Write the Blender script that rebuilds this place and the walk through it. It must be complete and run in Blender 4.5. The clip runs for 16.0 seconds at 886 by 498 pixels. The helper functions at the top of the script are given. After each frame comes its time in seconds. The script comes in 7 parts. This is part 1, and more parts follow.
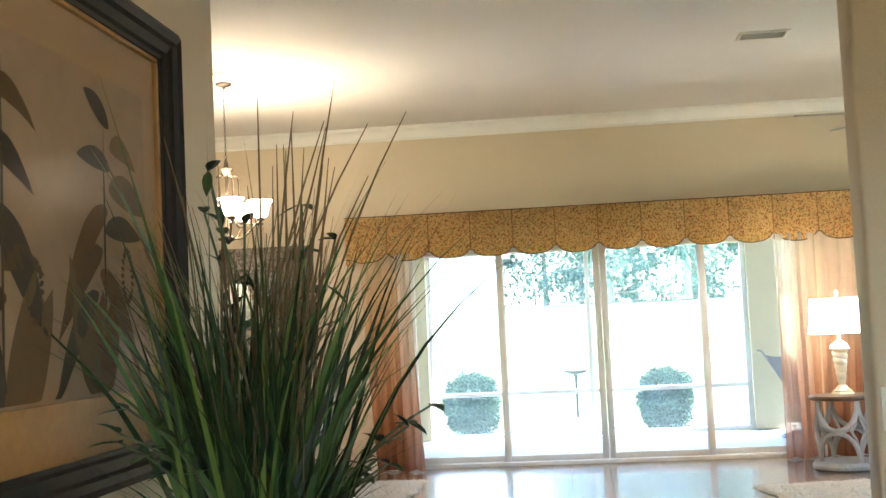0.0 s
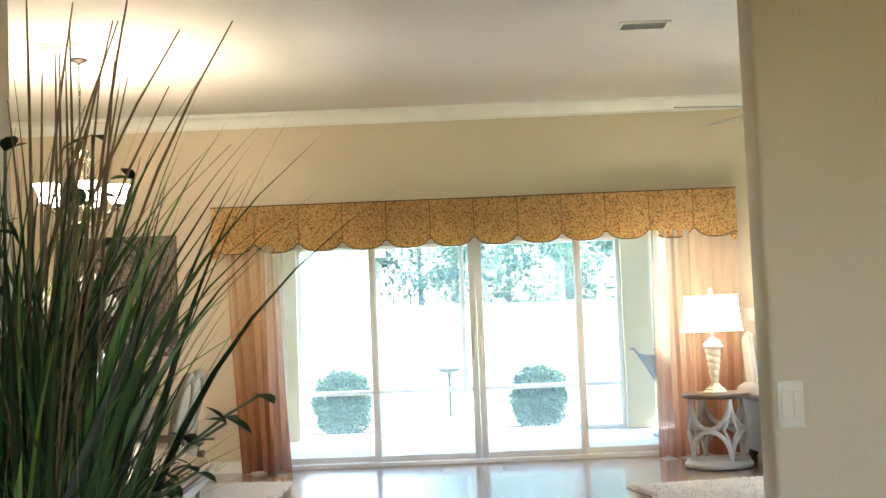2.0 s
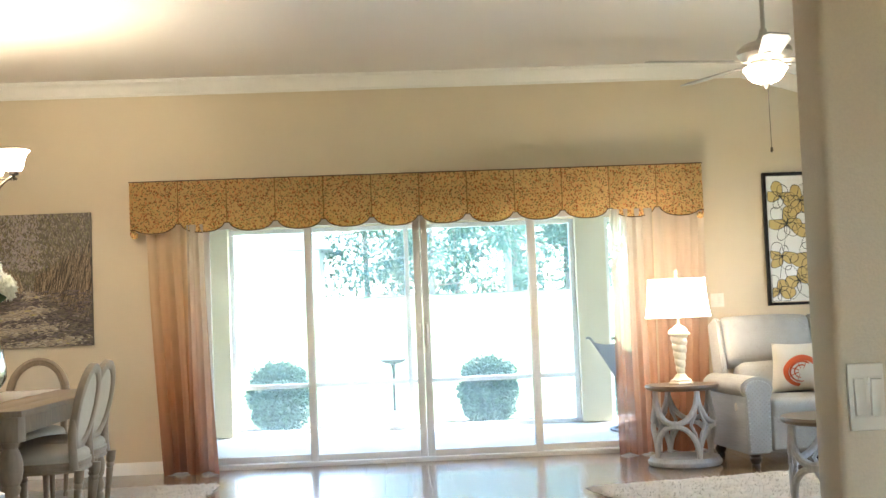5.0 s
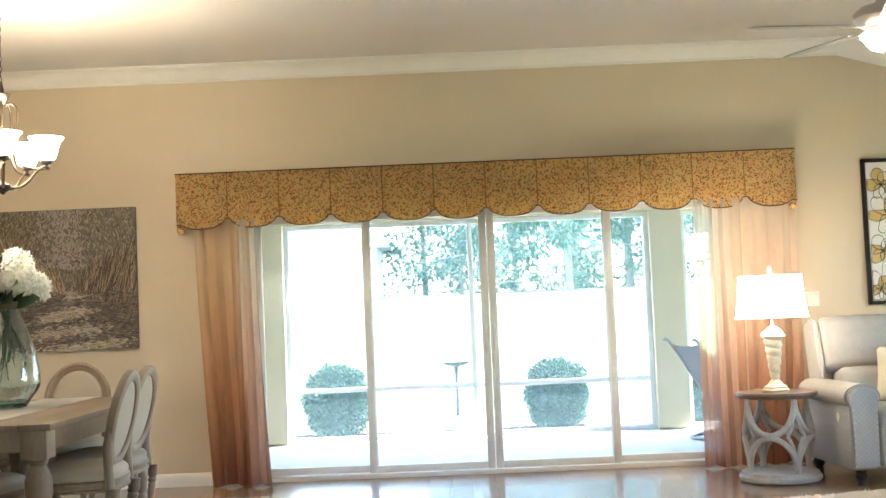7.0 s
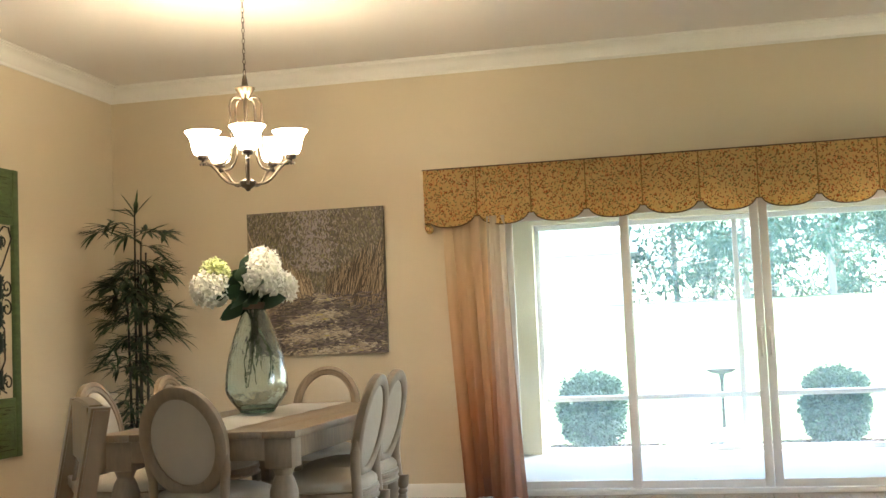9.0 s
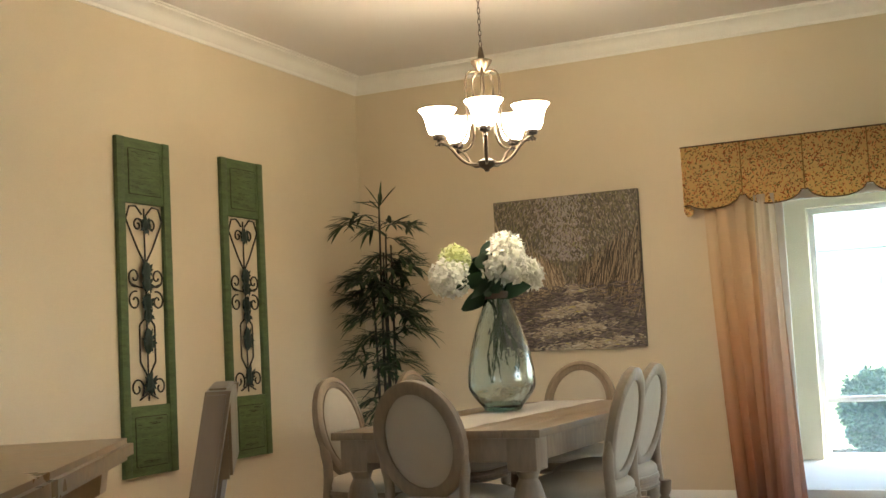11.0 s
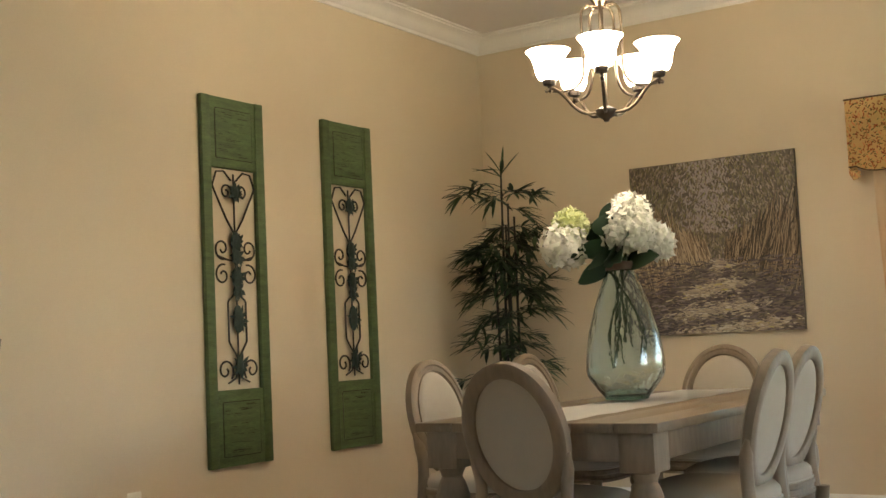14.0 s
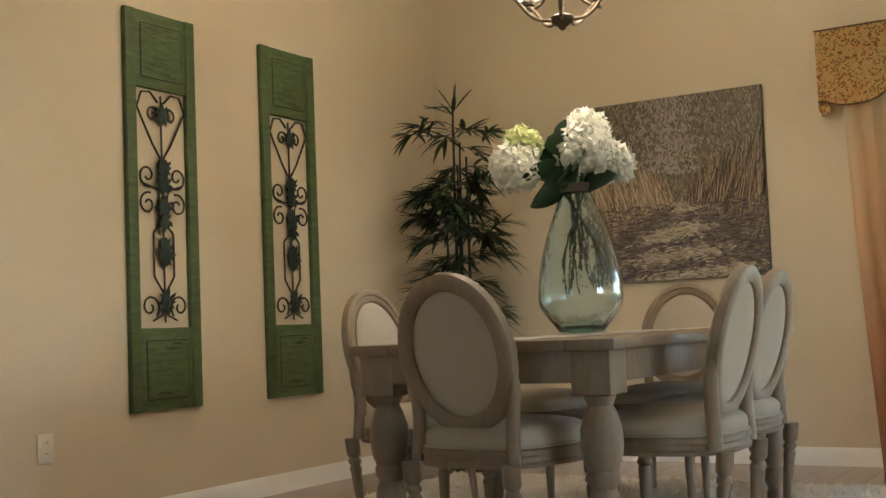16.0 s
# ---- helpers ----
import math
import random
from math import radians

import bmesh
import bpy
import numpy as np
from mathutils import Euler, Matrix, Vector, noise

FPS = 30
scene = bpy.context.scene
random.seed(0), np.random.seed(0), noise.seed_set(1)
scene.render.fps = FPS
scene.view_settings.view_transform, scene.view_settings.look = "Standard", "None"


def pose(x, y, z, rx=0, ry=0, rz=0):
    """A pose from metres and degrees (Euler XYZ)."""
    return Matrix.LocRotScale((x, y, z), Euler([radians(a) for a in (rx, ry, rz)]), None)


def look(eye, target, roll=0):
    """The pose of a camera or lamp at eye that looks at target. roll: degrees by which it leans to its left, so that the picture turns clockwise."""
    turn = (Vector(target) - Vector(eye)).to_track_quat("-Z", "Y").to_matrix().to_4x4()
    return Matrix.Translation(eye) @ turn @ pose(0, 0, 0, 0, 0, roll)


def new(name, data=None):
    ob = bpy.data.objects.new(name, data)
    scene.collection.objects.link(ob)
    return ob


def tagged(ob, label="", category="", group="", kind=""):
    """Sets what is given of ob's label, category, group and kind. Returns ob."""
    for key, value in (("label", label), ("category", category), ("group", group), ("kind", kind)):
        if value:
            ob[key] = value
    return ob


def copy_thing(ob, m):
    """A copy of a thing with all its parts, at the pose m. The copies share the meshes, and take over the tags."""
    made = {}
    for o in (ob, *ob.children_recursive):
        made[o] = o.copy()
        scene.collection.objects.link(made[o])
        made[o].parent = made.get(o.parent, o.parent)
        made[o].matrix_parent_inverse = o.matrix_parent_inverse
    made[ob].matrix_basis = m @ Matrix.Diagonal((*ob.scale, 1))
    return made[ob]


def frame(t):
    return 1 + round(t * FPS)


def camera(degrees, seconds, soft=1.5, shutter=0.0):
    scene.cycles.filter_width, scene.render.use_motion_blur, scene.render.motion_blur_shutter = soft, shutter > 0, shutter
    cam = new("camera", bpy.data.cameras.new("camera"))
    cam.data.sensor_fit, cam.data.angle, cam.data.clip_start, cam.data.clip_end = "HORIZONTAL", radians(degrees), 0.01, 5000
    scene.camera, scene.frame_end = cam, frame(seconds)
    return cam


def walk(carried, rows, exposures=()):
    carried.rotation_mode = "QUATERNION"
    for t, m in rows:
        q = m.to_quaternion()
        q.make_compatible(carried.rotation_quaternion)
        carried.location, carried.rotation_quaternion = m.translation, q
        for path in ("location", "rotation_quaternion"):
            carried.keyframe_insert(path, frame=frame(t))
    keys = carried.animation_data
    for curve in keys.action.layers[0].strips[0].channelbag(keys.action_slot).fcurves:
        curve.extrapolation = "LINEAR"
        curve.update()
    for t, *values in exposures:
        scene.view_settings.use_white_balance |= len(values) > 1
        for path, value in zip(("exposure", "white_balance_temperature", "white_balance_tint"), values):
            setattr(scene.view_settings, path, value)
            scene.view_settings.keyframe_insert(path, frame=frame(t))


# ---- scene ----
cam = camera(41.5, 16.0)
PATH = [
    (0, (-0.246, -1.104, 1.333), (-0.458, 0.88, 1.467), -2.7),
    (0.5, (-0.248, -1.021, 1.322), (-0.448, 0.964, 1.454), -2.9),
    (1, (-0.248, -0.931, 1.309), (-0.42, 1.058, 1.439), -2.8),
    (1.5, (-0.253, -0.853, 1.309), (-0.346, 1.141, 1.436), -2.5),
    (2, (-0.24, -0.746, 1.298), (-0.241, 1.25, 1.422), -2.3),
    (2.5, (-0.238, -0.664, 1.286), (-0.175, 1.331, 1.408), -2.2),
    (3, (-0.234, -0.559, 1.266), (-0.117, 1.434, 1.382), -2.1),
    (3.5, (-0.23, -0.428, 1.247), (-0.087, 1.564, 1.357), -2.0),
    (4, (-0.206, -0.242, 1.236), (-0.076, 1.75, 1.344), -2.1),
    (6.5, (-0.239, 0.687, 1.238), (-0.214, 2.684, 1.349), -2.4),
    (7, (-0.262, 0.868, 1.255), (-0.271, 2.865, 1.365), -2.4),
    (7.5, (-0.262, 1.039, 1.255), (-0.361, 3.033, 1.372), -2.4),
    (8, (-0.287, 1.202, 1.24), (-0.5, 3.187, 1.366), -2.4),
    (8.5, (-0.327, 1.339, 1.229), (-0.647, 3.309, 1.362), -2.5),
    (9, (-0.393, 1.477, 1.219), (-0.818, 3.426, 1.36), -2.5),
    (9.5, (-0.429, 1.606, 1.202), (-0.969, 3.526, 1.349), -2.5),
    (10, (-0.461, 1.757, 1.185), (-1.123, 3.637, 1.34), -2.7),
    (12.5, (-0.539, 2.433, 1.143), (-1.523, 4.167, 1.305), -2.8),
    (13, (-0.568, 2.585, 1.133), (-1.579, 4.303, 1.294), -2.7),
    (13.5, (-0.594, 2.730, 1.124), (-1.651, 4.420, 1.285), -2.7),
    (14, (-0.634, 2.854, 1.104), (-1.725, 4.522, 1.263), -2.6),
    (14.5, (-0.683, 2.971, 1.064), (-1.777, 4.638, 1.221), -2.5),
    (15, (-0.732, 3.086, 1.014), (-1.812, 4.763, 1.166), -2.3),
    (15.5, (-0.772, 3.186, 0.950), (-1.822, 4.882, 1.093), -2.3),
    (16, (-0.814, 3.265, 0.855), (-1.851, 4.969, 0.989), -2.3),
]
EXPOSURES = [(0.0, 4.38, 6200, 10), (2.5, 4.43, 6200, 10), (4.0, 4.40, 6150, 10), (7.0, 4.34, 6100, 10), (8.5, 4.26, 6400, 10), (10.0, 4.11, 6500, 10), (12.5, 3.96, 6550, 10), (16.0, 3.84, 6350, 10)]
walk(cam, [(t, look(eye, target, roll)) for t, eye, target, roll in PATH], EXPOSURES)

# ---- light ----
world = bpy.data.worlds.new("sky")
scene.world = world
world.use_nodes = True
wt = world.node_tree
sky = wt.nodes.new("ShaderNodeTexSky")
sky.sky_type, sky.sun_disc = "NISHITA", False
sky.sun_elevation, sky.sun_rotation = radians(56), radians(74)
wt.links.new(sky.outputs[0], wt.nodes["Background"].inputs[0])
wt.nodes["Background"].inputs[1].default_value = 0.15
sun = new("sun", bpy.data.lights.new("sun", "SUN"))
sun.data.energy, sun.data.angle, sun.data.color = 2.0, radians(0.6), (1.0, 0.97, 0.93)
sun.matrix_world = look((18, 19, 28), (0, 14, 0))
SHADE_GLOW, LAMP_GLOW, FAN_GLOW = 2.5, 0.8, 1.0

LIVING_WINDOW_X = 4.98


def daylight(name, x, y, z, wide, high, watts, color, turn=0):
    """An area lamp in a window's opening, shining into the house."""
    ob = new(name, bpy.data.lights.new(name, "AREA"))
    ob.data.shape, ob.data.size, ob.data.size_y, ob.data.energy, ob.data.color = "RECTANGLE", wide, high, watts, color
    ob.matrix_basis = pose(x, y, z, 90, 0, turn + 180)
    return ob


# unseen fill behind the walk, tinted orange to warm the near wall
daylight("entry_daylight", 0.35, -2.99, 1.2, 1.7, 2.0, 4.8, (1.0, 0.66, 0.40))
daylight("kitchen_daylight", -3.1, -2.99, 1.55, 1.9, 1.2, 5.0, (0.90, 0.98, 1.0))
daylight("living_daylight", LIVING_WINDOW_X, 6.3, 1.55, 2.3, 1.3, 36.0, (0.56, 0.80, 1.0), 90)
# added warm fill for the hall print, from an invented opening
daylight("hall_daylight", 1.63, -1.3, 1.45, 1.1, 1.3, 5.2, (1.0, 0.77, 0.55), 90)



def bulb(name, x, y, z, watts, color, radius=0.03):
    ob = new(name, bpy.data.lights.new(name, "POINT"))
    ob.data.energy, ob.data.color, ob.data.shadow_soft_size = watts, color, radius
    ob.location = (x, y, z)
    return ob


# ---- materials ----
def mat(name, color, rough=0.6, metal=0.0, vary=0.12, scale=6.0, grain=60.0, bump=0.15, stretch=(1, 1, 1), rand=0.0, spec=0.5, coat=0.0):
    """A surface with two scales of variation and a fine relief."""
    m = bpy.data.materials.new(name)
    m.use_nodes = True
    nt = m.node_tree
    b = nt.nodes["Principled BSDF"]
    b.inputs["Metallic"].default_value = metal
    b.inputs["Specular IOR Level"].default_value = spec
    b.inputs["Coat Weight"].default_value, b.inputs["Coat Roughness"].default_value = coat, 0.09
    geo = nt.nodes.new("ShaderNodeTexCoord")
    mp = nt.nodes.new("ShaderNodeMapping")
    mp.inputs["Scale"].default_value = stretch
    nt.links.new(geo.outputs["Object"], mp.inputs[0])
    n1, n2 = nt.nodes.new("ShaderNodeTexNoise"), nt.nodes.new("ShaderNodeTexNoise")
    n1.inputs["Scale"].default_value, n2.inputs["Scale"].default_value = scale, grain
    n1.inputs["Detail"].default_value, n2.inputs["Detail"].default_value = 4, 3
    for n in (n1, n2):
        nt.links.new(mp.outputs[0], n.inputs["Vector"])
    add = nt.nodes.new("ShaderNodeMath")
    add.operation = "ADD"
    nt.links.new(n1.outputs[0], add.inputs[0])
    nt.links.new(n2.outputs[0], add.inputs[1])
    last = add.outputs[0]
    if rand:
        info = nt.nodes.new("ShaderNodeObjectInfo")
        mul = nt.nodes.new("ShaderNodeMath")
        mul.operation = "MULTIPLY_ADD"
        mul.inputs[1].default_value = rand
        nt.links.new(info.outputs["Random"], mul.inputs[0])
        nt.links.new(last, mul.inputs[2])
        last = mul.outputs[0]
    rng = nt.nodes.new("ShaderNodeMapRange")
    rng.inputs["From Min"].default_value, rng.inputs["From Max"].default_value = 0.6, 1.4 + rand
    rng.inputs["To Min"].default_value, rng.inputs["To Max"].default_value = 1 - vary, 1 + vary
    nt.links.new(last, rng.inputs[0])
    mix = nt.nodes.new("ShaderNodeVectorMath")
    mix.operation = "SCALE"
    mix.inputs[0].default_value = color
    nt.links.new(rng.outputs[0], mix.inputs["Scale"])
    nt.links.new(mix.outputs[0], b.inputs["Base Color"])
    rr = nt.nodes.new("ShaderNodeMapRange")
    rr.inputs["To Min"].default_value, rr.inputs["To Max"].default_value = max(0.02, rough - 0.08), min(1, rough + 0.08)
    nt.links.new(n1.outputs[0], rr.inputs[0])
    nt.links.new(rr.outputs[0], b.inputs["Roughness"])
    if bump:
        bp = nt.nodes.new("ShaderNodeBump")
        bp.inputs["Strength"].default_value, bp.inputs["Distance"].default_value = bump, 0.004
        nt.links.new(n2.outputs[0], bp.inputs["Height"])
        nt.links.new(bp.outputs[0], b.inputs["Normal"])
    return m


def glow(name, color, strength):
    m = bpy.data.materials.new(name)
    m.use_nodes = True
    b = m.node_tree.nodes["Principled BSDF"]
    b.inputs["Base Color"].default_value = (0.85, 0.82, 0.76, 1)
    b.inputs["Roughness"].default_value = 0.35
    b.inputs["Emission Color"].default_value = (*color, 1)
    b.inputs["Emission Strength"].default_value = strength
    return m


def ramp_mat(name, stops, kind="island", rough=0.7, scale=8.0, stretch=(1, 1, 1), bump=0.2, constant=False):
    """Colours picked per piece (island) or along a noise, from a ramp of (place, colour)."""
    m = bpy.data.materials.new(name)
    m.use_nodes = True
    nt = m.node_tree
    b = nt.nodes["Principled BSDF"]
    b.inputs["Roughness"].default_value = rough
    r = nt.nodes.new("ShaderNodeValToRGB")
    if constant:
        r.color_ramp.interpolation = "CONSTANT"
    el = r.color_ramp.elements
    while len(el) < len(stops):
        el.new(0.5)
    for e, (p, c) in zip(el, stops):
        e.position, e.color = p, (*c, 1)
    tc = nt.nodes.new("ShaderNodeTexCoord")
    mp = nt.nodes.new("ShaderNodeMapping")
    mp.inputs["Scale"].default_value = stretch
    nt.links.new(tc.outputs["Object"], mp.inputs[0])
    n = nt.nodes.new("ShaderNodeTexNoise")
    n.inputs["Scale"].default_value, n.inputs["Detail"].default_value = scale, 5
    nt.links.new(mp.outputs[0], n.inputs["Vector"])
    if kind == "island":
        g = nt.nodes.new("ShaderNodeNewGeometry")
        nt.links.new(g.outputs["Random Per Island"], r.inputs[0])
    elif kind == "object":
        g = nt.nodes.new("ShaderNodeObjectInfo")
        nt.links.new(g.outputs["Random"], r.inputs[0])
    elif kind == "height":
        sx = nt.nodes.new("ShaderNodeSeparateXYZ")
        nt.links.new(tc.outputs["Object"], sx.inputs[0])
        mr = nt.nodes.new("ShaderNodeMapRange")
        mr.inputs["From Max"].default_value = stretch[2]
        nt.links.new(sx.outputs[2], mr.inputs[0])
        nt.links.new(mr.outputs[0], r.inputs[0])
    else:
        nt.links.new(n.outputs[0], r.inputs[0])
    nt.links.new(r.outputs[0], b.inputs["Base Color"])
    if bump:
        bp = nt.nodes.new("ShaderNodeBump")
        bp.inputs["Strength"].default_value, bp.inputs["Distance"].default_value = bump, 0.004
        nt.links.new(n.outputs[0], bp.inputs["Height"])
        nt.links.new(bp.outputs[0], b.inputs["Normal"])
    return m


def leafy(m, share=0.4):
    """Let some light through leaves, in their own colour."""
    nt = m.node_tree
    b, out = nt.nodes["Principled BSDF"], nt.nodes["Material Output"]
    ramp = next(n for n in nt.nodes if n.type == "VALTORGB")
    tl, mx = nt.nodes.new("ShaderNodeBsdfTranslucent"), nt.nodes.new("ShaderNodeMixShader")
    mx.inputs[0].default_value = share
    nt.links.new(ramp.outputs[0], tl.inputs[0])
    nt.links.new(b.outputs[0], mx.inputs[1])
    nt.links.new(tl.outputs[0], mx.inputs[2])
    nt.links.new(mx.outputs[0], out.inputs[0])


def sheer(name, stops, height, through_low, through_high):
    """A thin dyed voile: colour and openness run with its height."""
    m = ramp_mat(name, stops, "height", 0.8, 90.0, (1, 1, height), 0.1)
    nt = m.node_tree
    b, out = nt.nodes["Principled BSDF"], nt.nodes["Material Output"]
    tr, tl = nt.nodes.new("ShaderNodeBsdfTransparent"), nt.nodes.new("ShaderNodeBsdfTranslucent")
    ramp = next(n for n in nt.nodes if n.type == "VALTORGB")
    mr = next(n for n in nt.nodes if n.type == "MAP_RANGE")
    nt.links.new(ramp.outputs[0], tl.inputs[0])
    m1, m2 = nt.nodes.new("ShaderNodeMixShader"), nt.nodes.new("ShaderNodeMixShader")
    m1.inputs[0].default_value = 0.6
    nt.links.new(b.outputs[0], m1.inputs[1])
    nt.links.new(tl.outputs[0], m1.inputs[2])
    fac = nt.nodes.new("ShaderNodeMapRange")
    fac.inputs["To Min"].default_value, fac.inputs["To Max"].default_value = through_low, through_high
    nt.links.new(mr.outputs[0], fac.inputs[0])
    nt.links.new(fac.outputs[0], m2.inputs[0])
    nt.links.new(m1.outputs[0], m2.inputs[1])
    nt.links.new(tr.outputs[0], m2.inputs[2])
    nt.links.new(m2.outputs[0], out.inputs[0])
    return m


def open_weave(m, openness):
    """A weave too fine to see: part of it is open, the threads let light through."""
    leafy(m, 0.5)
    nt = m.node_tree
    out = nt.nodes["Material Output"]
    threads = out.inputs[0].links[0].from_socket
    tr, mx = nt.nodes.new("ShaderNodeBsdfTransparent"), nt.nodes.new("ShaderNodeMixShader")
    mx.inputs[0].default_value = openness
    nt.links.new(threads, mx.inputs[1])
    nt.links.new(tr.outputs[0], mx.inputs[2])
    nt.links.new(mx.outputs[0], out.inputs[0])


def glass(name, color, rough=0.0, thin=False, ior=1.5):
    m = bpy.data.materials.new(name)
    m.use_nodes = True
    nt = m.node_tree
    b, out = nt.nodes["Principled BSDF"], nt.nodes["Material Output"]
    if thin:
        tr, gl, mx, fr = (nt.nodes.new("ShaderNodeBsdf" + k) if k in ("Transparent", "Glossy") else nt.nodes.new(k) for k in ("Transparent", "Glossy", "ShaderNodeMixShader", "ShaderNodeFresnel"))
        tr.inputs[0].default_value = (*color, 1)
        gl.inputs["Roughness"].default_value = max(0.02, rough)
        fr.inputs[0].default_value = ior
        nt.links.new(fr.outputs[0], mx.inputs[0])
        nt.links.new(tr.outputs[0], mx.inputs[1])
        nt.links.new(gl.outputs[0], mx.inputs[2])
        nt.links.new(mx.outputs[0], out.inputs[0])
    else:
        b.inputs["Base Color"].default_value = (*color, 1)
        b.inputs["Transmission Weight"].default_value = 1
        b.inputs["Roughness"].default_value = rough
        b.inputs["IOR"].default_value = 1.48
    return m


def print_fabric(name, ground, spots, scale, rough=0.85, even=False):
    """A woven cloth printed with small sprigs of leaves."""
    m = bpy.data.materials.new(name)
    m.use_nodes = True
    nt = m.node_tree
    b = nt.nodes["Principled BSDF"]
    b.inputs["Roughness"].default_value = rough
    tc = nt.nodes.new("ShaderNodeTexCoord")
    warp = nt.nodes.new("ShaderNodeTexNoise")
    warp.inputs["Scale"].default_value = scale * 0.35
    ad = nt.nodes.new("ShaderNodeVectorMath")
    ad.operation = "MULTIPLY_ADD"
    ad.inputs[1].default_value = (0.05, 0.05, 0.05)
    nt.links.new(tc.outputs["Object"], warp.inputs["Vector"])
    nt.links.new(warp.outputs["Color"], ad.inputs[0])
    nt.links.new(tc.outputs["Object"], ad.inputs[2])
    last = None
    base = nt.nodes.new("ShaderNodeMix")
    base.data_type = "RGBA"
    cloud = nt.nodes.new("ShaderNodeTexNoise")
    cloud.inputs["Scale"].default_value = 9
    nt.links.new(tc.outputs["Object"], cloud.inputs["Vector"])
    nt.links.new(cloud.outputs[0], base.inputs["Factor"])
    base.inputs["A"].default_value = (*ground, 1)
    base.inputs["B"].default_value = (*[c * 0.75 for c in ground], 1)
    last = base.outputs["Result"]
    for k, (col, size, turn) in enumerate(spots):
        mp = nt.nodes.new("ShaderNodeMapping")
        mp.vector_type = "POINT" if even else "TEXTURE"
        mp.inputs["Rotation"].default_value = (0, radians(turn), 0)
        mp.inputs["Scale"].default_value = (1 / (scale * (1 + 0.09 * k)), 1 / scale, 1 / (scale * (4.0 - 0.15 * k)))
        mp.inputs["Location"].default_value = (0.3, 0.2, 0.1) if even else (k * 3.1, k * 1.7, k * 2.3)
        nt.links.new(ad.outputs[0], mp.inputs[0])
        v = nt.nodes.new("ShaderNodeTexVoronoi")
        v.inputs["Scale"].default_value = 1
        if even:
            v.inputs["Randomness"].default_value = 0.12
            mp.inputs["Scale"].default_value = (scale, scale, scale)
            nt.links.new(tc.outputs["Object"], mp.inputs[0])
        nt.links.new(mp.outputs[0], v.inputs["Vector"])
        lt = nt.nodes.new("ShaderNodeMapRange")
        lt.inputs["From Min"].default_value, lt.inputs["From Max"].default_value = size, size * 0.75
        nt.links.new(v.outputs["Distance"], lt.inputs[0])
        mx = nt.nodes.new("ShaderNodeMix")
        mx.data_type = "RGBA"
        nt.links.new(lt.outputs[0], mx.inputs["Factor"])
        nt.links.new(last, mx.inputs["A"])
        mx.inputs["B"].default_value = (*col, 1)
        last = mx.outputs["Result"]
    nt.links.new(last, b.inputs["Base Color"])
    wv = nt.nodes.new("ShaderNodeTexNoise")
    wv.inputs["Scale"].default_value = 500
    nt.links.new(tc.outputs["Object"], wv.inputs["Vector"])
    bp = nt.nodes.new("ShaderNodeBump")
    bp.inputs["Strength"].default_value, bp.inputs["Distance"].default_value = 0.3, 0.002
    nt.links.new(wv.outputs[0], bp.inputs["Height"])
    nt.links.new(bp.outputs[0], b.inputs["Normal"])
    return m


WALL = mat("tan_wall_paint", (0.635, 0.526, 0.375), 0.5, vary=0.05, scale=1.3, grain=220, bump=0.25)
CEIL = mat("ceiling_paint", (0.74, 0.70, 0.66), 0.8, vary=0.03, scale=1.0, grain=140, bump=0.2)
TRIM = mat("white_trim_paint", (0.80, 0.77, 0.72), 0.35, vary=0.04, scale=5, grain=90, bump=0.03)
ALU = mat("white_aluminium", (0.72, 0.70, 0.68), 0.35, vary=0.05, scale=8, bump=0.02)
PLANK = mat("oak_plank", (0.31, 0.20, 0.115), 0.24, vary=0.2, scale=5, grain=38, bump=0.012, stretch=(9, 0.8, 1), rand=0.3, coat=0.4)
GROUT = mat("joint", (0.10, 0.07, 0.05), 0.8)
RUG = mat("ivory_shag", (0.56, 0.515, 0.455), 0.95, vary=0.2, scale=14, grain=120, bump=0.6)
WASH = mat("washed_oak", (0.225, 0.165, 0.108), 0.55, vary=0.22, scale=7, grain=45, bump=0.2, stretch=(1, 1, 0.25))
WASH_TOP = mat("washed_oak_top", (0.215, 0.153, 0.096), 0.45, vary=0.2, scale=6, grain=40, bump=0.15, stretch=(6, 0.5, 1))
LINEN = mat("oatmeal_linen", (0.41, 0.35, 0.272), 0.9, vary=0.06, scale=9, grain=420, bump=0.35)
RUNNER = mat("cream_runner", (0.83, 0.80, 0.75), 0.9, vary=0.06, scale=12, grain=350, bump=0.4)
BRONZE = mat("brushed_bronze", (0.13, 0.10, 0.072), 0.36, 0.85, vary=0.15, scale=12, bump=0.03)
DARK_BRONZE = mat("dark_bronze", (0.07, 0.055, 0.045), 0.4, 0.8, vary=0.2, scale=14, bump=0.05)
IRON = mat("wrought_iron", (0.028, 0.022, 0.018), 0.5, 0.5, vary=0.3, scale=30, bump=0.2)
LEAF_IRON = mat("verdigris_iron", (0.02, 0.035, 0.028), 0.55, 0.4, vary=0.4, scale=40, bump=0.4)
GREEN = mat("distressed_green_paint", (0.070, 0.105, 0.037), 0.6, vary=0.45, scale=5, grain=30, bump=0.35, stretch=(1, 1, 7))
GREEN_H = mat("distressed_green_panel", (0.078, 0.116, 0.041), 0.6, vary=0.5, scale=5, grain=30, bump=0.35, stretch=(1, 1.2, 9))
CRACK = mat("bare_groove", (0.025, 0.02, 0.012), 0.9)
SHADE = glow("lit_frosted_glass", (1.0, 0.85, 0.62), SHADE_GLOW)
SHADE_LAMP = glow("lit_linen_shade", (1.0, 0.86, 0.66), LAMP_GLOW)
SHADE_FAN = glow("lit_alabaster_bowl", (1.0, 0.84, 0.62), FAN_GLOW)
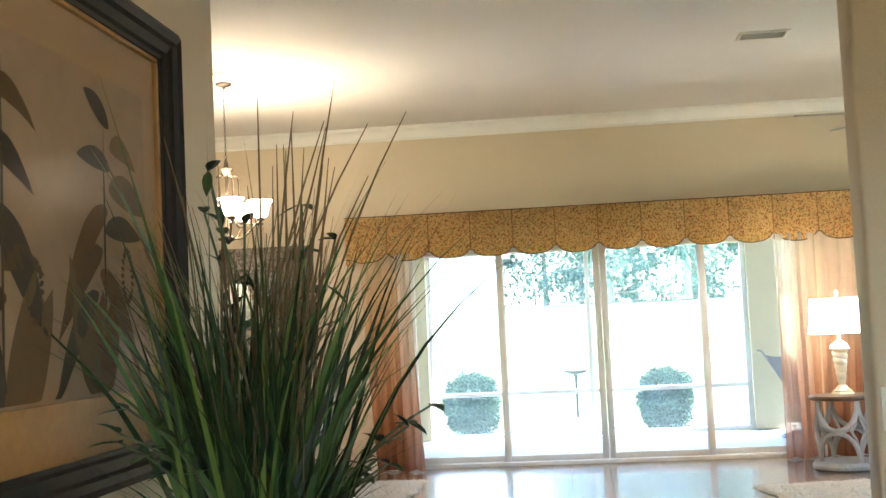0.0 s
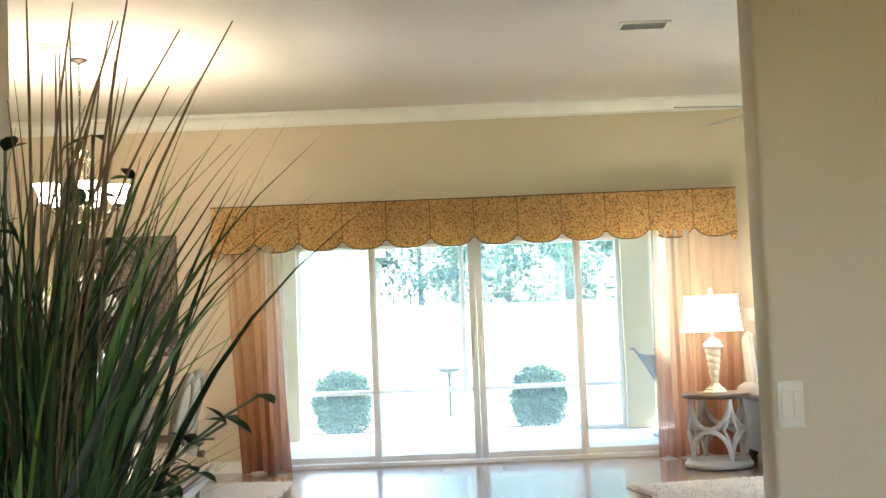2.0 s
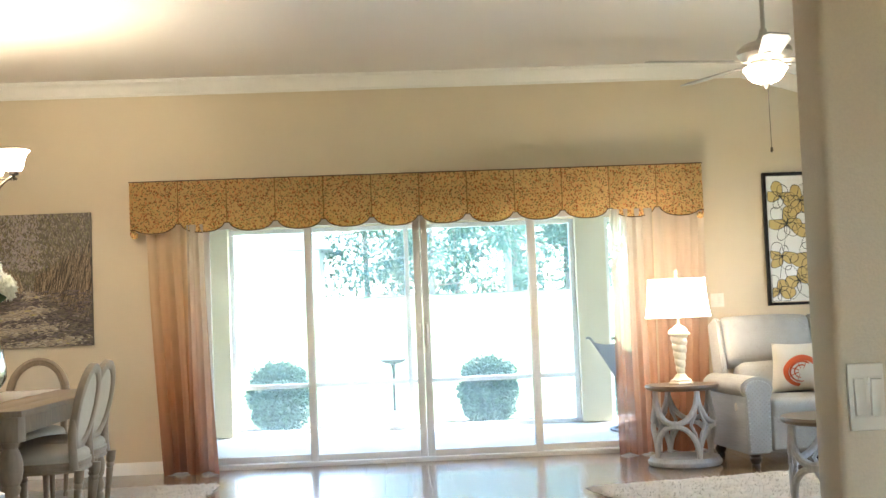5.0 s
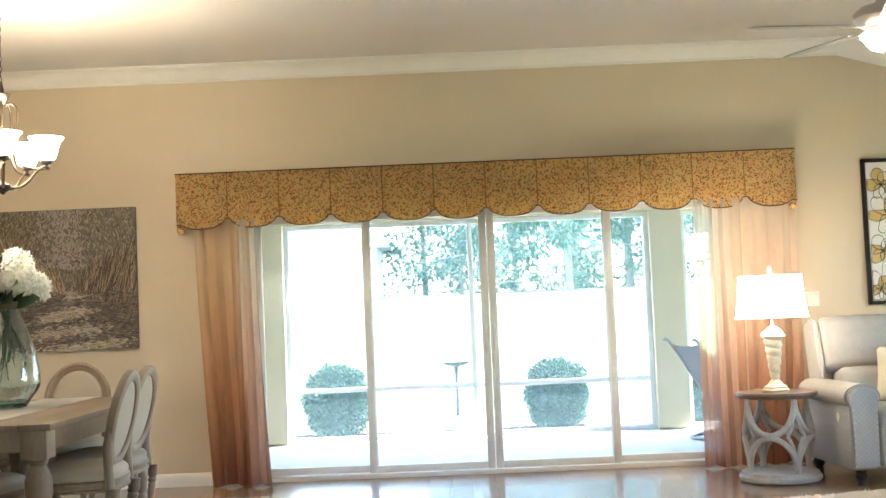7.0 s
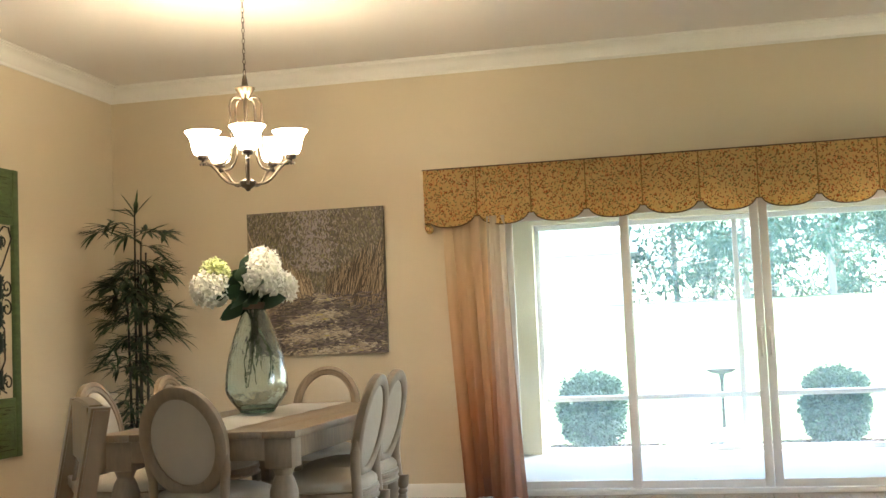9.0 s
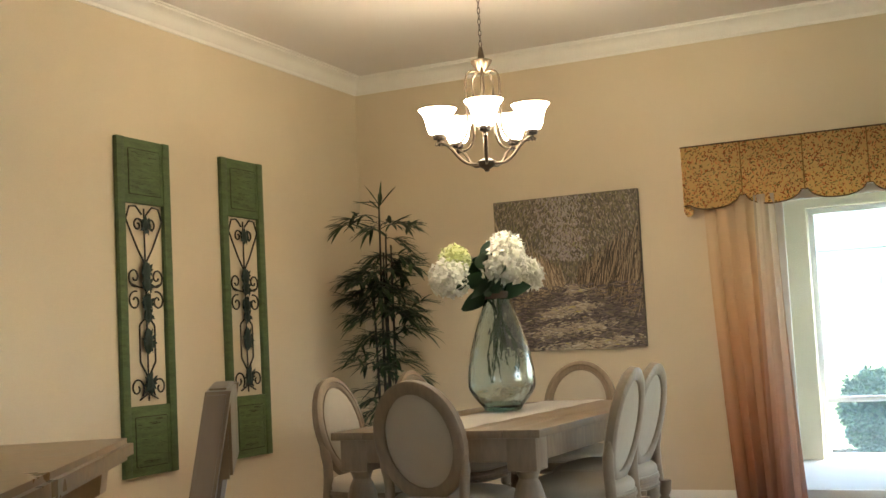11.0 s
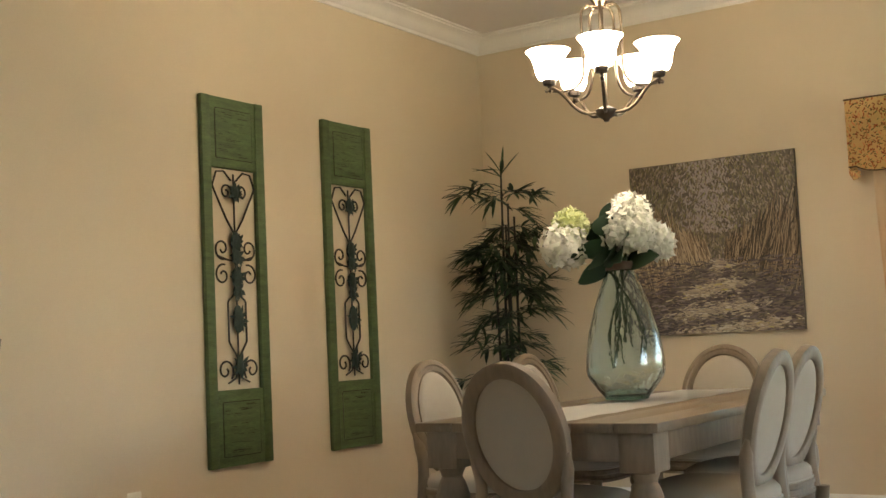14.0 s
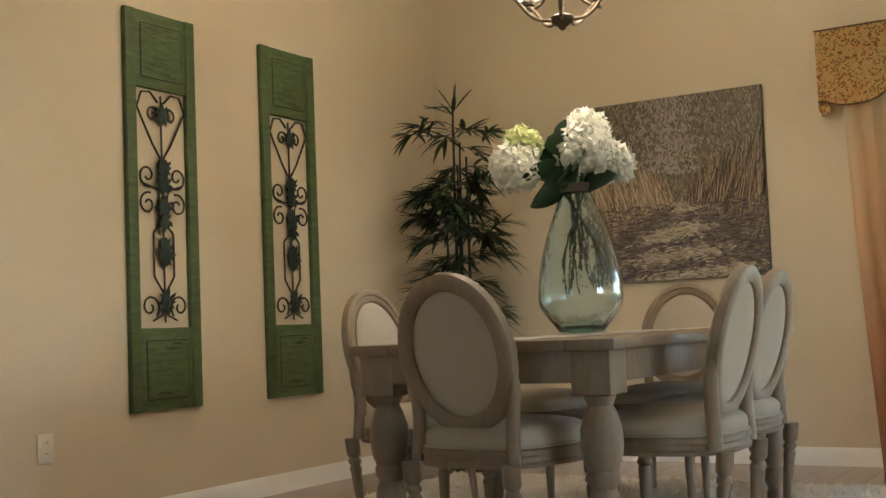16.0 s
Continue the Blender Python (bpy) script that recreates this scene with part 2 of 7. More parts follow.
SHELL = mat("pearl_shell_resin", (0.72, 0.63, 0.47), 0.3, vary=0.15, scale=10, bump=0.1)
GREYWASH = mat("greywashed_wood", (0.50, 0.485, 0.46), 0.55, vary=0.2, scale=9, grain=55, bump=0.2, stretch=(1, 1, 0.3))
BROWN_TOP = mat("weathered_brown_top", (0.17, 0.115, 0.075), 0.4, vary=0.25, scale=8, grain=50, bump=0.15, stretch=(5, 0.6, 1))
DARKWOOD = mat("espresso_wood", (0.02, 0.013, 0.01), 0.3, vary=0.2, bump=0.03)
BLACK_FRAME = mat("black_frame", (0.016, 0.013, 0.012), 0.5, vary=0.3, scale=12, bump=0.08, spec=0.25)
GOLD = mat("gilt_liner", (0.42, 0.23, 0.075), 0.55, 0.0, vary=0.15, scale=10, bump=0.1)
PAPER = mat("aged_paper", (0.44, 0.34, 0.235), 0.8, vary=0.1, scale=3, grain=30, bump=0.05)
PAPER_MAT = mat("mat_board", (0.50, 0.37, 0.235), 0.85, vary=0.03, scale=3, bump=0.05)
INK = ramp_mat("botanical_ink", [(0.0, (0.06, 0.058, 0.05)), (0.4, (0.10, 0.10, 0.075)), (0.65, (0.17, 0.095, 0.035)), (1.0, (0.20, 0.155, 0.10))], "island", 0.85)
CLEAR = glass("clear_pane", (0.97, 0.985, 0.98), thin=True, ior=1.2)
COATED = glass("coated_picture_glass", (0.97, 0.97, 0.96), 0.16, thin=True, ior=1.08)
VASE_GLASS = glass("aqua_bottle_glass", (0.84, 0.955, 0.985))
FOOT_GLASS = glass("thick_teal_glass", (0.42, 0.72, 0.68))
for blown in (VASE_GLASS, FOOT_GLASS):
    # hand-blown glass is never quite even
    waves, relief = blown.node_tree.nodes.new("ShaderNodeTexNoise"), blown.node_tree.nodes.new("ShaderNodeBump")
    waves.inputs["Scale"].default_value, waves.inputs["Detail"].default_value = 11, 2
    relief.inputs["Strength"].default_value, relief.inputs["Distance"].default_value = 0.10, 0.02
    blown.node_tree.links.new(waves.outputs[0], relief.inputs["Height"])
    blown.node_tree.links.new(relief.outputs[0], blown.node_tree.nodes["Principled BSDF"].inputs["Normal"])
LEATHER = mat("leather_band", (0.09, 0.055, 0.035), 0.6)
STEM = mat("green_stem", (0.05, 0.075, 0.03), 0.5, vary=0.3, scale=20)
PETAL = ramp_mat("white_petals", [(0.0, (0.78, 0.76, 0.68)), (0.6, (0.85, 0.83, 0.78)), (1.0, (0.70, 0.70, 0.58))], "island", 0.6)
PETAL_G = ramp_mat("green_white_petals", [(0.0, (0.55, 0.60, 0.22)), (0.6, (0.72, 0.74, 0.45)), (1.0, (0.60, 0.66, 0.28))], "island", 0.6)
BIGLEAF = ramp_mat("hydrangea_leaf", [(0.0, (0.018, 0.04, 0.022)), (0.6, (0.03, 0.065, 0.032)), (1.0, (0.05, 0.085, 0.045))], "island", 0.45)
BAMBOO_LEAF = ramp_mat("bamboo_leaf", [(0.0, (0.014, 0.034, 0.012)), (0.6, (0.032, 0.066, 0.024)), (1.0, (0.062, 0.10, 0.038))], "island", 0.45)
BAMBOO = mat("black_cane", (0.02, 0.017, 0.012), 0.4, vary=0.3, scale=15)
GRASS_BLADE = ramp_mat("silk_grass", [(0.0, (0.008, 0.020, 0.007)), (0.5, (0.022, 0.052, 0.014)), (0.85, (0.055, 0.11, 0.022)), (1.0, (0.13, 0.20, 0.04))], "island", 0.45)
BROAD_BLADE = ramp_mat("broad_silk_blade", [(0.0, (0.03, 0.075, 0.018)), (0.6, (0.055, 0.125, 0.024)), (1.0, (0.10, 0.18, 0.035))], "island", 0.4)
REED = ramp_mat("dry_reed", [(0.0, (0.10, 0.07, 0.03)), (0.5, (0.20, 0.145, 0.06)), (1.0, (0.13, 0.065, 0.03))], "island", 0.7)
VALANCE = print_fabric("gold_sprig_print", (0.86, 0.58, 0.23), [((0.78, 0.34, 0.13), 0.30, 65), ((0.30, 0.05, 0.015), 0.26, 35), ((0.11, 0.11, 0.03), 0.26, -40), ((0.46, 0.12, 0.03), 0.27, -70), ((0.17, 0.13, 0.035), 0.25, 10), ((0.36, 0.07, 0.02), 0.25, 100)], 19)
PIPING = mat("brown_piping", (0.11, 0.065, 0.03), 0.8)
PLEAT = mat("shaded_gold_cloth", (0.34, 0.19, 0.06), 0.9)
VOILE = sheer("ombre_voile", [(0.0, (0.24, 0.08, 0.038)), (0.3, (0.52, 0.23, 0.105)), (0.65, (0.74, 0.48, 0.28)), (1.0, (0.84, 0.68, 0.48))], 2.05, 0.09, 0.20)
VOILE_SOFT = sheer("soft_ombre_voile", [(0.0, (0.30, 0.12, 0.065)), (0.3, (0.55, 0.30, 0.19)), (0.65, (0.74, 0.56, 0.43)), (1.0, (0.82, 0.72, 0.60))], 2.05, 0.10, 0.18)
VOILE_PALE = sheer("ombre_voile_edge", [(0.0, (0.30, 0.12, 0.065)), (0.3, (0.52, 0.26, 0.15)), (0.65, (0.70, 0.50, 0.36)), (1.0, (0.80, 0.72, 0.60))], 2.05, 0.15, 0.35)
PLASTIC = mat("ivory_plastic", (0.76, 0.70, 0.60), 0.35, vary=0.03, bump=0.0)
DARKSLOT = mat("dark_slot", (0.03, 0.03, 0.03), 0.7)
UPHOLSTERY = print_fabric("grey_dot_upholstery", (0.44, 0.415, 0.38), [((0.30, 0.285, 0.26), 0.32, 45), ((0.56, 0.54, 0.50), 0.20, 45)], 42, 0.92, True)
STRIPE = mat("ticking_side", (0.46, 0.46, 0.46), 0.9, vary=0.15, scale=3, grain=60, bump=0.4, stretch=(1, 0.1, 3))
NAIL = mat("pewter_nailhead", (0.5, 0.47, 0.42), 0.3, 0.9, bump=0)
PILLOW = mat("cream_pillow", (0.68, 0.60, 0.48), 0.9, vary=0.05, grain=300, bump=0.4)
CORAL = mat("coral_print", (0.55, 0.10, 0.03), 0.9, vary=0.15, grain=200)
CANVAS = mat("white_canvas", (0.82, 0.81, 0.80), 0.7, vary=0.05, grain=200, bump=0.3)
OCHRE = ramp_mat("ochre_paint", [(0.0, (0.50, 0.29, 0.05)), (0.5, (0.60, 0.42, 0.14)), (1.0, (0.62, 0.52, 0.30))], "island", 0.6)
BLACK_PAINT = mat("black_paint", (0.015, 0.015, 0.016), 0.5, bump=0.2)
CREAM_STUCCO = mat("cream_stucco", (0.66, 0.60, 0.46), 0.9, vary=0.06, scale=3, grain=80, bump=0.6)
CONCRETE = mat("patio_concrete", (0.60, 0.58, 0.55), 0.8, vary=0.1, scale=2, grain=60, bump=0.3)
# screen mesh whose pale cyan tint also stands in for haze over the garden
INSECT_MESH = ramp_mat("hazing_insect_mesh", [(0.0, (0.40, 0.56, 0.56)), (1.0, (0.46, 0.62, 0.62))], "noise", 0.6, 3.0)
open_weave(INSECT_MESH, 0.84)
SCREEN = mat("white_screen_frame", (0.74, 0.74, 0.74), 0.4, vary=0.03, bump=0)
LAWN = mat("lawn", (0.11, 0.15, 0.05), 0.95, vary=0.3, scale=0.6, grain=25, bump=0.8)
MULCH = ramp_mat("red_mulch", [(0.0, (0.035, 0.014, 0.010)), (0.6, (0.07, 0.03, 0.02)), (1.0, (0.12, 0.06, 0.045))], "island", 0.9)
BUSH = ramp_mat("boxwood_leaf", [(0.0, (0.008, 0.022, 0.018)), (0.55, (0.022, 0.060, 0.034)), (0.8, (0.055, 0.115, 0.06)), (1.0, (0.12, 0.19, 0.11))], "island", 0.38)
# distance haze is put into this leaf colour: paler and bluer than pine
TREE_LEAF = ramp_mat("hazed_pine_foliage", [(0.0, (0.08, 0.15, 0.11)), (0.6, (0.12, 0.20, 0.15)), (1.0, (0.18, 0.26, 0.19))], "island", 0.7)
BARK = mat("bark", (0.26, 0.22, 0.18), 0.9, vary=0.3, scale=4, grain=25, bump=0.8)
STONE = mat("weathered_dark_stone", (0.035, 0.032, 0.03), 0.85, vary=0.25, scale=9, bump=0.5)
PATIO_METAL = mat("grey_patio_metal", (0.30, 0.30, 0.30), 0.45, 0.3, bump=0.05)
SLING = mat("grey_sling", (0.30, 0.30, 0.30), 0.9, vary=0.1, grain=200, bump=0.4)
STOOL_WOOD = mat("weathered_stool_wood", (0.21, 0.14, 0.083), 0.34, vary=0.2, scale=7, grain=45, bump=0.1, stretch=(1, 1, 0.3))
BARTOP = mat("honey_bar_top", (0.34, 0.20, 0.095), 0.3, vary=0.25, scale=6, grain=40, bump=0.06)
FANWHITE = mat("nickel_fan_body", (0.55, 0.51, 0.46), 0.35, 0.5, vary=0.06, bump=0)
BLADE = mat("silver_fan_blade", (0.42, 0.40, 0.37), 0.5, vary=0.1, scale=4, bump=0.05)


for leaf_material, leaf_share in ((BIGLEAF, 0.2), (BAMBOO_LEAF, 0.2), (GRASS_BLADE, 0.3), (BROAD_BLADE, 0.35), (BUSH, 0.22), (TREE_LEAF, 0.6), (PETAL, 0.25), (PETAL_G, 0.25)):
    leafy(leaf_material, leaf_share)


# ---- mesh tools ----
def finish(name, bm, material, smooth=False, angle=40):
    me = bpy.data.meshes.new(name)
    bm.normal_update()
    if smooth:
        for f in bm.faces:
            f.smooth = True
        for e in bm.edges:
            e.smooth = not (len(e.link_faces) == 2 and e.calc_face_angle(0) > radians(angle))
    bm.to_mesh(me)
    bm.free()
    me.materials.append(material)
    return me


def part(name, bm, material, parent=None, label="", smooth=True, at=None):
    ob = new(name, finish(name, bm, material, smooth))
    if parent is not None:
        ob.parent = parent
    if at is not None:
        ob.matrix_basis = at
    if label:
        ob["label"] = label
    return ob


def thing(name, label, category, m=None, group=""):
    ob = new(name)
    ob.empty_display_size = 0.1
    if m is not None:
        ob.matrix_basis = m
    return tagged(ob, label, category, group)


def box(x0, x1, y0, y1, z0, z1, bevel=0.0, seg=2, bm=None):
    bm = bm or bmesh.new()
    r = bmesh.ops.create_cube(bm, size=1, matrix=Matrix.Translation(((x0 + x1) / 2, (y0 + y1) / 2, (z0 + z1) / 2)) @ Matrix.Diagonal((x1 - x0, y1 - y0, z1 - z0, 1)))
    if bevel:
        es = {e for v in r["verts"] for e in v.link_edges}
        bmesh.ops.bevel(bm, geom=list(es), offset=bevel, segments=seg, affect="EDGES", profile=0.5)
    return bm


def lathe(profile, seg=24, bm=None, m=None, sx=1.0, sy=1.0):
    """Turn (radius, z) rows round z; rows of radius 0 close the ends."""
    bm = bm or bmesh.new()
    m = m or Matrix()
    rings = []
    for r, z in profile:
        if r < 1e-6:
            rings.append([bm.verts.new(m @ Vector((0, 0, z)))])
        else:
            rings.append([bm.verts.new(m @ Vector((r * sx * math.cos(2 * math.pi * k / seg), r * sy * math.sin(2 * math.pi * k / seg), z))) for k in range(seg)])
    for a, b in zip(rings, rings[1:]):
        for k in range(seg):
            q = (k + 1) % seg
            if len(a) == 1 and len(b) == 1:
                continue
            if len(a) == 1:
                bm.faces.new((a[0], b[q], b[k]))
            elif len(b) == 1:
                bm.faces.new((a[k], a[q], b[0]))
            else:
                bm.faces.new((a[k], a[q], b[q], b[k]))
    return bm


def tube(points, radius, seg=8, closed=False, bm=None, flat=1.0, caps=True):
    """A round bar along points; radius one number or one per point."""
    bm = bm or bmesh.new()
    pts = [Vector(p) for p in points]
    n = len(pts)
    rad = radius if isinstance(radius, (list, tuple)) else [radius] * n
    normal, rings = None, []
    for i, p in enumerate(pts):
        if closed:
            t = pts[(i + 1) % n] - pts[i - 1]
        else:
            t = pts[min(i + 1, n - 1)] - pts[max(i - 1, 0)]
        t = t.normalized() if t.length > 1e-9 else Vector((0, 0, 1))
        if normal is None:
            normal = t.orthogonal().normalized()
        normal = (normal - t * normal.dot(t))
        normal = normal.normalized() if normal.length > 1e-6 else t.orthogonal().normalized()
        side = t.cross(normal)
        rings.append([bm.verts.new(p + rad[i] * (math.cos(2 * math.pi * k / seg) * normal + flat * math.sin(2 * math.pi * k / seg) * side)) for k in range(seg)])
    for i in range(n if closed else n - 1):
        a, b = rings[i], rings[(i + 1) % n]
        for k in range(seg):
            bm.faces.new((a[k], a[(k + 1) % seg], b[(k + 1) % seg], b[k]))
    if caps and not closed:
        bm.faces.new(list(reversed(rings[0])))
        bm.faces.new(rings[-1])
    return bm


def prism(outline, d0, d1, axis="y", bevel=0.0, bm=None):
    """A flat outline of (u, v) given depth along an axis: y: (u, d, v); x: (d, u, v); z: (u, v, d)."""
    bm = bm or bmesh.new()
    put = {"y": lambda u, v, d: (u, d, v), "x": lambda u, v, d: (d, u, v), "z": lambda u, v, d: (u, v, d)}[axis]
    a = [bm.verts.new(put(u, v, d0)) for u, v in outline]
    b = [bm.verts.new(put(u, v, d1)) for u, v in outline]
    n = len(outline)
    fs = [bm.faces.new(a), bm.faces.new(list(reversed(b)))]
    for k in range(n):
        fs.append(bm.faces.new((a[k], b[k], b[(k + 1) % n], a[(k + 1) % n])))
    bmesh.ops.recalc_face_normals(bm, faces=fs)
    if bevel:
        es = [e for f in fs[:2] for e in f.edges]
        bmesh.ops.bevel(bm, geom=es, offset=bevel, segments=2, affect="EDGES")
    return bm


def sweep(profile, path, closed=False, bm=None):
    """A moulding: profile rows (out, up) carried along plan points with mitred corners; out is to the left of the way walked."""
    bm = bm or bmesh.new()
    P = [Vector(p) for p in path]
    n, rings = len(P), []
    for i, p in enumerate(P):
        d0 = (P[i] - P[i - 1]) if (i or closed) else (P[1] - P[0])
        d1 = (P[(i + 1) % n] - P[i]) if (i < n - 1 or closed) else (P[-1] - P[-2])
        d0, d1 = Vector((d0.x, d0.y, 0)).normalized(), Vector((d1.x, d1.y, 0)).normalized()
        n0, n1 = Vector((-d0.y, d0.x, 0)), Vector((-d1.y, d1.x, 0))
        side = (n0 + n1)
        side = side / max(0.3, side.dot(n0))
        rings.append([bm.verts.new(p + side * o + Vector((0, 0, u))) for o, u in profile])
    for i in range(n if closed else n - 1):
        a, b = rings[i], rings[(i + 1) % n]
        for k in range(len(profile) - 1):
            bm.faces.new((a[k], b[k], b[k + 1], a[k + 1]))
    bmesh.ops.recalc_face_normals(bm, faces=bm.faces[:])
    return bm


def bez(points, n=24):
    """A smooth line through control points (Catmull-Rom)."""
    P = [Vector(p) for p in points]
    P = [P[0] * 2 - P[1]] + P + [P[-1] * 2 - P[-2]]
    out = []
    for i in range(1, len(P) - 2):
        a, b, c, d = P[i - 1], P[i], P[i + 1], P[i + 2]
        k = max(2, n // (len(P) - 3))
        for j in range(k):
            t = j / k
            out.append(0.5 * (2 * b + (c - a) * t + (2 * a - 5 * b + 4 * c - d) * t * t + (3 * b - a - 3 * c + d) * t ** 3))
    out.append(P[-2])
    return out


def leaf_faces(verts, faces, base, way, length, width, up, droop=0.0, n=4):
    """Add one pointed leaf, folded along its rib, to a list of verts and faces."""
    way = Vector(way).normalized()
    side = way.cross(Vector(up))
    side = side.normalized() if side.length > 1e-5 else way.orthogonal().normalized()
    nrm = side.cross(way)
    start = len(verts)
    for i in range(n + 1):
        t = i / n
        p = Vector(base) + way * length * t - Vector((0, 0, 1)) * droop * length * t * t
        w = width * (math.sin(math.pi * min(1, t * 0.92 + 0.08)) ** 0.8) if 0 < i < n else width * (0.15 if i == 0 else 0.0)
        verts.extend([tuple(p - side * w + nrm * w * 0.25), tuple(p), tuple(p + side * w + nrm * w * 0.25)])
    for i in range(n):
        s = start + 3 * i
        faces.append((s, s + 1, s + 4, s + 3))
        faces.append((s + 1, s + 2, s + 5, s + 4))


def raw(name, verts, faces, material, parent=None, label="", smooth=False, at=None):
    me = bpy.data.meshes.new(name)
    me.from_pydata(verts, [], faces)
    me.materials.append(material)
    if smooth:
        me.shade_smooth()
    ob = new(name, me)
    if parent is not None:
        ob.parent = parent
    if at is not None:
        ob.matrix_basis = at
    if label:
        ob["label"] = label
    return ob


def structure(name, bm, material, label, smooth=False):
    return tagged(part(name, bm, material, None, label, smooth), category=name.split("_")[0], kind="structure")


# ---- the large structure ----
CEILING, NORTH, WEST, EAST, SOUTH = 3.28, 10.0, -4.93, 5.0, -3.0
BEND, SLOPE = 2.85, 0.29
DOOR_L, DOOR_R, DOOR_TOP = -1.84, 1.92, 2.13


def build_shell():
    structure("floor_slab", box(WEST - 0.2, EAST + 0.2, SOUTH - 0.2, NORTH + 0.14, -0.16, -0.012), GROUT, "dark bedding under the wood planks")
    b = box(WEST - 0.15, DOOR_L, NORTH, NORTH + 0.15, -0.01, CEILING)
    box(DOOR_R, EAST + 0.15, NORTH, NORTH + 0.15, -0.01, CEILING, bm=b)
    box(DOOR_L, DOOR_R, NORTH, NORTH + 0.15, DOOR_TOP, CEILING, bm=b)
    structure("wall_north", b, WALL, "warm tan painted wall around the sliding glass door")
    structure("wall_west", box(WEST - 0.15, WEST, SOUTH, NORTH, -0.01, CEILING), WALL, "warm tan painted dining room wall")
    b = box(EAST, EAST + 0.15, SOUTH, 5.1, -0.01, CEILING)
    box(EAST, EAST + 0.15, 7.5, NORTH, -0.01, CEILING, bm=b)
    box(EAST, EAST + 0.15, 5.1, 7.5, -0.01, 0.85, bm=b)
    box(EAST, EAST + 0.15, 5.1, 7.5, 2.25, CEILING, bm=b)
    structure("wall_east", b, WALL, "plain tan painted wall with a living room window")
    w = tagged(new("window_4"), "white-framed living room window letting in daylight", "window", kind="structure")
    for q in ((5.1, 5.15, 0.85, 2.25), (7.45, 7.5, 0.85, 2.25), (5.15, 7.45, 0.85, 0.90), (5.15, 7.45, 2.20, 2.25)):
        part("window_frame", box(EAST + 0.03, EAST + 0.09, q[0], q[1], q[2], q[3], 0.004), TRIM, w)
    b = bmesh.new()
    for x0, x1, z0, z1 in ((WEST - 0.15, -4.1, -0.01, CEILING), (-4.1, -2.1, -0.01, 0.9), (-4.1, -2.1, 2.2, CEILING), (-2.1, -0.5, -0.01, CEILING), (-0.5, 1.2, 2.2, CEILING), (1.2, EAST + 0.15, -0.01, CEILING)):
        box(x0, x1, SOUTH - 0.15, SOUTH, z0, z1, bm=b)
    structure("wall_south", b, WALL, "plain tan painted wall with entry and kitchen windows")
    for name, x0, x1, z0, z1 in (("window_1", -0.5, 1.2, 0.0, 2.2), ("window_2", -4.1, -2.1, 0.9, 2.2)):
        w = tagged(new(name), "white-framed window, out of view, added to let in light", "window", kind="structure")
        for q in ((x0, x0 + 0.05, z0, z1), (x1 - 0.05, x1, z0, z1), (x0 + 0.05, x1 - 0.05, z0, z0 + 0.05), (x0 + 0.05, x1 - 0.05, z1 - 0.05, z1)):
            part("window_frame", box(q[0], q[1], SOUTH - 0.10, SOUTH - 0.04, q[2], q[3], 0.004), TRIM, w)
        pane = part("pane", box(x0 + 0.05, x1 - 0.05, SOUTH - 0.075, SOUTH - 0.07, z0 + 0.05, z1 - 0.05), CLEAR, w, smooth=False)
        pane.visible_shadow = False
    structure("wall_hall_west", box(-1.02, -0.90, SOUTH, 1.05, -0.01, CEILING, 0.012), WALL, "tan hall wall with rounded end", True)
    structure("wall_hall_east", box(0.53, EAST, 2.075, 2.20, -0.01, CEILING, 0.015, 3), WALL, "tan textured wall return with rounded corner", True)
    b = bmesh.new()
    for y0, y1, z0, z1 in ((SOUTH, -1.9, -0.01, CEILING), (-1.9, -0.7, -0.01, 0.8), (-1.9, -0.7, 2.1, CEILING), (-0.7, 2.07, -0.01, CEILING)):
        box(1.65, 1.77, y0, y1, z0, z1, bm=b)
    structure("wall_hall_side", b, WALL, "plain tan wall closing the hall, with an added unseen window")
    # window made up to hold the hall's fill lamp; never in view
    w = tagged(new("window_3"), "white-framed unseen hall window, added to light the print", "window", kind="structure")
    for q in ((-1.9, -1.85, 0.8, 2.1), (-0.75, -0.7, 0.8, 2.1), (-1.85, -0.75, 0.8, 0.85), (-1.85, -0.75, 2.05, 2.1)):
        part("window_frame", box(1.68, 1.74, q[0], q[1], q[2], q[3], 0.004), TRIM, w)
    c = box(WEST - 0.2, BEND, SOUTH - 0.2, NORTH + 0.2, CEILING, CEILING + 0.12)
    dx = EAST + 0.2 - BEND
    prism([(BEND, CEILING), (BEND + dx, CEILING - SLOPE * dx), (BEND + dx, CEILING - SLOPE * dx + 0.12), (BEND, CEILING + 0.12)], SOUTH - 0.2, NORTH + 0.2, bm=c)
    structure("ceiling", c, CEIL, "matt off-white ceiling, sloping down at one side")
    crown = [(0.0, -0.125), (0.012, -0.125), (0.014, -0.105), (0.03, -0.09), (0.045, -0.06), (0.07, -0.032), (0.095, -0.022), (0.098, -0.012), (0.115, -0.010), (0.115, 0.0)]
    b = sweep(crown, [(BEND, NORTH, CEILING), (WEST, NORTH, CEILING), (WEST, SOUTH, CEILING)])
    sl = EAST - BEND
    low = [(0.0, -0.125), (0.012, -0.125), (0.03, -0.09), (0.045, -0.06), (0.095, -0.022), (0.115, 0.0)]
    ra = [b.verts.new((BEND, NORTH - o, CEILING + u)) for o, u in low]
    rb = [b.verts.new((EAST, NORTH - o, CEILING + u - SLOPE * sl)) for o, u in low]
    for k in range(len(low) - 1):
        b.faces.new((ra[k], rb[k], rb[k + 1], ra[k + 1]))
    structure("trim_crown", b, TRIM, "white stepped crown moulding under the ceiling", True)
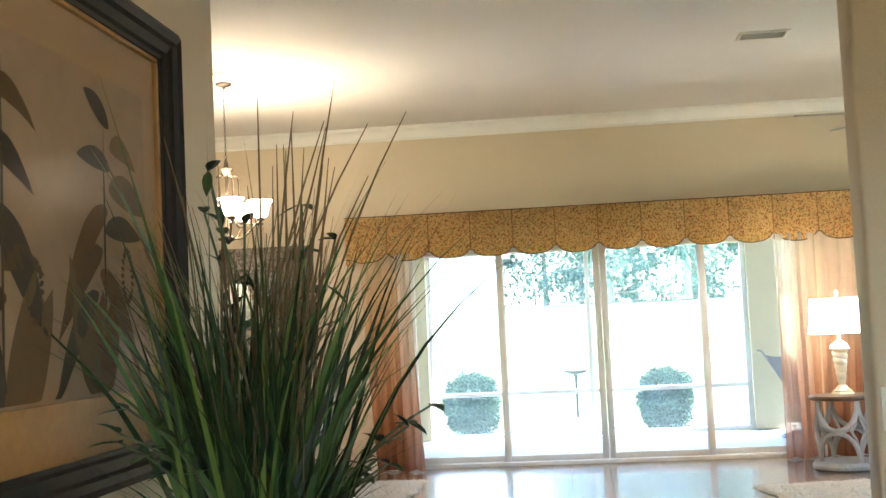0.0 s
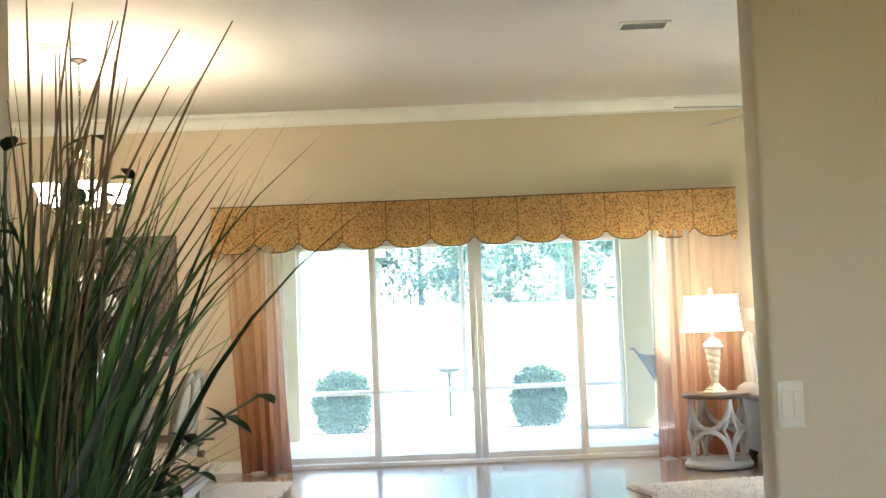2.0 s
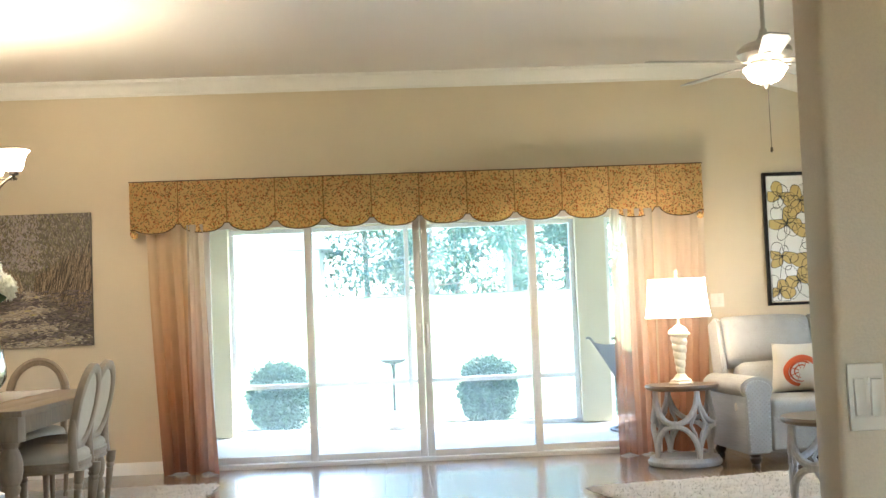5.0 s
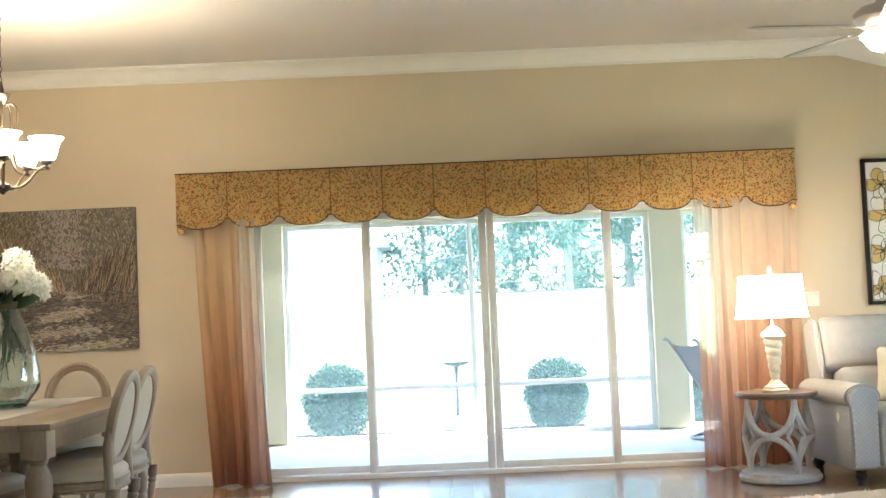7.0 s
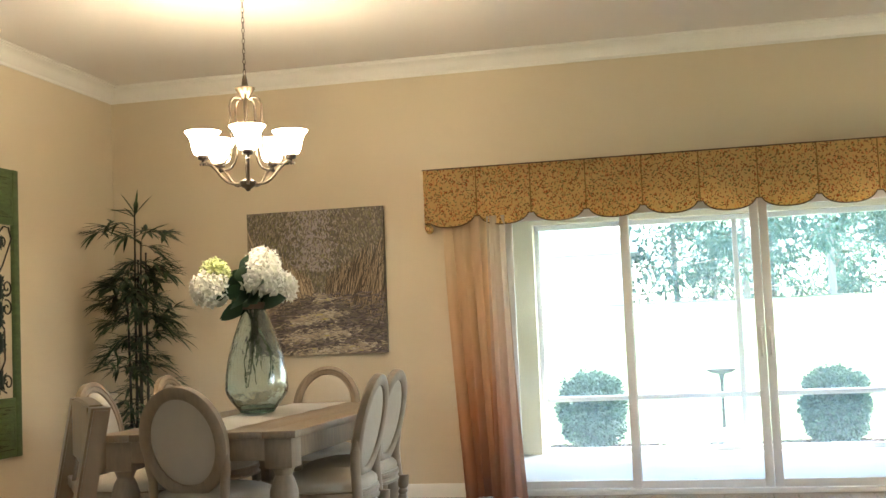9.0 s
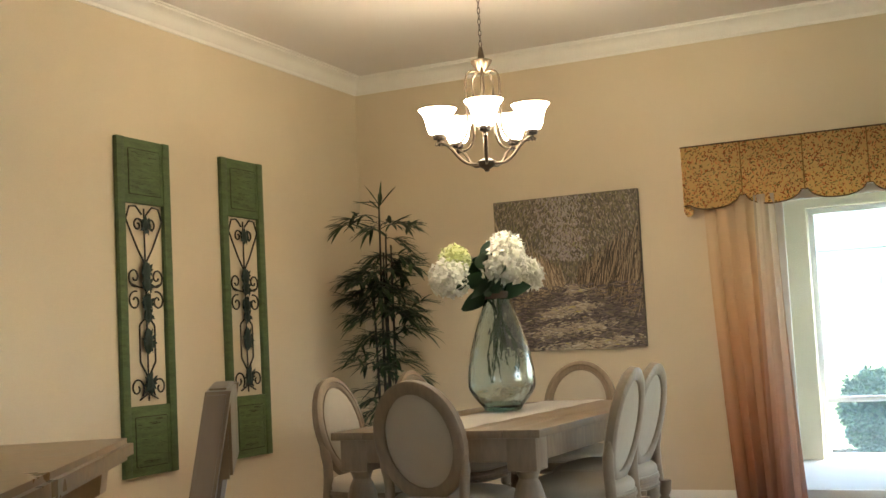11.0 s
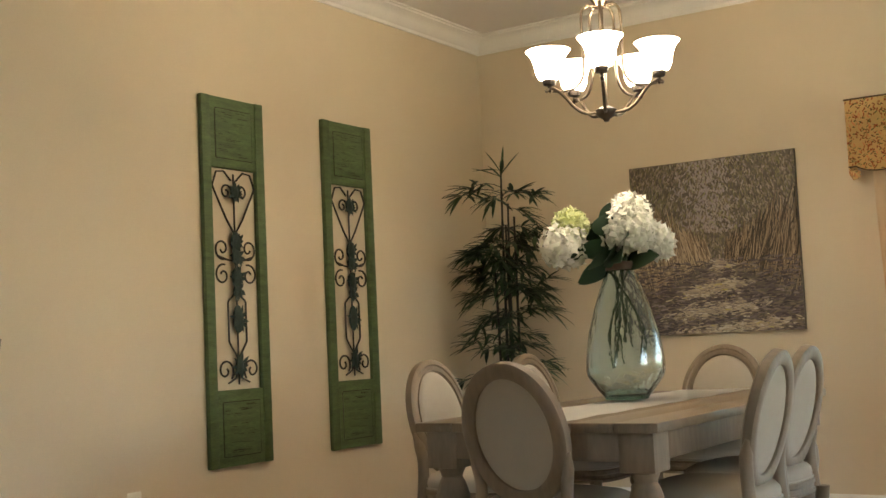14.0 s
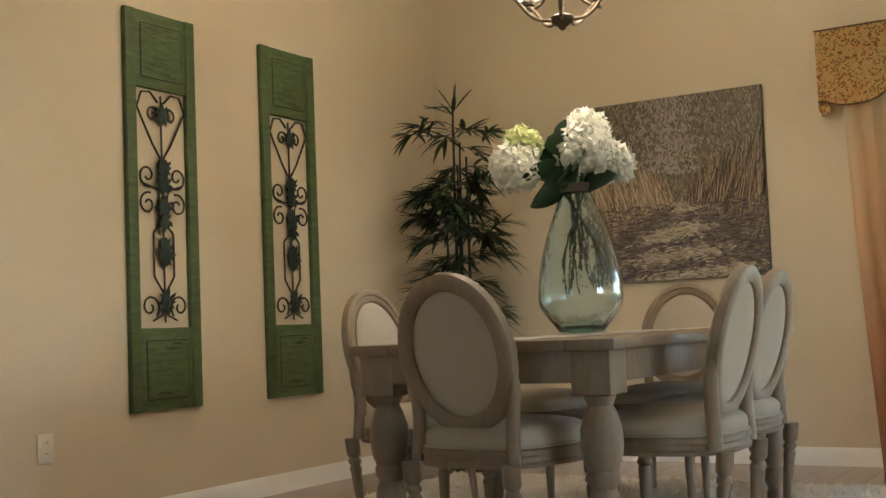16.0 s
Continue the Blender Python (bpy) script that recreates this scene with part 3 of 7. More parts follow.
    base = [(0.0, 0.102), (0.008, 0.102), (0.012, 0.088), (0.016, 0.08), (0.016, 0.0)]
    b = sweep(base, [(DOOR_L - 0.04, NORTH, 0), (WEST, NORTH, 0), (WEST, SOUTH, 0)])
    sweep(base, [(EAST, NORTH, 0), (DOOR_R + 0.04, NORTH, 0)], bm=b)
    structure("baseboard", b, TRIM, "white moulded baseboard along the walls", True)


build_shell()


def build_slider():
    """Four sliding panels in an aluminium frame: the outer two fixed, the middle two meeting."""
    d = tagged(new("door_1"), "white-framed four-panel sliding glass door to the patio", "door", kind="structure")
    y0 = NORTH + 0.01
    part("frame", box(DOOR_L, DOOR_R, y0, y0 + 0.13, 0.0, 0.035, 0.004), ALU, d, "sill track")
    part("frame", box(DOOR_L, DOOR_R, y0, y0 + 0.13, DOOR_TOP - 0.05, DOOR_TOP - 0.002, 0.004), ALU, d)
    part("frame", box(DOOR_L + 0.002, DOOR_L + 0.04, y0, y0 + 0.13, 0.037, DOOR_TOP - 0.052, 0.004), ALU, d)
    part("frame", box(DOOR_R - 0.04, DOOR_R - 0.002, y0, y0 + 0.13, 0.037, DOOR_TOP - 0.052, 0.004), ALU, d)
    mid = (DOOR_L + DOOR_R) / 2
    spans = [(DOOR_L + 0.042, -0.875, 0.07), (-0.94, mid - 0.002, 0.02), (mid + 0.002, 1.02, 0.02), (0.955, DOOR_R - 0.042, 0.07)]
    for k, (a, b, dy) in enumerate(spans):
        ya, yb = y0 + dy, y0 + dy + 0.04
        lo, hi, w = 0.04, DOOR_TOP - 0.055, 0.06
        fr = box(a, a + w, ya, yb, lo, hi, 0.004)
        box(b - w, b, ya, yb, lo, hi, 0.004, bm=fr)
        box(a + w, b - w, ya, yb, lo, lo + 0.055, 0.004, bm=fr)
        box(a + w, b - w, ya, yb, hi - 0.06, hi, 0.004, bm=fr)
        p = part("panel", fr, ALU, d)
        pane = part("pane", box(a + w - 0.004, b - w + 0.004, ya + 0.017, ya + 0.021, lo + 0.05, hi - 0.055), CLEAR, p, smooth=False)
        pane.visible_shadow = False
        if k in (1, 2):
            hx = b - 0.03 if k == 1 else a + 0.03
            pts = bez([(hx, ya, 1.14), (hx, ya - 0.035, 1.13), (hx, ya - 0.04, 1.05), (hx, ya - 0.035, 0.97), (hx, ya, 0.96)], 20)
            h = tube(pts, 0.008)
            box(hx - 0.014, hx + 0.014, ya - 0.008, ya, 0.94, 1.16, 0.003, bm=h)
            part("handle", h, ALU, p, "white pull handle")


build_slider()


# ---- window dressing ----
def build_valance():
    x0, x1, y, top, seam, low, n = -2.347, 2.432, 9.83, 2.41, 2.052, 1.978, 12
    v = thing("valance", "gold sprig-print box valance with scalloped hem above the glass door", "valance")
    w = (x1 - x0) / n
    part("board", box(x0 + 0.01, x1 - 0.01, y + 0.015, NORTH - 0.002, top - 0.02, top - 0.004), PIPING, v, "dust board")
    part("top_welt", tube([(x0, y - 0.004, top), (x1, y - 0.004, top)], 0.005, 6), PIPING, v)
    rnd = random.Random(19)

    def hem(t, deep):
        """A full round lobe that meets its neighbours in a narrow flat notch."""
        u = min(1.0, max(0.0, (t - 0.045) / 0.91))
        return seam - deep * max(0.0, 1 - abs(2 * u - 1) ** 2.3) ** 0.62

    for k in range(n):
        a, b = x0 + k * w + 0.004, x0 + (k + 1) * w - 0.004
        deep = seam - low + rnd.uniform(-0.005, 0.006)
        bow, lean = rnd.uniform(0.022, 0.034), rnd.uniform(-0.006, 0.006)
        m, steps = bmesh.new(), 26
        rows, edge = [], []
        for i in range(steps + 1):
            t = i / steps
            x = a + (b - a) * t
            h = hem(t, deep)
            if k == 0 and t < 0.12 or k == n - 1 and t > 0.88:
                h = min(h, low + 0.035)
            belly = bow * math.sin(math.pi * t) + lean * t
            row = []
            for j in range(9):
                q = j / 8
                ripple = 0.0025 * math.sin(7 * t + 3 * q + k) * q
                row.append(m.verts.new((x, y - belly * q ** 0.8 - ripple - 0.004 * math.sin(math.pi * t), top + (h - top) * q)))
            rows.append(row)
            edge.append(row[-1].co + Vector((0, -0.003, 0)))
        for p, q in zip(rows, rows[1:]):
            for j in range(8):
                m.faces.new((p[j], p[j + 1], q[j + 1], q[j]))
        bmesh.ops.solidify(m, geom=m.faces[:], thickness=-0.010)
        pl = part("scallop", m, VALANCE, v)
        part("piping", tube(edge, 0.0045, 6), PIPING, pl)
    for k in range(1, n):
        x = x0 + k * w
        # the shade between scallops is put into the pleat's darker gold
        part("pleat", box(x - 0.012, x + 0.012, y + 0.006, y + 0.013, seam - 0.002, top - 0.002), PLEAT, v, "inverted pleat of gold cloth, darkened as seam shade")
    for x in (x0, x1 - 0.012):
        part("return", prism([(y + 0.014, top), (NORTH - 0.003, top), (NORTH - 0.003, low), (y + 0.10, low - 0.03), (y + 0.014, low - 0.005)], x, x + 0.012, "x"), VALANCE, v)
    for x in (x0 + 0.03, x1 - 0.03):
        part("tail", lathe([(0, -0.024), (0.022, -0.016), (0.032, 0.004), (0.022, 0.03), (0, 0.036)], 12, m=Matrix.Translation((x, y + 0.03, low - 0.012)) @ Matrix.Rotation(radians(25), 4, "Y")), VALANCE, v, "gathered fabric tail")


def curtain(name, label, x_top, x_low, y, material, folds, depth, seed, height=2.03, puddle=0.0):
    """A hanging sheet: top span and hem span in x, with folds that drift on the way down."""
    c = thing(name, label, "curtain", pose(0, 0, 0.012))
    m, nu, nv = bmesh.new(), folds * 16, 26
    rnd = random.Random(seed)
    ph = [rnd.uniform(0, 6.3) for _ in range(3)]
    grid = []
    for j in range(nv + 1):
        t = j / nv
        row = []
        for i in range(nu + 1):
            u = i / nu
            e = t ** 1.4
            x = (x_top[0] + (x_top[1] - x_top[0]) * u) * (1 - e) + (x_low[0] + (x_low[1] - x_low[0]) * u) * e
            a = 2 * math.pi * folds * (u + 0.05 * math.sin(3 * u + 2.2 * t + ph[0])) + ph[1] + 0.5 * t
            d = depth * (0.6 + 0.5 * t) * (math.sin(a) + 0.35 * math.sin(2.3 * a + ph[2]))
            row.append(m.verts.new((x + 0.3 * d * math.cos(a), y + d - puddle * max(0, t - 0.9) * 3 * u, height * (1 - t) + 0.012 * math.sin(a * 0.5 + ph[2]) * t * (1 if t == 1 else 0.4))))
        grid.append(row)
    for p, q in zip(grid, grid[1:]):
        for i in range(nu):
            m.faces.new((p[i], p[i + 1], q[i + 1], q[i]))
    part("cloth", m, material, c)
    return c


build_valance()
curtain("curtain", "sheer ombre curtain fading from tan to rust brown, full length", (-2.215, -1.86), (-2.13, -1.80), 9.86, VOILE, 3, 0.03, 3)
curtain("curtain", "sheer pale rust outer fold of ombre curtain", (-1.88, -1.74), (-1.90, -1.675), 9.80, VOILE_PALE, 2, 0.02, 8)
curtain("curtain", "sheer ombre curtain fading from tan to rust, beside a lamp", (2.00, 2.43), (1.98, 2.40), 9.86, VOILE_SOFT, 3, 0.025, 12)
curtain("curtain", "pale sheer rust curtain fold hanging against the glass", (1.62, 1.98), (1.62, 1.95), 9.80, VOILE_PALE, 4, 0.018, 15)


# ---- dining things ----
def oval(rx, rz, cx=0.0, cz=0.0, n=40):
    return [(cx + rx * math.cos(2 * math.pi * k / n), cz + rz * math.sin(2 * math.pi * k / n)) for k in range(n)]


def ring(rx, rz, wide, y0, y1, n=44):
    """An oval frame with a rounded, stepped section."""
    sec = [(0.0, y0 + 0.006), (0.2, y0), (0.8, y0), (1.0, y0 + 0.008), (1.0, y1 - 0.008), (0.8, y1), (0.55, y1), (0.45, y1 - 0.006), (0.15, y1 - 0.006), (0.0, y1 - 0.012)]
    bm, rings = bmesh.new(), []
    for k in range(n):
        a = 2 * math.pi * k / n
        rings.append([bm.verts.new(((rx - wide * (1 - s)) * math.cos(a), d, (rz - wide * (1 - s)) * math.sin(a))) for s, d in sec])
    for k in range(n):
        p, q = rings[k], rings[(k + 1) % n]
        for i in range(len(sec)):
            j = (i + 1) % len(sec)
            bm.faces.new((p[i], q[i], q[j], p[j]))
    bmesh.ops.recalc_face_normals(bm, faces=bm.faces[:])
    return bm


def disc(rx, rz, y, belly, n=40):
    """An upholstered oval, swelling by belly along y."""
    bm = bmesh.new()
    rows = []
    for r in (1.0, 0.93, 0.8, 0.55, 0.28):
        h = belly * math.sqrt(max(0, 1 - r * r)) if belly else 0
        rows.append([bm.verts.new((rx * r * math.cos(2 * math.pi * k / n), y + h, rz * r * math.sin(2 * math.pi * k / n))) for k in range(n)])
    mid = bm.verts.new((0, y + belly, 0))
    for a, b in zip(rows, rows[1:]):
        for k in range(n):
            bm.faces.new((a[k], a[(k + 1) % n], b[(k + 1) % n], b[k]))
    for k in range(n):
        bm.faces.new((rows[-1][k], rows[-1][(k + 1) % n], mid))
    bmesh.ops.recalc_face_normals(bm, faces=bm.faces[:])
    return bm


def seat_plan(front, back, deep, n=44):
    """A seat seen from above: rounded square, wider at the front (+y)."""
    out = []
    for k in range(n):
        a = 2 * math.pi * k / n
        c, s = math.cos(a), math.sin(a)
        r = (abs(c) ** 3.6 + abs(s) ** 3.6) ** (-1 / 3.6)
        y = deep * r * s
        half = back + (front - back) * (y / deep + 1) / 2
        out.append((half * r * c, y))
    return out


def build_dining_chair():
    """Oval-backed chair, facing +y, origin on the floor under the seat's middle."""
    c = thing("dining_chair", "washed oak oval-backed dining chair with oatmeal linen seat", "chair", group="chairs round the dining table")
    tilt = Matrix.Translation((0, -0.236, 0.744)) @ Matrix.Rotation(radians(13), 4, "X")
    fr = part("back_frame", ring(0.226, 0.262, 0.054, -0.024, 0.024, 56), WASH, c, at=tilt)
    part("bead", ring(0.178, 0.214, 0.010, -0.017, 0.021, 56), WASH, fr)
    part("backrest", disc(0.172, 0.208, 0.008, 0.030), LINEN, c, at=tilt)
    part("back_panel", disc(0.172, 0.208, -0.006, -0.012), LINEN, c, at=tilt)
    for s in (-1, 1):
        # the posts hug the oval's lower flanks, then sweep down into the seat rail
        pts = bez([(s * 0.213, -0.226, 0.69), (s * 0.203, -0.212, 0.63), (s * 0.192, -0.206, 0.57), (s * 0.189, -0.208, 0.49), (s * 0.193, -0.214, 0.40)], 22)
        rad = [0.011 + 0.011 * min(1, 4 * i / (len(pts) - 1)) for i in range(len(pts))]
        part("post", tube(pts, rad, 12, flat=1.15), WASH, c)
    rail = [(0.385, 0.0), (0.398, 0.004), (0.404, -0.002), (0.418, -0.002), (0.424, 0.003), (0.438, 0.003), (0.446, -0.004)]
    m, rings = bmesh.new(), []
    for z, out in rail:
        rings.append([m.verts.new((px + (out if px > 0 else -out), py + (out if py > 0 else -out), z)) for px, py in seat_plan(0.265, 0.225, 0.245)])
    for a, b in zip(rings, rings[1:]):
        for k in range(len(a)):
            q = (k + 1) % len(a)
            m.faces.new((a[k], a[q], b[q], b[k]))
    m.faces.new(list(reversed(rings[0])))
    m.faces.new(rings[-1])
    part("seat_frame", m, WASH, c, "moulded oak seat rail")
    m, rings = bmesh.new(), []
    for z, k in ((0.447, 0.985), (0.470, 1.0), (0.487, 0.985), (0.502, 0.93), (0.514, 0.82), (0.524, 0.62), (0.530, 0.38), (0.532, 0.15)):
        rings.append([m.verts.new((px * k, py * k, z)) for px, py in seat_plan(0.262, 0.222, 0.240)])
    for a, b in zip(rings, rings[1:]):
        for k in range(len(a)):
            q = (k + 1) % len(a)
            m.faces.new((a[k], a[q], b[q], b[k]))
    m.faces.new(rings[-1])
    seat = part("seat", m, LINEN, c, "domed oatmeal linen cushion")
    part("welt", tube([(px, py, 0.449) for px, py in seat_plan(0.264, 0.224, 0.242)], 0.0045, 6, True), LINEN, seat)
    leg = [(0, 0), (0.013, 0.0), (0.016, 0.02), (0.013, 0.035), (0.015, 0.06), (0.021, 0.25), (0.024, 0.285), (0.018, 0.295), (0.026, 0.305), (0.026, 0.315), (0.019, 0.325), (0.027, 0.335), (0.029, 0.345), (0.029, 0.40), (0, 0.40)]
    for s in (-1, 1):
        part("leg", lathe(leg, 16, m=Matrix.Translation((s * 0.215, 0.190, 0))), WASH, c)
        part("leg", lathe(leg, 16, m=Matrix.Translation((s * 0.190, -0.205, 0)) @ Matrix.Shear("XY", 4, (s * 0.03, -0.10))), WASH, c)
    return c


chair_a = build_dining_chair()
SEAT = 0.285
chair_a.matrix_basis = pose(-2.69, 6.405 + SEAT, 0.026, 0, 0, -8)
for cx, cy, turn in ((-1.985 - SEAT, 7.12, 91), (-2.05 - SEAT, 7.74, 88), (-3.65 + SEAT, 7.30, -90), (-3.60 + SEAT, 8.11, -91), (-2.81, 8.85 - SEAT, 180)):
    copy_thing(chair_a, pose(cx, cy, 0.026, 0, 0, turn))


def build_dining_table():
    x0, x1, y0, y1, top = -3.20, -2.213, 6.525, 8.56, 0.803
    t = thing("dining_table", "washed oak farmhouse dining table with thick turned legs", "table", pose(0, 0, 0.026))
    top -= 0.026
    n, gap = 6, 0.0025
    w = (x1 - x0) / n
    for k in range(n):
        part("top_board", box(x0 + k * w + gap / 2, x0 + (k + 1) * w - gap / 2, y0 + 0.002, y1 - 0.002, top - 0.034, top, 0.003), WASH_TOP, t)
    a = 0.035
    part("apron", box(x0 + a + 0.06, x1 - a - 0.06, y0 + a, y0 + a + 0.025, top - 0.135, top - 0.035, 0.003), WASH, t)
    part("apron", box(x0 + a + 0.06, x1 - a - 0.06, y1 - a - 0.025, y1 - a, top - 0.135, top - 0.035, 0.003), WASH, t)
    part("apron", box(x0 + a, x0 + a + 0.025, y0 + a + 0.06, y1 - a - 0.06, top - 0.135, top - 0.035, 0.003), WASH, t)
    part("apron", box(x1 - a - 0.025, x1 - a, y0 + a + 0.06, y1 - a - 0.06, top - 0.135, top - 0.035, 0.003), WASH, t)
    prof = [(0, 0), (0.04, 0), (0.045, 0.015), (0.045, 0.05), (0.036, 0.065), (0.05, 0.09), (0.055, 0.11), (0.048, 0.14), (0.038, 0.16), (0.052, 0.19), (0.062, 0.24), (0.060, 0.28), (0.045, 0.315), (0.058, 0.335), (0.062, 0.355), (0.055, 0.37), (0.070, 0.40), (0.078, 0.45), (0.076, 0.50), (0.060, 0.545), (0.046, 0.57), (0.052, 0.585), (0.060, 0.60), (0.050, 0.61)]
    for lx in (x0 + a + 0.062, x1 - a - 0.062):
        for ly in (y0 + a + 0.062, y1 - a - 0.062):
            m = lathe([(r * 0.86, z) for r, z in prof], 28, m=Matrix.Translation((lx, ly, 0)))
            box(lx - 0.066, lx + 0.066, ly - 0.066, ly + 0.066, 0.605, top - 0.035, 0.004, bm=m)
            part("leg", m, WASH, t)
    m = bmesh.new()
    rx0, rx1 = -2.96, -2.585
    rows = []
    for i in range(31):
        y = y0 - 0.001 + (y1 - y0 + 0.002) * i / 30
        rows.append([m.verts.new((rx0 + (rx1 - rx0) * j / 8 + 0.004 * math.sin(i * 0.9), y, 0.806 + 0.0015 * math.sin(i * 1.3 + j))) for j in range(9)])
    for p, q in zip(rows, rows[1:]):
        for j in range(8):
            m.faces.new((p[j], q[j], q[j + 1], p[j + 1]))
    bmesh.ops.solidify(m, geom=m.faces[:], thickness=0.0025)
    tagged(part("table_runner", m, RUNNER), "cream woven runner laid along the dining table", "table runner")


build_dining_table()


def build_vase():
    x, y, z = -2.85, 7.69, 0.811
    v = thing("vase", "tall aqua recycled-glass bottle vase with leather neck band", "vase", pose(x, y, z))
    outer = [(0.102, 0.016), (0.132, 0.050), (0.158, 0.082), (0.171, 0.104), (0.176, 0.125), (0.176, 0.15), (0.172, 0.20), (0.155, 0.29), (0.128, 0.38), (0.098, 0.46), (0.070, 0.525), (0.052, 0.56), (0.047, 0.585), (0.055, 0.60)]
    inner = [(0.050, 0.598), (0.043, 0.58), (0.066, 0.522), (0.094, 0.457), (0.124, 0.378), (0.150, 0.288), (0.167, 0.20), (0.171, 0.15), (0.171, 0.126), (0.164, 0.108), (0.150, 0.086), (0.124, 0.056), (0.100, 0.033)]
    body = part("glass_body", lathe([(r, h * 1.07) for r, h in outer + inner + outer[:1]], 48), VASE_GLASS, v)
    part("glass_foot", lathe([(0, 0.004), (0.080, 0.0), (0.095, 0.005), (0.1015, 0.0165), (0.0985, 0.034), (0.06, 0.028), (0, 0.025)], 48), FOOT_GLASS, body, "thick dark teal glass foot")
    part("neck_band", lathe([(0.060, 0.580), (0.068, 0.580), (0.062, 0.618), (0.054, 0.618)], 32), LEATHER, v)
    f = thing("hydrangea_bouquet", "bouquet of white and lime hydrangea heads with dark leaves", "flowers", pose(x, y, z + 0.04))
    rnd = random.Random(5)
    heads = [((-0.245, 0.0, 0.655), 0.106, PETAL), ((-0.21, 0.03, 0.755), 0.075, PETAL_G), ((0.045, -0.03, 0.71), 0.122, PETAL), ((0.055, 0.0, 0.785), 0.10, PETAL), ((0.165, 0.04, 0.66), 0.085, PETAL)]
    # the bouquet fans out across the line of sight from the walk
    c, s = math.cos(radians(30)), math.sin(radians(30))
    for (hx, hy, hz), r, material in heads:
        hx, hy = hx * c - hy * s, hx * s + hy * c
        verts, faces = [], []
        for k in range(120):
            t = (k + 0.5) / 120
            ph, th = math.acos(1 - 1.8 * t), k * 2.39996
            nrm = Vector((math.sin(ph) * math.cos(th), math.sin(ph) * math.sin(th), math.cos(ph)))
            p = Vector((hx, hy, hz)) + nrm * r * rnd.uniform(0.86, 1.06)
            u = nrm.orthogonal().normalized()
            u.rotate(Matrix.Rotation(rnd.uniform(0, 6.3), 3, nrm))
            w = nrm.cross(u)
            g = 0.023 * rnd.uniform(0.85, 1.15)
            start = len(verts)
            verts.append(tuple(p))
            for q in range(8):
                a = q * math.pi / 4
                rr = g * (1.12 if q % 2 == 0 else 0.86)
                verts.append(tuple(p + rr * (math.cos(a) * u + math.sin(a) * w) + nrm * g * (0.65 if q % 2 == 0 else 0.15) * rnd.uniform(-0.2, 1.3)))
            for q in range(8):
                faces.append((start, start + 1 + q, start + 1 + (q + 1) % 8))
        head = raw("flower_head", verts, faces, material, f)
        m = bmesh.new()
        bmesh.ops.create_icosphere(m, subdivisions=2, radius=r * 0.78, matrix=Matrix.Translation((hx, hy, hz)))
        part("core", m, material, head)
        pts = bez([(hx, hy, hz - r * 0.5), (hx * 0.5, hy * 0.5, 0.60), (hx * 0.1, hy * 0.1, 0.50), (-hx * 0.35, -hy * 0.4, 0.28), (-hx * 0.3 + rnd.uniform(-0.03, 0.03), rnd.uniform(-0.05, 0.05), rnd.uniform(0.08, 0.16))], 20)
        part("stem", tube(pts, 0.0045, 7), STEM, f)
        for q in range(2):
            ex, ey = rnd.uniform(-0.05, 0.05), rnd.uniform(-0.05, 0.05)
            pts = bez([(hx * 0.12, hy * 0.12, 0.56), (ex * 0.5, ey * 0.5, 0.42), (ex * 0.8 + rnd.uniform(-0.015, 0.015), ey, 0.32), (ex, ey, rnd.uniform(0.17, 0.26))], 14)
            part("stem", tube(pts, 0.0032, 6), STEM, f)
    for k in range(34):
        a = rnd.uniform(0, 6.3)
        base = Vector((0.03 * math.cos(a), 0.03 * math.sin(a), rnd.uniform(0.54, 0.70)))
        way = Vector((math.cos(a), math.sin(a), rnd.uniform(-0.2, 0.8)))
        if k < 8:
            way = Vector((rnd.uniform(-0.30, 0.05), rnd.uniform(-0.25, 0.15), 1.3))
        verts, faces = [], []
        leaf_faces(verts, faces, base, way, rnd.uniform(0.16, 0.24), rnd.uniform(0.045, 0.065), (math.sin(a), -math.cos(a), 0.7), 0.3, 6)
        raw("leaf", verts, faces, BIGLEAF, f, smooth=True)


build_vase()


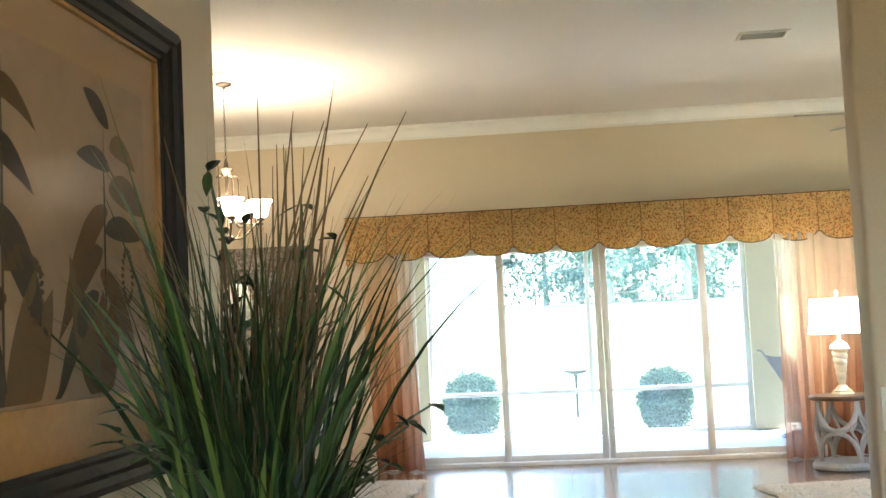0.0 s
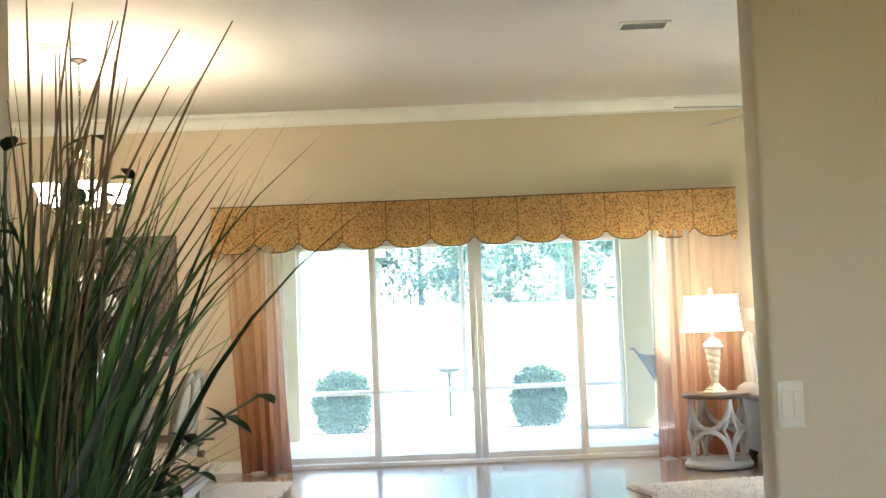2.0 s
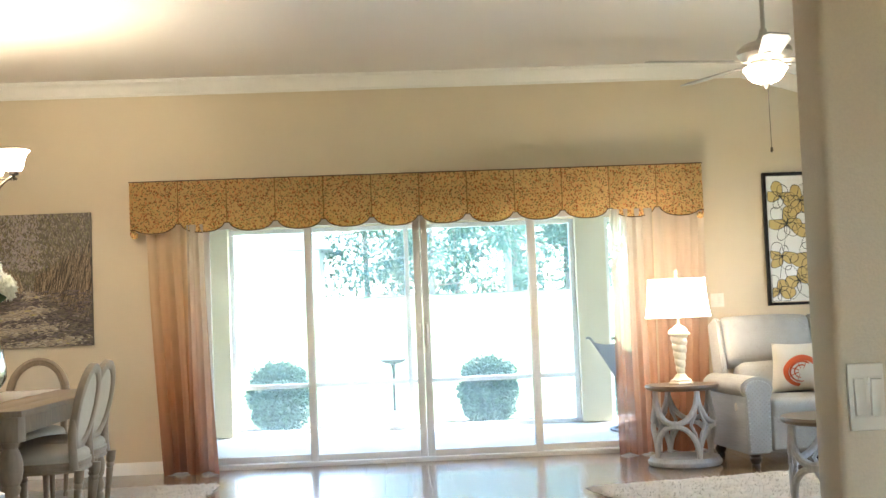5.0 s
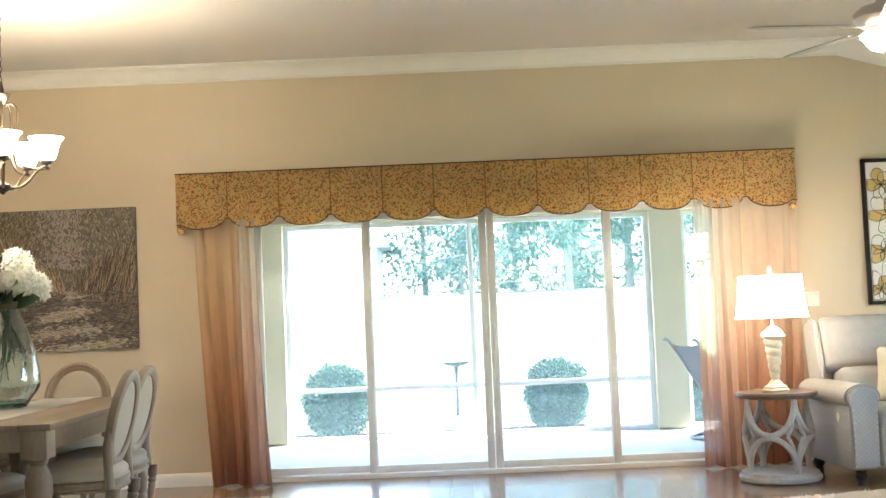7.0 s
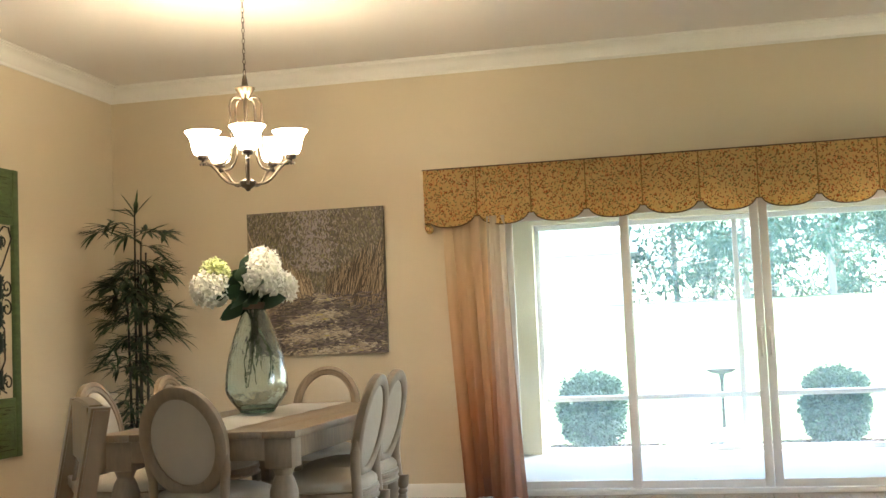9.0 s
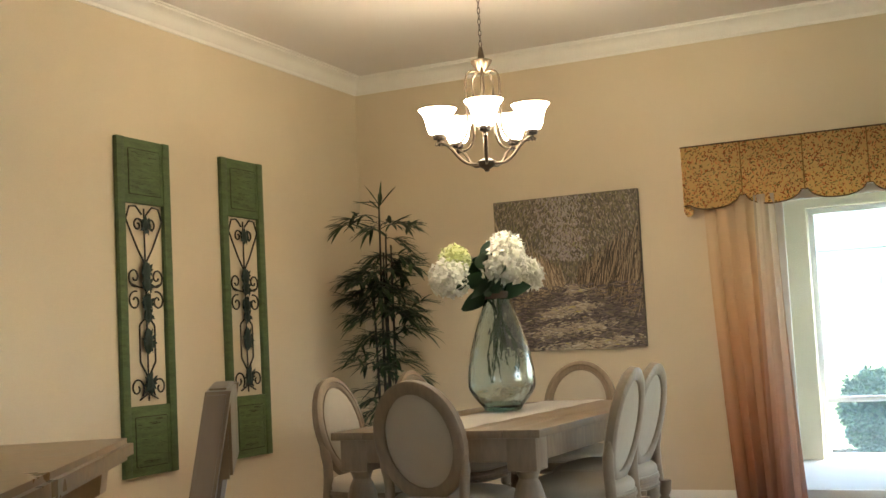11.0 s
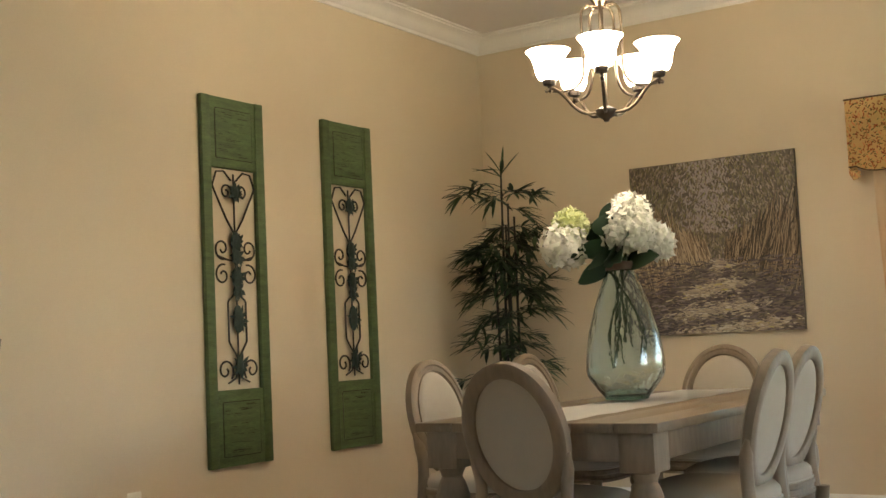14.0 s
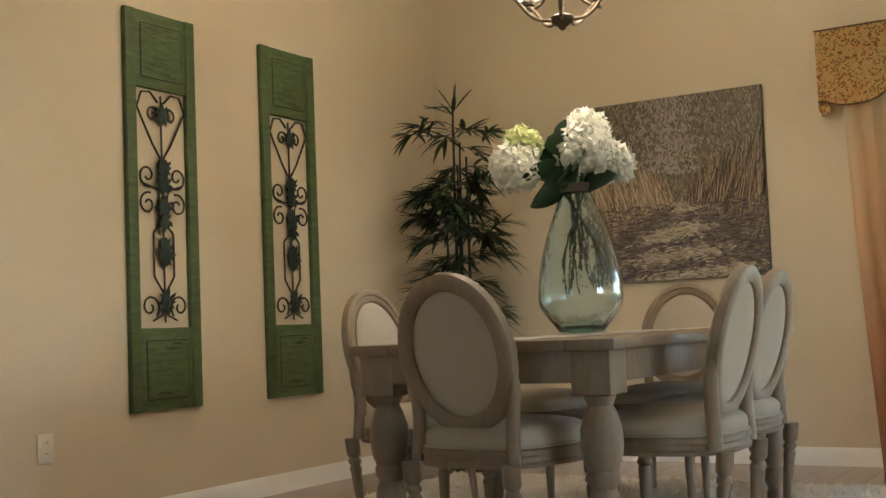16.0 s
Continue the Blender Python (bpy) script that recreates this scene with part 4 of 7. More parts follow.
def build_chandelier():
    x, y, z, k0 = -2.805, 7.54, 2.04, 0.95
    c = thing("chandelier", "brushed bronze five-arm chandelier with lit bell glass shades", "chandelier", pose(x, y, z) @ Matrix.Diagonal((k0, k0, k0, 1)))
    part("hub", lathe([(0, 0), (0.012, 0.004), (0.016, 0.014), (0.026, 0.02), (0.042, 0.03), (0.05, 0.045), (0.05, 0.058), (0.036, 0.066), (0.02, 0.075), (0, 0.075)], 24), DARK_BRONZE, c)
    part("column", lathe([(0, 0.07), (0.012, 0.07), (0.012, 0.60), (0, 0.60)], 12), BRONZE, c)
    part("cap", lathe([(0, 0.55), (0.024, 0.55), (0.034, 0.565), (0.056, 0.60), (0.060, 0.612), (0.05, 0.616), (0.02, 0.618), (0.017, 0.65), (0.008, 0.69), (0, 0.69)], 28), BRONZE, c)
    for k in range(5):
        a = 2 * math.pi * k / 5 - radians(67)
        ca, sa = math.cos(a), math.sin(a)
        put = lambda r, h: (r * ca, r * sa, h)
        part("loop", tube(bez([put(0.02, 0.548), put(0.06, 0.555), put(0.092, 0.52), put(0.096, 0.42), put(0.094, 0.30), put(0.10, 0.22), put(0.14, 0.165), put(0.20, 0.15), put(0.25, 0.15)], 34), 0.0068, 8), BRONZE, c)
        arm = part("arm", tube(bez([put(0.03, 0.045), put(0.10, 0.045), put(0.15, 0.075), put(0.20, 0.132), put(0.25, 0.163), put(0.282, 0.148)], 30), 0.0085, 8), BRONZE, c)
        at = Matrix.Translation(put(0.262, 0.165)) @ Matrix.Diagonal((0.94, 0.94, 0.84, 1))
        part("cup", lathe([(0, -0.03), (0.008, -0.02), (0.01, 0.01), (0.03, 0.016), (0.034, 0.03), (0.034, 0.045), (0, 0.045)], 18, m=at), DARK_BRONZE, arm)
        part("shade", lathe([(0.033, 0.046), (0.052, 0.052), (0.066, 0.085), (0.072, 0.13), (0.086, 0.175), (0.108, 0.205), (0.111, 0.208), (0.106, 0.206), (0.083, 0.176), (0.068, 0.13), (0.062, 0.087), (0.045, 0.06), (0, 0.058)], 28, m=at), SHADE, c, "glowing white frosted glass bell")
        w = c.matrix_basis @ Vector(put(0.262, 0.165 + 0.17))
        bulb("chandelier_bulb", w.x, w.y, w.z, CHAND_W, WARM, 0.05)
    z0, k = 0.69, 0
    while z + k0 * z0 < CEILING - 0.035:
        m = Matrix.Translation((0, 0, z0 + 0.017)) @ Matrix.Rotation(radians(90 * (k % 2)), 4, "Z")
        pts = [m @ Vector((0.008 * math.cos(q), 0, 0.019 * math.sin(q))) for q in [2 * math.pi * i / 12 for i in range(12)]]
        part("chain_link", tube(pts, 0.0022, 5, True), DARK_BRONZE, c)
        z0, k = z0 + 0.031, k + 1
    top = (CEILING - z) / k0
    part("canopy", lathe([(0, top - 0.045), (0.012, top - 0.04), (0.02, top - 0.028), (0.055, top - 0.02), (0.066, top - 0.006), (0.066, top - 0.001), (0, top - 0.001)], 28), DARK_BRONZE, c)


CHAND_W, WARM = 0.42, (1.0, 0.79, 0.52)
build_chandelier()


def scroll(cx, cz, r0, turns, start, hand, n=26):
    """A spiral in the y-z plane, from its outer end inward."""
    out = []
    for i in range(n):
        t = i / (n - 1)
        a = start + hand * 2 * math.pi * turns * t
        r = r0 * (1 - 0.78 * t)
        out.append((cx + r * math.cos(a), cz + r * math.sin(a)))
    return out


def build_wall_panel():
    """Tall narrow shutter: panelled top and bottom, iron scrolls between; lies in the y-z plane facing +x."""
    w, h, d = 0.465, 1.929, 0.032
    p = thing("wall_panel", "distressed green wooden wall panel with wrought iron scrollwork", "wall decor", group="green panels on the dining wall")
    st, zb, zt = 0.062, 0.395, 1.929 - 0.38
    for y in (0, w - st):
        part("stile", box(0.002, d, y, y + st, 0, h, 0.004), GREEN, p)
    for z0, z1 in ((0.0, zb), (zt, h)):
        part("rail", box(0.004, d - 0.003, st + 0.001, w - st - 0.001, z0 + 0.002, z1 - 0.002, 0.003), GREEN_H, p)
        g = 0.035
        a, b, c, e = st + g, w - st - g, z0 + g + 0.02, z1 - g - 0.03
        part("raised_panel", box(d - 0.004, d + 0.002, a, b, c, e, 0.002), GREEN_H, p)
        m = bmesh.new()
        for q in ((a - 0.004, a, c, e), (b, b + 0.004, c, e), (a, b, c - 0.004, c), (a, b, e, e + 0.004)):
            box(d - 0.0028, d - 0.0005, q[0], q[1], q[2], q[3], bm=m)
        part("groove", m, CRACK, p, smooth=False)
        rnd = random.Random(int(z0 * 100) + 3)
        m = bmesh.new()
        for _ in range(26):
            yy, zz = rnd.uniform(a, b - 0.08), rnd.uniform(c + 0.01, e - 0.01)
            box(d + 0.0018, d + 0.0024, yy, yy + rnd.uniform(0.02, 0.09), zz, zz + rnd.uniform(0.0012, 0.003), bm=m)
        part("wear_mark", m, CRACK, p, smooth=False)
    mid, x = w / 2, d * 0.55
    bar = lambda pts, r=0.0054, par=None: part("iron_bar", tube([(x, a, b) for a, b in pts], r, 6), IRON, par or p)
    L = zt - zb
    Z = lambda t: zb + L * t
    hw = (w - 2 * st) / 2 - 0.012
    bar([(mid, Z(0.02)), (mid, Z(0.98))], 0.005)
    for s in (-1, 1):
        bar([(mid + s * q[0], q[1]) for q in [(0.0, Z(0.70)), (0.06, Z(0.77)), (hw * 0.8, Z(0.87)), (hw, Z(0.92)), (hw * 0.8, Z(0.985)), (hw * 0.45, Z(0.99)), (0.02, Z(0.95))]])
        flip = lambda pts: [(mid + s * (a - mid), b) for a, b in pts]
        bar(flip(scroll(mid + 0.058, Z(0.895), 0.042, 1.2, math.pi * 0.9, -1)))
        for zc, st0, hd in ((Z(0.635), math.pi * 1.15, 1), (Z(0.515), math.pi * 0.85, -1)):
            bar(flip(scroll(mid + hw * 0.62, zc, 0.058, 1.25, st0 + math.pi * 0.25 * hd, hd)))
        bar(flip([(mid + 0.005, Z(0.58)), (mid + hw * 0.4, Z(0.585)), (mid + hw * 0.8, Z(0.60))]))
        bar([(mid + s * q[0], q[1]) for q in [(0.0, Z(0.44)), (0.060, Z(0.40)), (0.066, Z(0.39)), (0.066, Z(0.215)), (0.060, Z(0.205)), (0.0, Z(0.135))]])
        bar(flip(scroll(mid + hw * 0.62, Z(0.085), 0.062, 1.25, math.pi * 1.25, -1)))
        bar(flip([(mid + 0.004, Z(0.12)), (mid + 0.02, Z(0.05)), (mid + hw * 0.5, Z(0.028))]))
    rnd = random.Random(4)
    for zc, ry, rz in ((0.895, 0.032, 0.045), (0.665, 0.042, 0.062), (0.60, 0.036, 0.05), (0.505, 0.042, 0.06), (0.445, 0.03, 0.04), (0.315, 0.042, 0.085), (0.105, 0.03, 0.055)):
        m = lathe([(0, -1), (0.6, -0.8), (0.95, -0.35), (1.0, 0.1), (0.8, 0.6), (0.45, 0.9), (0, 1)], 14, m=Matrix.Translation((x + 0.006, mid, Z(zc))) @ Matrix.Diagonal((0.016, ry * 0.9, rz * 0.9, 1)))
        verts = []
        orn = part("ornament", m, LEAF_IRON, p, "cast iron leaf rosette")
        vs, fs = [], []
        for k in range(12):
            a = 2 * math.pi * k / 12 + rnd.uniform(-0.2, 0.2)
            leaf_faces(vs, fs, (x + 0.012, mid, Z(zc)), Vector((0.1, math.cos(a), math.sin(a) * rz / ry)), 0.05 * rnd.uniform(0.8, 1.2) * (rz / ry) ** 0.5, 0.011, (1, 0, 0), 0, 3)
        raw("leafwork", vs, fs, LEAF_IRON, orn)
    return p


panel = build_wall_panel()
panel.matrix_basis = pose(WEST, 7.163, 0.515)
copy_thing(panel, pose(WEST, 8.147, 0.512))


def build_painting():
    """Canvas of a path between trees, in thick dabs."""
    x0, x1, z0, z1, y = -3.79, -2.697, 1.084, 2.19, 9.965
    p = thing("painting", "unframed impressionist canvas of a leafy path through woods", "painting")
    part("canvas", box(x0, x1, y, NORTH - 0.002, z0, z1, 0.003), PAINT_BASE, p)
    rnd = random.Random(11)
    W, H = x1 - x0, z1 - z0
    vx, vz = x0 + 0.52 * W, z0 + 0.42 * H

    def dab(verts, faces, cx, cz, length, width, a, lift):
        c, s = math.cos(a), math.sin(a)
        n = len(verts)
        for u, v in ((-1, 0), (-0.6, 0.9), (0.5, 1), (1, 0.1), (0.6, -0.9), (-0.5, -1)):
            px, pz = cx + u * length / 2 * c - v * width / 2 * s, cz + u * length / 2 * s + v * width / 2 * c
            verts.append((min(max(px, x0 + 0.002), x1 - 0.002), y - lift, min(max(pz, z0 + 0.002), z1 - 0.002)))
        faces.append(tuple(range(n, n + 6)))

    verts, faces = [], []
    for _ in range(5600):
        cx, cz = rnd.uniform(x0, x1), rnd.uniform(z0 + 0.4 * H, z1)
        if abs(cx - (vx - 0.05)) < 0.14 + 0.2 * (cz - vz) / H and cz > vz + 0.2 * H and rnd.random() < 0.3:
            continue
        dab(verts, faces, cx, cz, rnd.uniform(0.014, 0.042), rnd.uniform(0.004, 0.009), rnd.gauss(1.3 if cx < vx else 1.8, 0.4), 0.0008 + rnd.random() * 0.0006)
    tagged(raw("foliage_paint", verts, faces, PAINT_LEAF, p), kind="stuff")
    verts, faces = [], []
    for _ in range(620):
        cx, cz = rnd.gauss(vx - 0.05, 0.10), rnd.uniform(vz + 0.16 * H, z1)
        dab(verts, faces, cx, cz, rnd.uniform(0.018, 0.04), rnd.uniform(0.006, 0.012), rnd.uniform(0.5, 2.6), 0.001 + rnd.random() * 0.0005)
    tagged(raw("sky_paint", verts, faces, PAINT_SKY, p), kind="stuff")
    verts, faces = [], []
    for k in range(2100):
        cx = rnd.choice((rnd.uniform(x0, vx - 0.06), rnd.uniform(vx + 0.06, x1)))
        f = abs(cx - vx) / (0.5 * W)
        foot = vz - 0.30 * H * f * rnd.uniform(0.3, 1.0)
        tall = 0.10 + 0.26 * f * rnd.uniform(0.4, 1)
        foot += rnd.random() ** 1.5 * 0.34 * H * f
        dab(verts, faces, cx, foot + tall / 2, tall, rnd.uniform(0.003, 0.007), math.pi / 2 + rnd.gauss(0.22 if cx < vx else -0.22, 0.14), 0.0016 + rnd.random() * 0.0006)
    left = [f for f in faces if verts[f[0]][0] < vx]
    tagged(raw("pale_trunk_paint", verts, left, PAINT_PALE_TRUNK, p), kind="stuff")
    tagged(raw("trunk_paint", verts, [f for f in faces if verts[f[0]][0] >= vx], PAINT_TRUNK, p), kind="stuff")
    sun, shade = ([], []), ([], [])
    for k in range(4200):
        cz = rnd.uniform(z0, vz)
        t = (vz - cz) / (vz - z0)
        cx = rnd.uniform(x0, x1) if rnd.random() < 0.25 + t * 0.6 else vx + rnd.uniform(-1, 1) * (0.02 + 0.42 * t * W)
        # the path widens towards the lower edge; tree shadows lie across it in bands
        off = abs(cx - vx - 0.06 * math.sin(9 * t)) / (0.03 + 0.30 * t * W)
        band = math.sin(21 * t + 5 * (cx - vx)) + rnd.gauss(0, 0.55)
        verts, faces = sun if off < 1 and band > -0.25 or off < 1.6 and band > 0.9 else shade
        dab(verts, faces, cx, cz, rnd.uniform(0.02, 0.065), rnd.uniform(0.005, 0.011), rnd.gauss(0, 0.2), 0.0026 + rnd.random() * 0.0008)
    tagged(raw("sunlit_path_paint", *sun, PAINT_SUN, p), kind="stuff")
    tagged(raw("shaded_path_paint", *shade, PAINT_PATH, p), kind="stuff")


PAINT_BASE = mat("dull_umber_ground", (0.12, 0.098, 0.075), 0.6, vary=0.3, scale=6, bump=0.3)
PAINT_LEAF = ramp_mat("leaf_dabs", [(0.0, (0.06, 0.046, 0.03)), (0.25, (0.13, 0.105, 0.06)), (0.45, (0.20, 0.18, 0.075)), (0.65, (0.21, 0.165, 0.145)), (0.85, (0.30, 0.24, 0.165)), (1.0, (0.38, 0.31, 0.27))], "island", 0.5)
PAINT_SKY = ramp_mat("sky_dabs", [(0.0, (0.27, 0.225, 0.235)), (0.5, (0.37, 0.315, 0.28)), (0.8, (0.32, 0.27, 0.285)), (1.0, (0.26, 0.25, 0.11))], "island", 0.5)
PAINT_TRUNK = ramp_mat("trunk_paint", [(0.0, (0.02, 0.016, 0.013)), (0.4, (0.07, 0.048, 0.03)), (0.65, (0.22, 0.15, 0.085)), (1.0, (0.42, 0.31, 0.20))], "island", 0.5)
PAINT_PALE_TRUNK = ramp_mat("pale_trunk_paint", [(0.0, (0.05, 0.036, 0.026)), (0.3, (0.16, 0.11, 0.07)), (0.55, (0.36, 0.26, 0.16)), (1.0, (0.52, 0.40, 0.27))], "island", 0.5)
PAINT_PATH = ramp_mat("shade_dabs", [(0.0, (0.045, 0.034, 0.036)), (0.35, (0.09, 0.068, 0.066)), (0.65, (0.16, 0.125, 0.13)), (0.88, (0.20, 0.155, 0.10)), (1.0, (0.27, 0.215, 0.20))], "island", 0.5)
PAINT_SUN = ramp_mat("sunlit_dabs", [(0.0, (0.20, 0.16, 0.145)), (0.35, (0.34, 0.27, 0.20)), (0.7, (0.44, 0.36, 0.25)), (0.93, (0.54, 0.47, 0.38)), (1.0, (0.44, 0.36, 0.10))], "island", 0.5)
build_painting()


def build_bamboo():
    x, y = -4.46, 9.44
    t = thing("bamboo_tree", "tall artificial bamboo with dark canes and drooping leaves", "plant", pose(x, y, 0.0))
    rnd = random.Random(21)
    part("pot", lathe([(0, 0), (0.11, 0), (0.14, 0.20), (0.15, 0.26), (0.135, 0.26), (0.12, 0.22), (0, 0.22)], 24), DARKWOOD, t, "dark planter")
    canes = [(-0.03, 0.02, 2.24, 0.04), (0.035, -0.03, 1.98, 0.05), (0.0, 0.045, 1.72, -0.04), (0.055, 0.03, 1.90, 0.02), (-0.045, -0.04, 1.6, -0.03), (0.015, 0.0, 1.85, 0.0)]
    at = lambda c, z: Vector((c[0] + c[3] * ((z - 0.2) / (c[2] - 0.2)) ** 2 * 0.6, c[1] - c[3] * (z - 0.2) / (c[2] - 0.2) * 0.3, z))
    for c in canes:
        n = 30
        pts = [at(c, 0.2 + (c[2] - 0.2) * i / n) for i in range(n + 1)]
        rad = [0.0125 * (1 - 0.5 * i / n) * (1.18 if i % 3 == 0 else 1.0) for i in range(n + 1)]
        part("cane", tube(pts, rad, 8), BAMBOO, t)

    def spray(base, a, reach, rise, sag, leaves):
        """One arching twig with hand-shaped fans of long leaves that hang from it."""
        d = Vector((math.cos(a), math.sin(a), 0))
        along = lambda q: base + d * reach * q + Vector((0, 0, (rise * q - sag * q * q) * reach))
        tw = part("twig", tube([along(q) for q in (0, 0.25, 0.5, 0.75, 1)], 0.0028, 5), BAMBOO, t)
        vs, fs = [], []
        for p in range(leaves):
            q = 1.0 if p < leaves * 0.5 else rnd.uniform(0.4, 0.95)
            turn = a + rnd.gauss(0, 0.75)
            way = Vector((math.cos(turn), math.sin(turn), rnd.uniform(-0.40, 0.45)))
            leaf_faces(vs, fs, along(q), way, rnd.uniform(0.12, 0.20), rnd.uniform(0.010, 0.0155), (0, 0, 1), rnd.uniform(0.08, 0.50), 5)
        raw("leaves", vs, fs, BAMBOO_LEAF, tw)

    # whorls of foliage with bare cane between them
    for z0, reach, count in ((0.62, 0.24, 8), (0.86, 0.25, 9), (1.07, 0.26, 11), (1.24, 0.20, 8), (1.42, 0.27, 13), (1.56, 0.24, 9), (1.75, 0.25, 13), (1.88, 0.21, 10)):
        for k in range(count):
            c = canes[rnd.randrange(len(canes))]
            z = min(z0 + rnd.uniform(-0.07, 0.07), c[2] - 0.02)
            spray(at(c, z), 2.4 * k + rnd.uniform(-0.5, 0.5) + z0 * 5, reach * rnd.uniform(0.55, 1.1), rnd.uniform(0.25, 0.8), rnd.uniform(0.35, 0.8), 16)
    for a, z, reach in ((3.5, 2.06, 0.26), (3.9, 2.10, 0.20), (0.0, 2.02, 0.24), (0.5, 2.05, 0.20), (5.6, 2.03, 0.22), (2.4, 2.04, 0.16), (4.6, 2.0, 0.18)):
        spray(at(canes[0], z), a, reach, 0.55, 0.55, 13)
    vs, fs = [], []
    top = at(canes[0], 2.20)
    for a, lift, L in ((3.7, 0.45, 0.22), (3.4, 0.15, 0.20), (3.9, 1.6, 0.20), (0.2, 8.0, 0.20), (0.6, 1.3, 0.22), (5.4, 0.9, 0.16), (2.0, 1.0, 0.15), (4.6, 0.6, 0.16)):
        leaf_faces(vs, fs, top + Vector((0, 0, rnd.uniform(-0.04, 0.03))), (math.cos(a), math.sin(a), lift), L, 0.012, (0.2, 0.3, 1), 0.1, 5)
    raw("crown_leaves", vs, fs, BAMBOO_LEAF, t)


build_bamboo()


def build_outlet():
    o = thing("outlet", "ivory duplex wall outlet low on the tan wall", "outlet", pose(WEST, 6.68, 0.405))
    part("plate", box(0.001, 0.007, -0.042, 0.042, -0.065, 0.065, 0.003), PLASTIC, o)
    for dz in (-0.024, 0.024):
        part("socket", prism(oval(0.018, 0.016, 0, dz, 16), 0.007, 0.0085, "x"), PLASTIC, o)
        m = box(0.0083, 0.009, -0.008, -0.005, dz - 0.003, dz + 0.007)
        box(0.0083, 0.009, 0.005, 0.008, dz - 0.003, dz + 0.007, bm=m)
        part("slot", m, DARKSLOT, o, smooth=False)


build_outlet()


# ---- living room things ----
def build_round_table(name, label, x, y, h, r, turn):
    t = thing(name, label, "side table", pose(x, y, 0.0, 0, 0, turn), "round grey side tables")
    part("tabletop", lathe([(0, h - 0.04), (r - 0.03, h - 0.04), (r - 0.012, h - 0.034), (r - 0.004, h - 0.022), (r, h - 0.015), (r - 0.004, h), (0, h)], 48), BROWN_TOP, t, "weathered brown round top")
    part("base", lathe([(0, 0.008), (r - 0.01, 0.008), (r, 0.02), (r, 0.04), (r - 0.012, 0.05), (r - 0.018, 0.068), (0, 0.068)], 48), GREYWASH, t)
    R = r - 0.035
    H = h - 0.04 - 0.068
    zm = 0.068 + H * 0.5
    for k in range(4):
        for top, sign in ((h - 0.045, -1), (0.07, 1)):
            pts = []
            for i in range(21):
                q = math.pi * i / 20
                a = radians(45 + 90 * k) + math.pi / 2 * (1 - math.cos(q)) / 2
                pts.append((R * 0.93 * math.cos(a), R * 0.93 * math.sin(a), top + sign * (H * 0.5 - 0.012) * math.sin(q)))
            part("arc", tube(pts, 0.021, 8), GREYWASH, t)
        a = radians(90 + 90 * k)
        u = Vector((math.cos(a), math.sin(a), 0))
        clip = box(-0.016, 0.016, -0.024, 0.024, -0.028, 0.028, 0.004)
        part("clip", clip, GREYWASH, t, at=Matrix.Translation(u * R * 0.93 + Vector((0, 0, zm))) @ Matrix.Rotation(a, 4, "Z"))
        a = radians(45 + 90 * k)
        u, v = Vector((math.cos(a), math.sin(a), 0)), Vector((-math.sin(a), math.cos(a), 0))
        pts = [u * R * 0.93 + v * 0.062 * p + Vector((0, 0, zm + q * H * 0.30)) for p, q in ((0, 1), (0.4, 0.45), (1, 0), (0.4, -0.45), (0, -1), (-0.4, -0.45), (-1, 0), (-0.4, 0.45))]
        part("lattice", tube(pts, 0.013, 6, True), GREYWASH, t)


TX, TY = 1.985, 9.10
build_round_table("side_table", "round side table with brown top on grey curved lattice base", TX, TY, 0.615, 0.28, 60)
build_round_table("end_table", "round grey end table beside the armchair on the rug", 2.28, 6.75, 0.565, 0.30, 40)


def squarish(r, a, p=4.0, sy=0.62):
    c, s = math.cos(a), math.sin(a)
    k = (abs(c) ** p + abs(s) ** p) ** (-1 / p)
    return r * k * c, r * k * s * sy


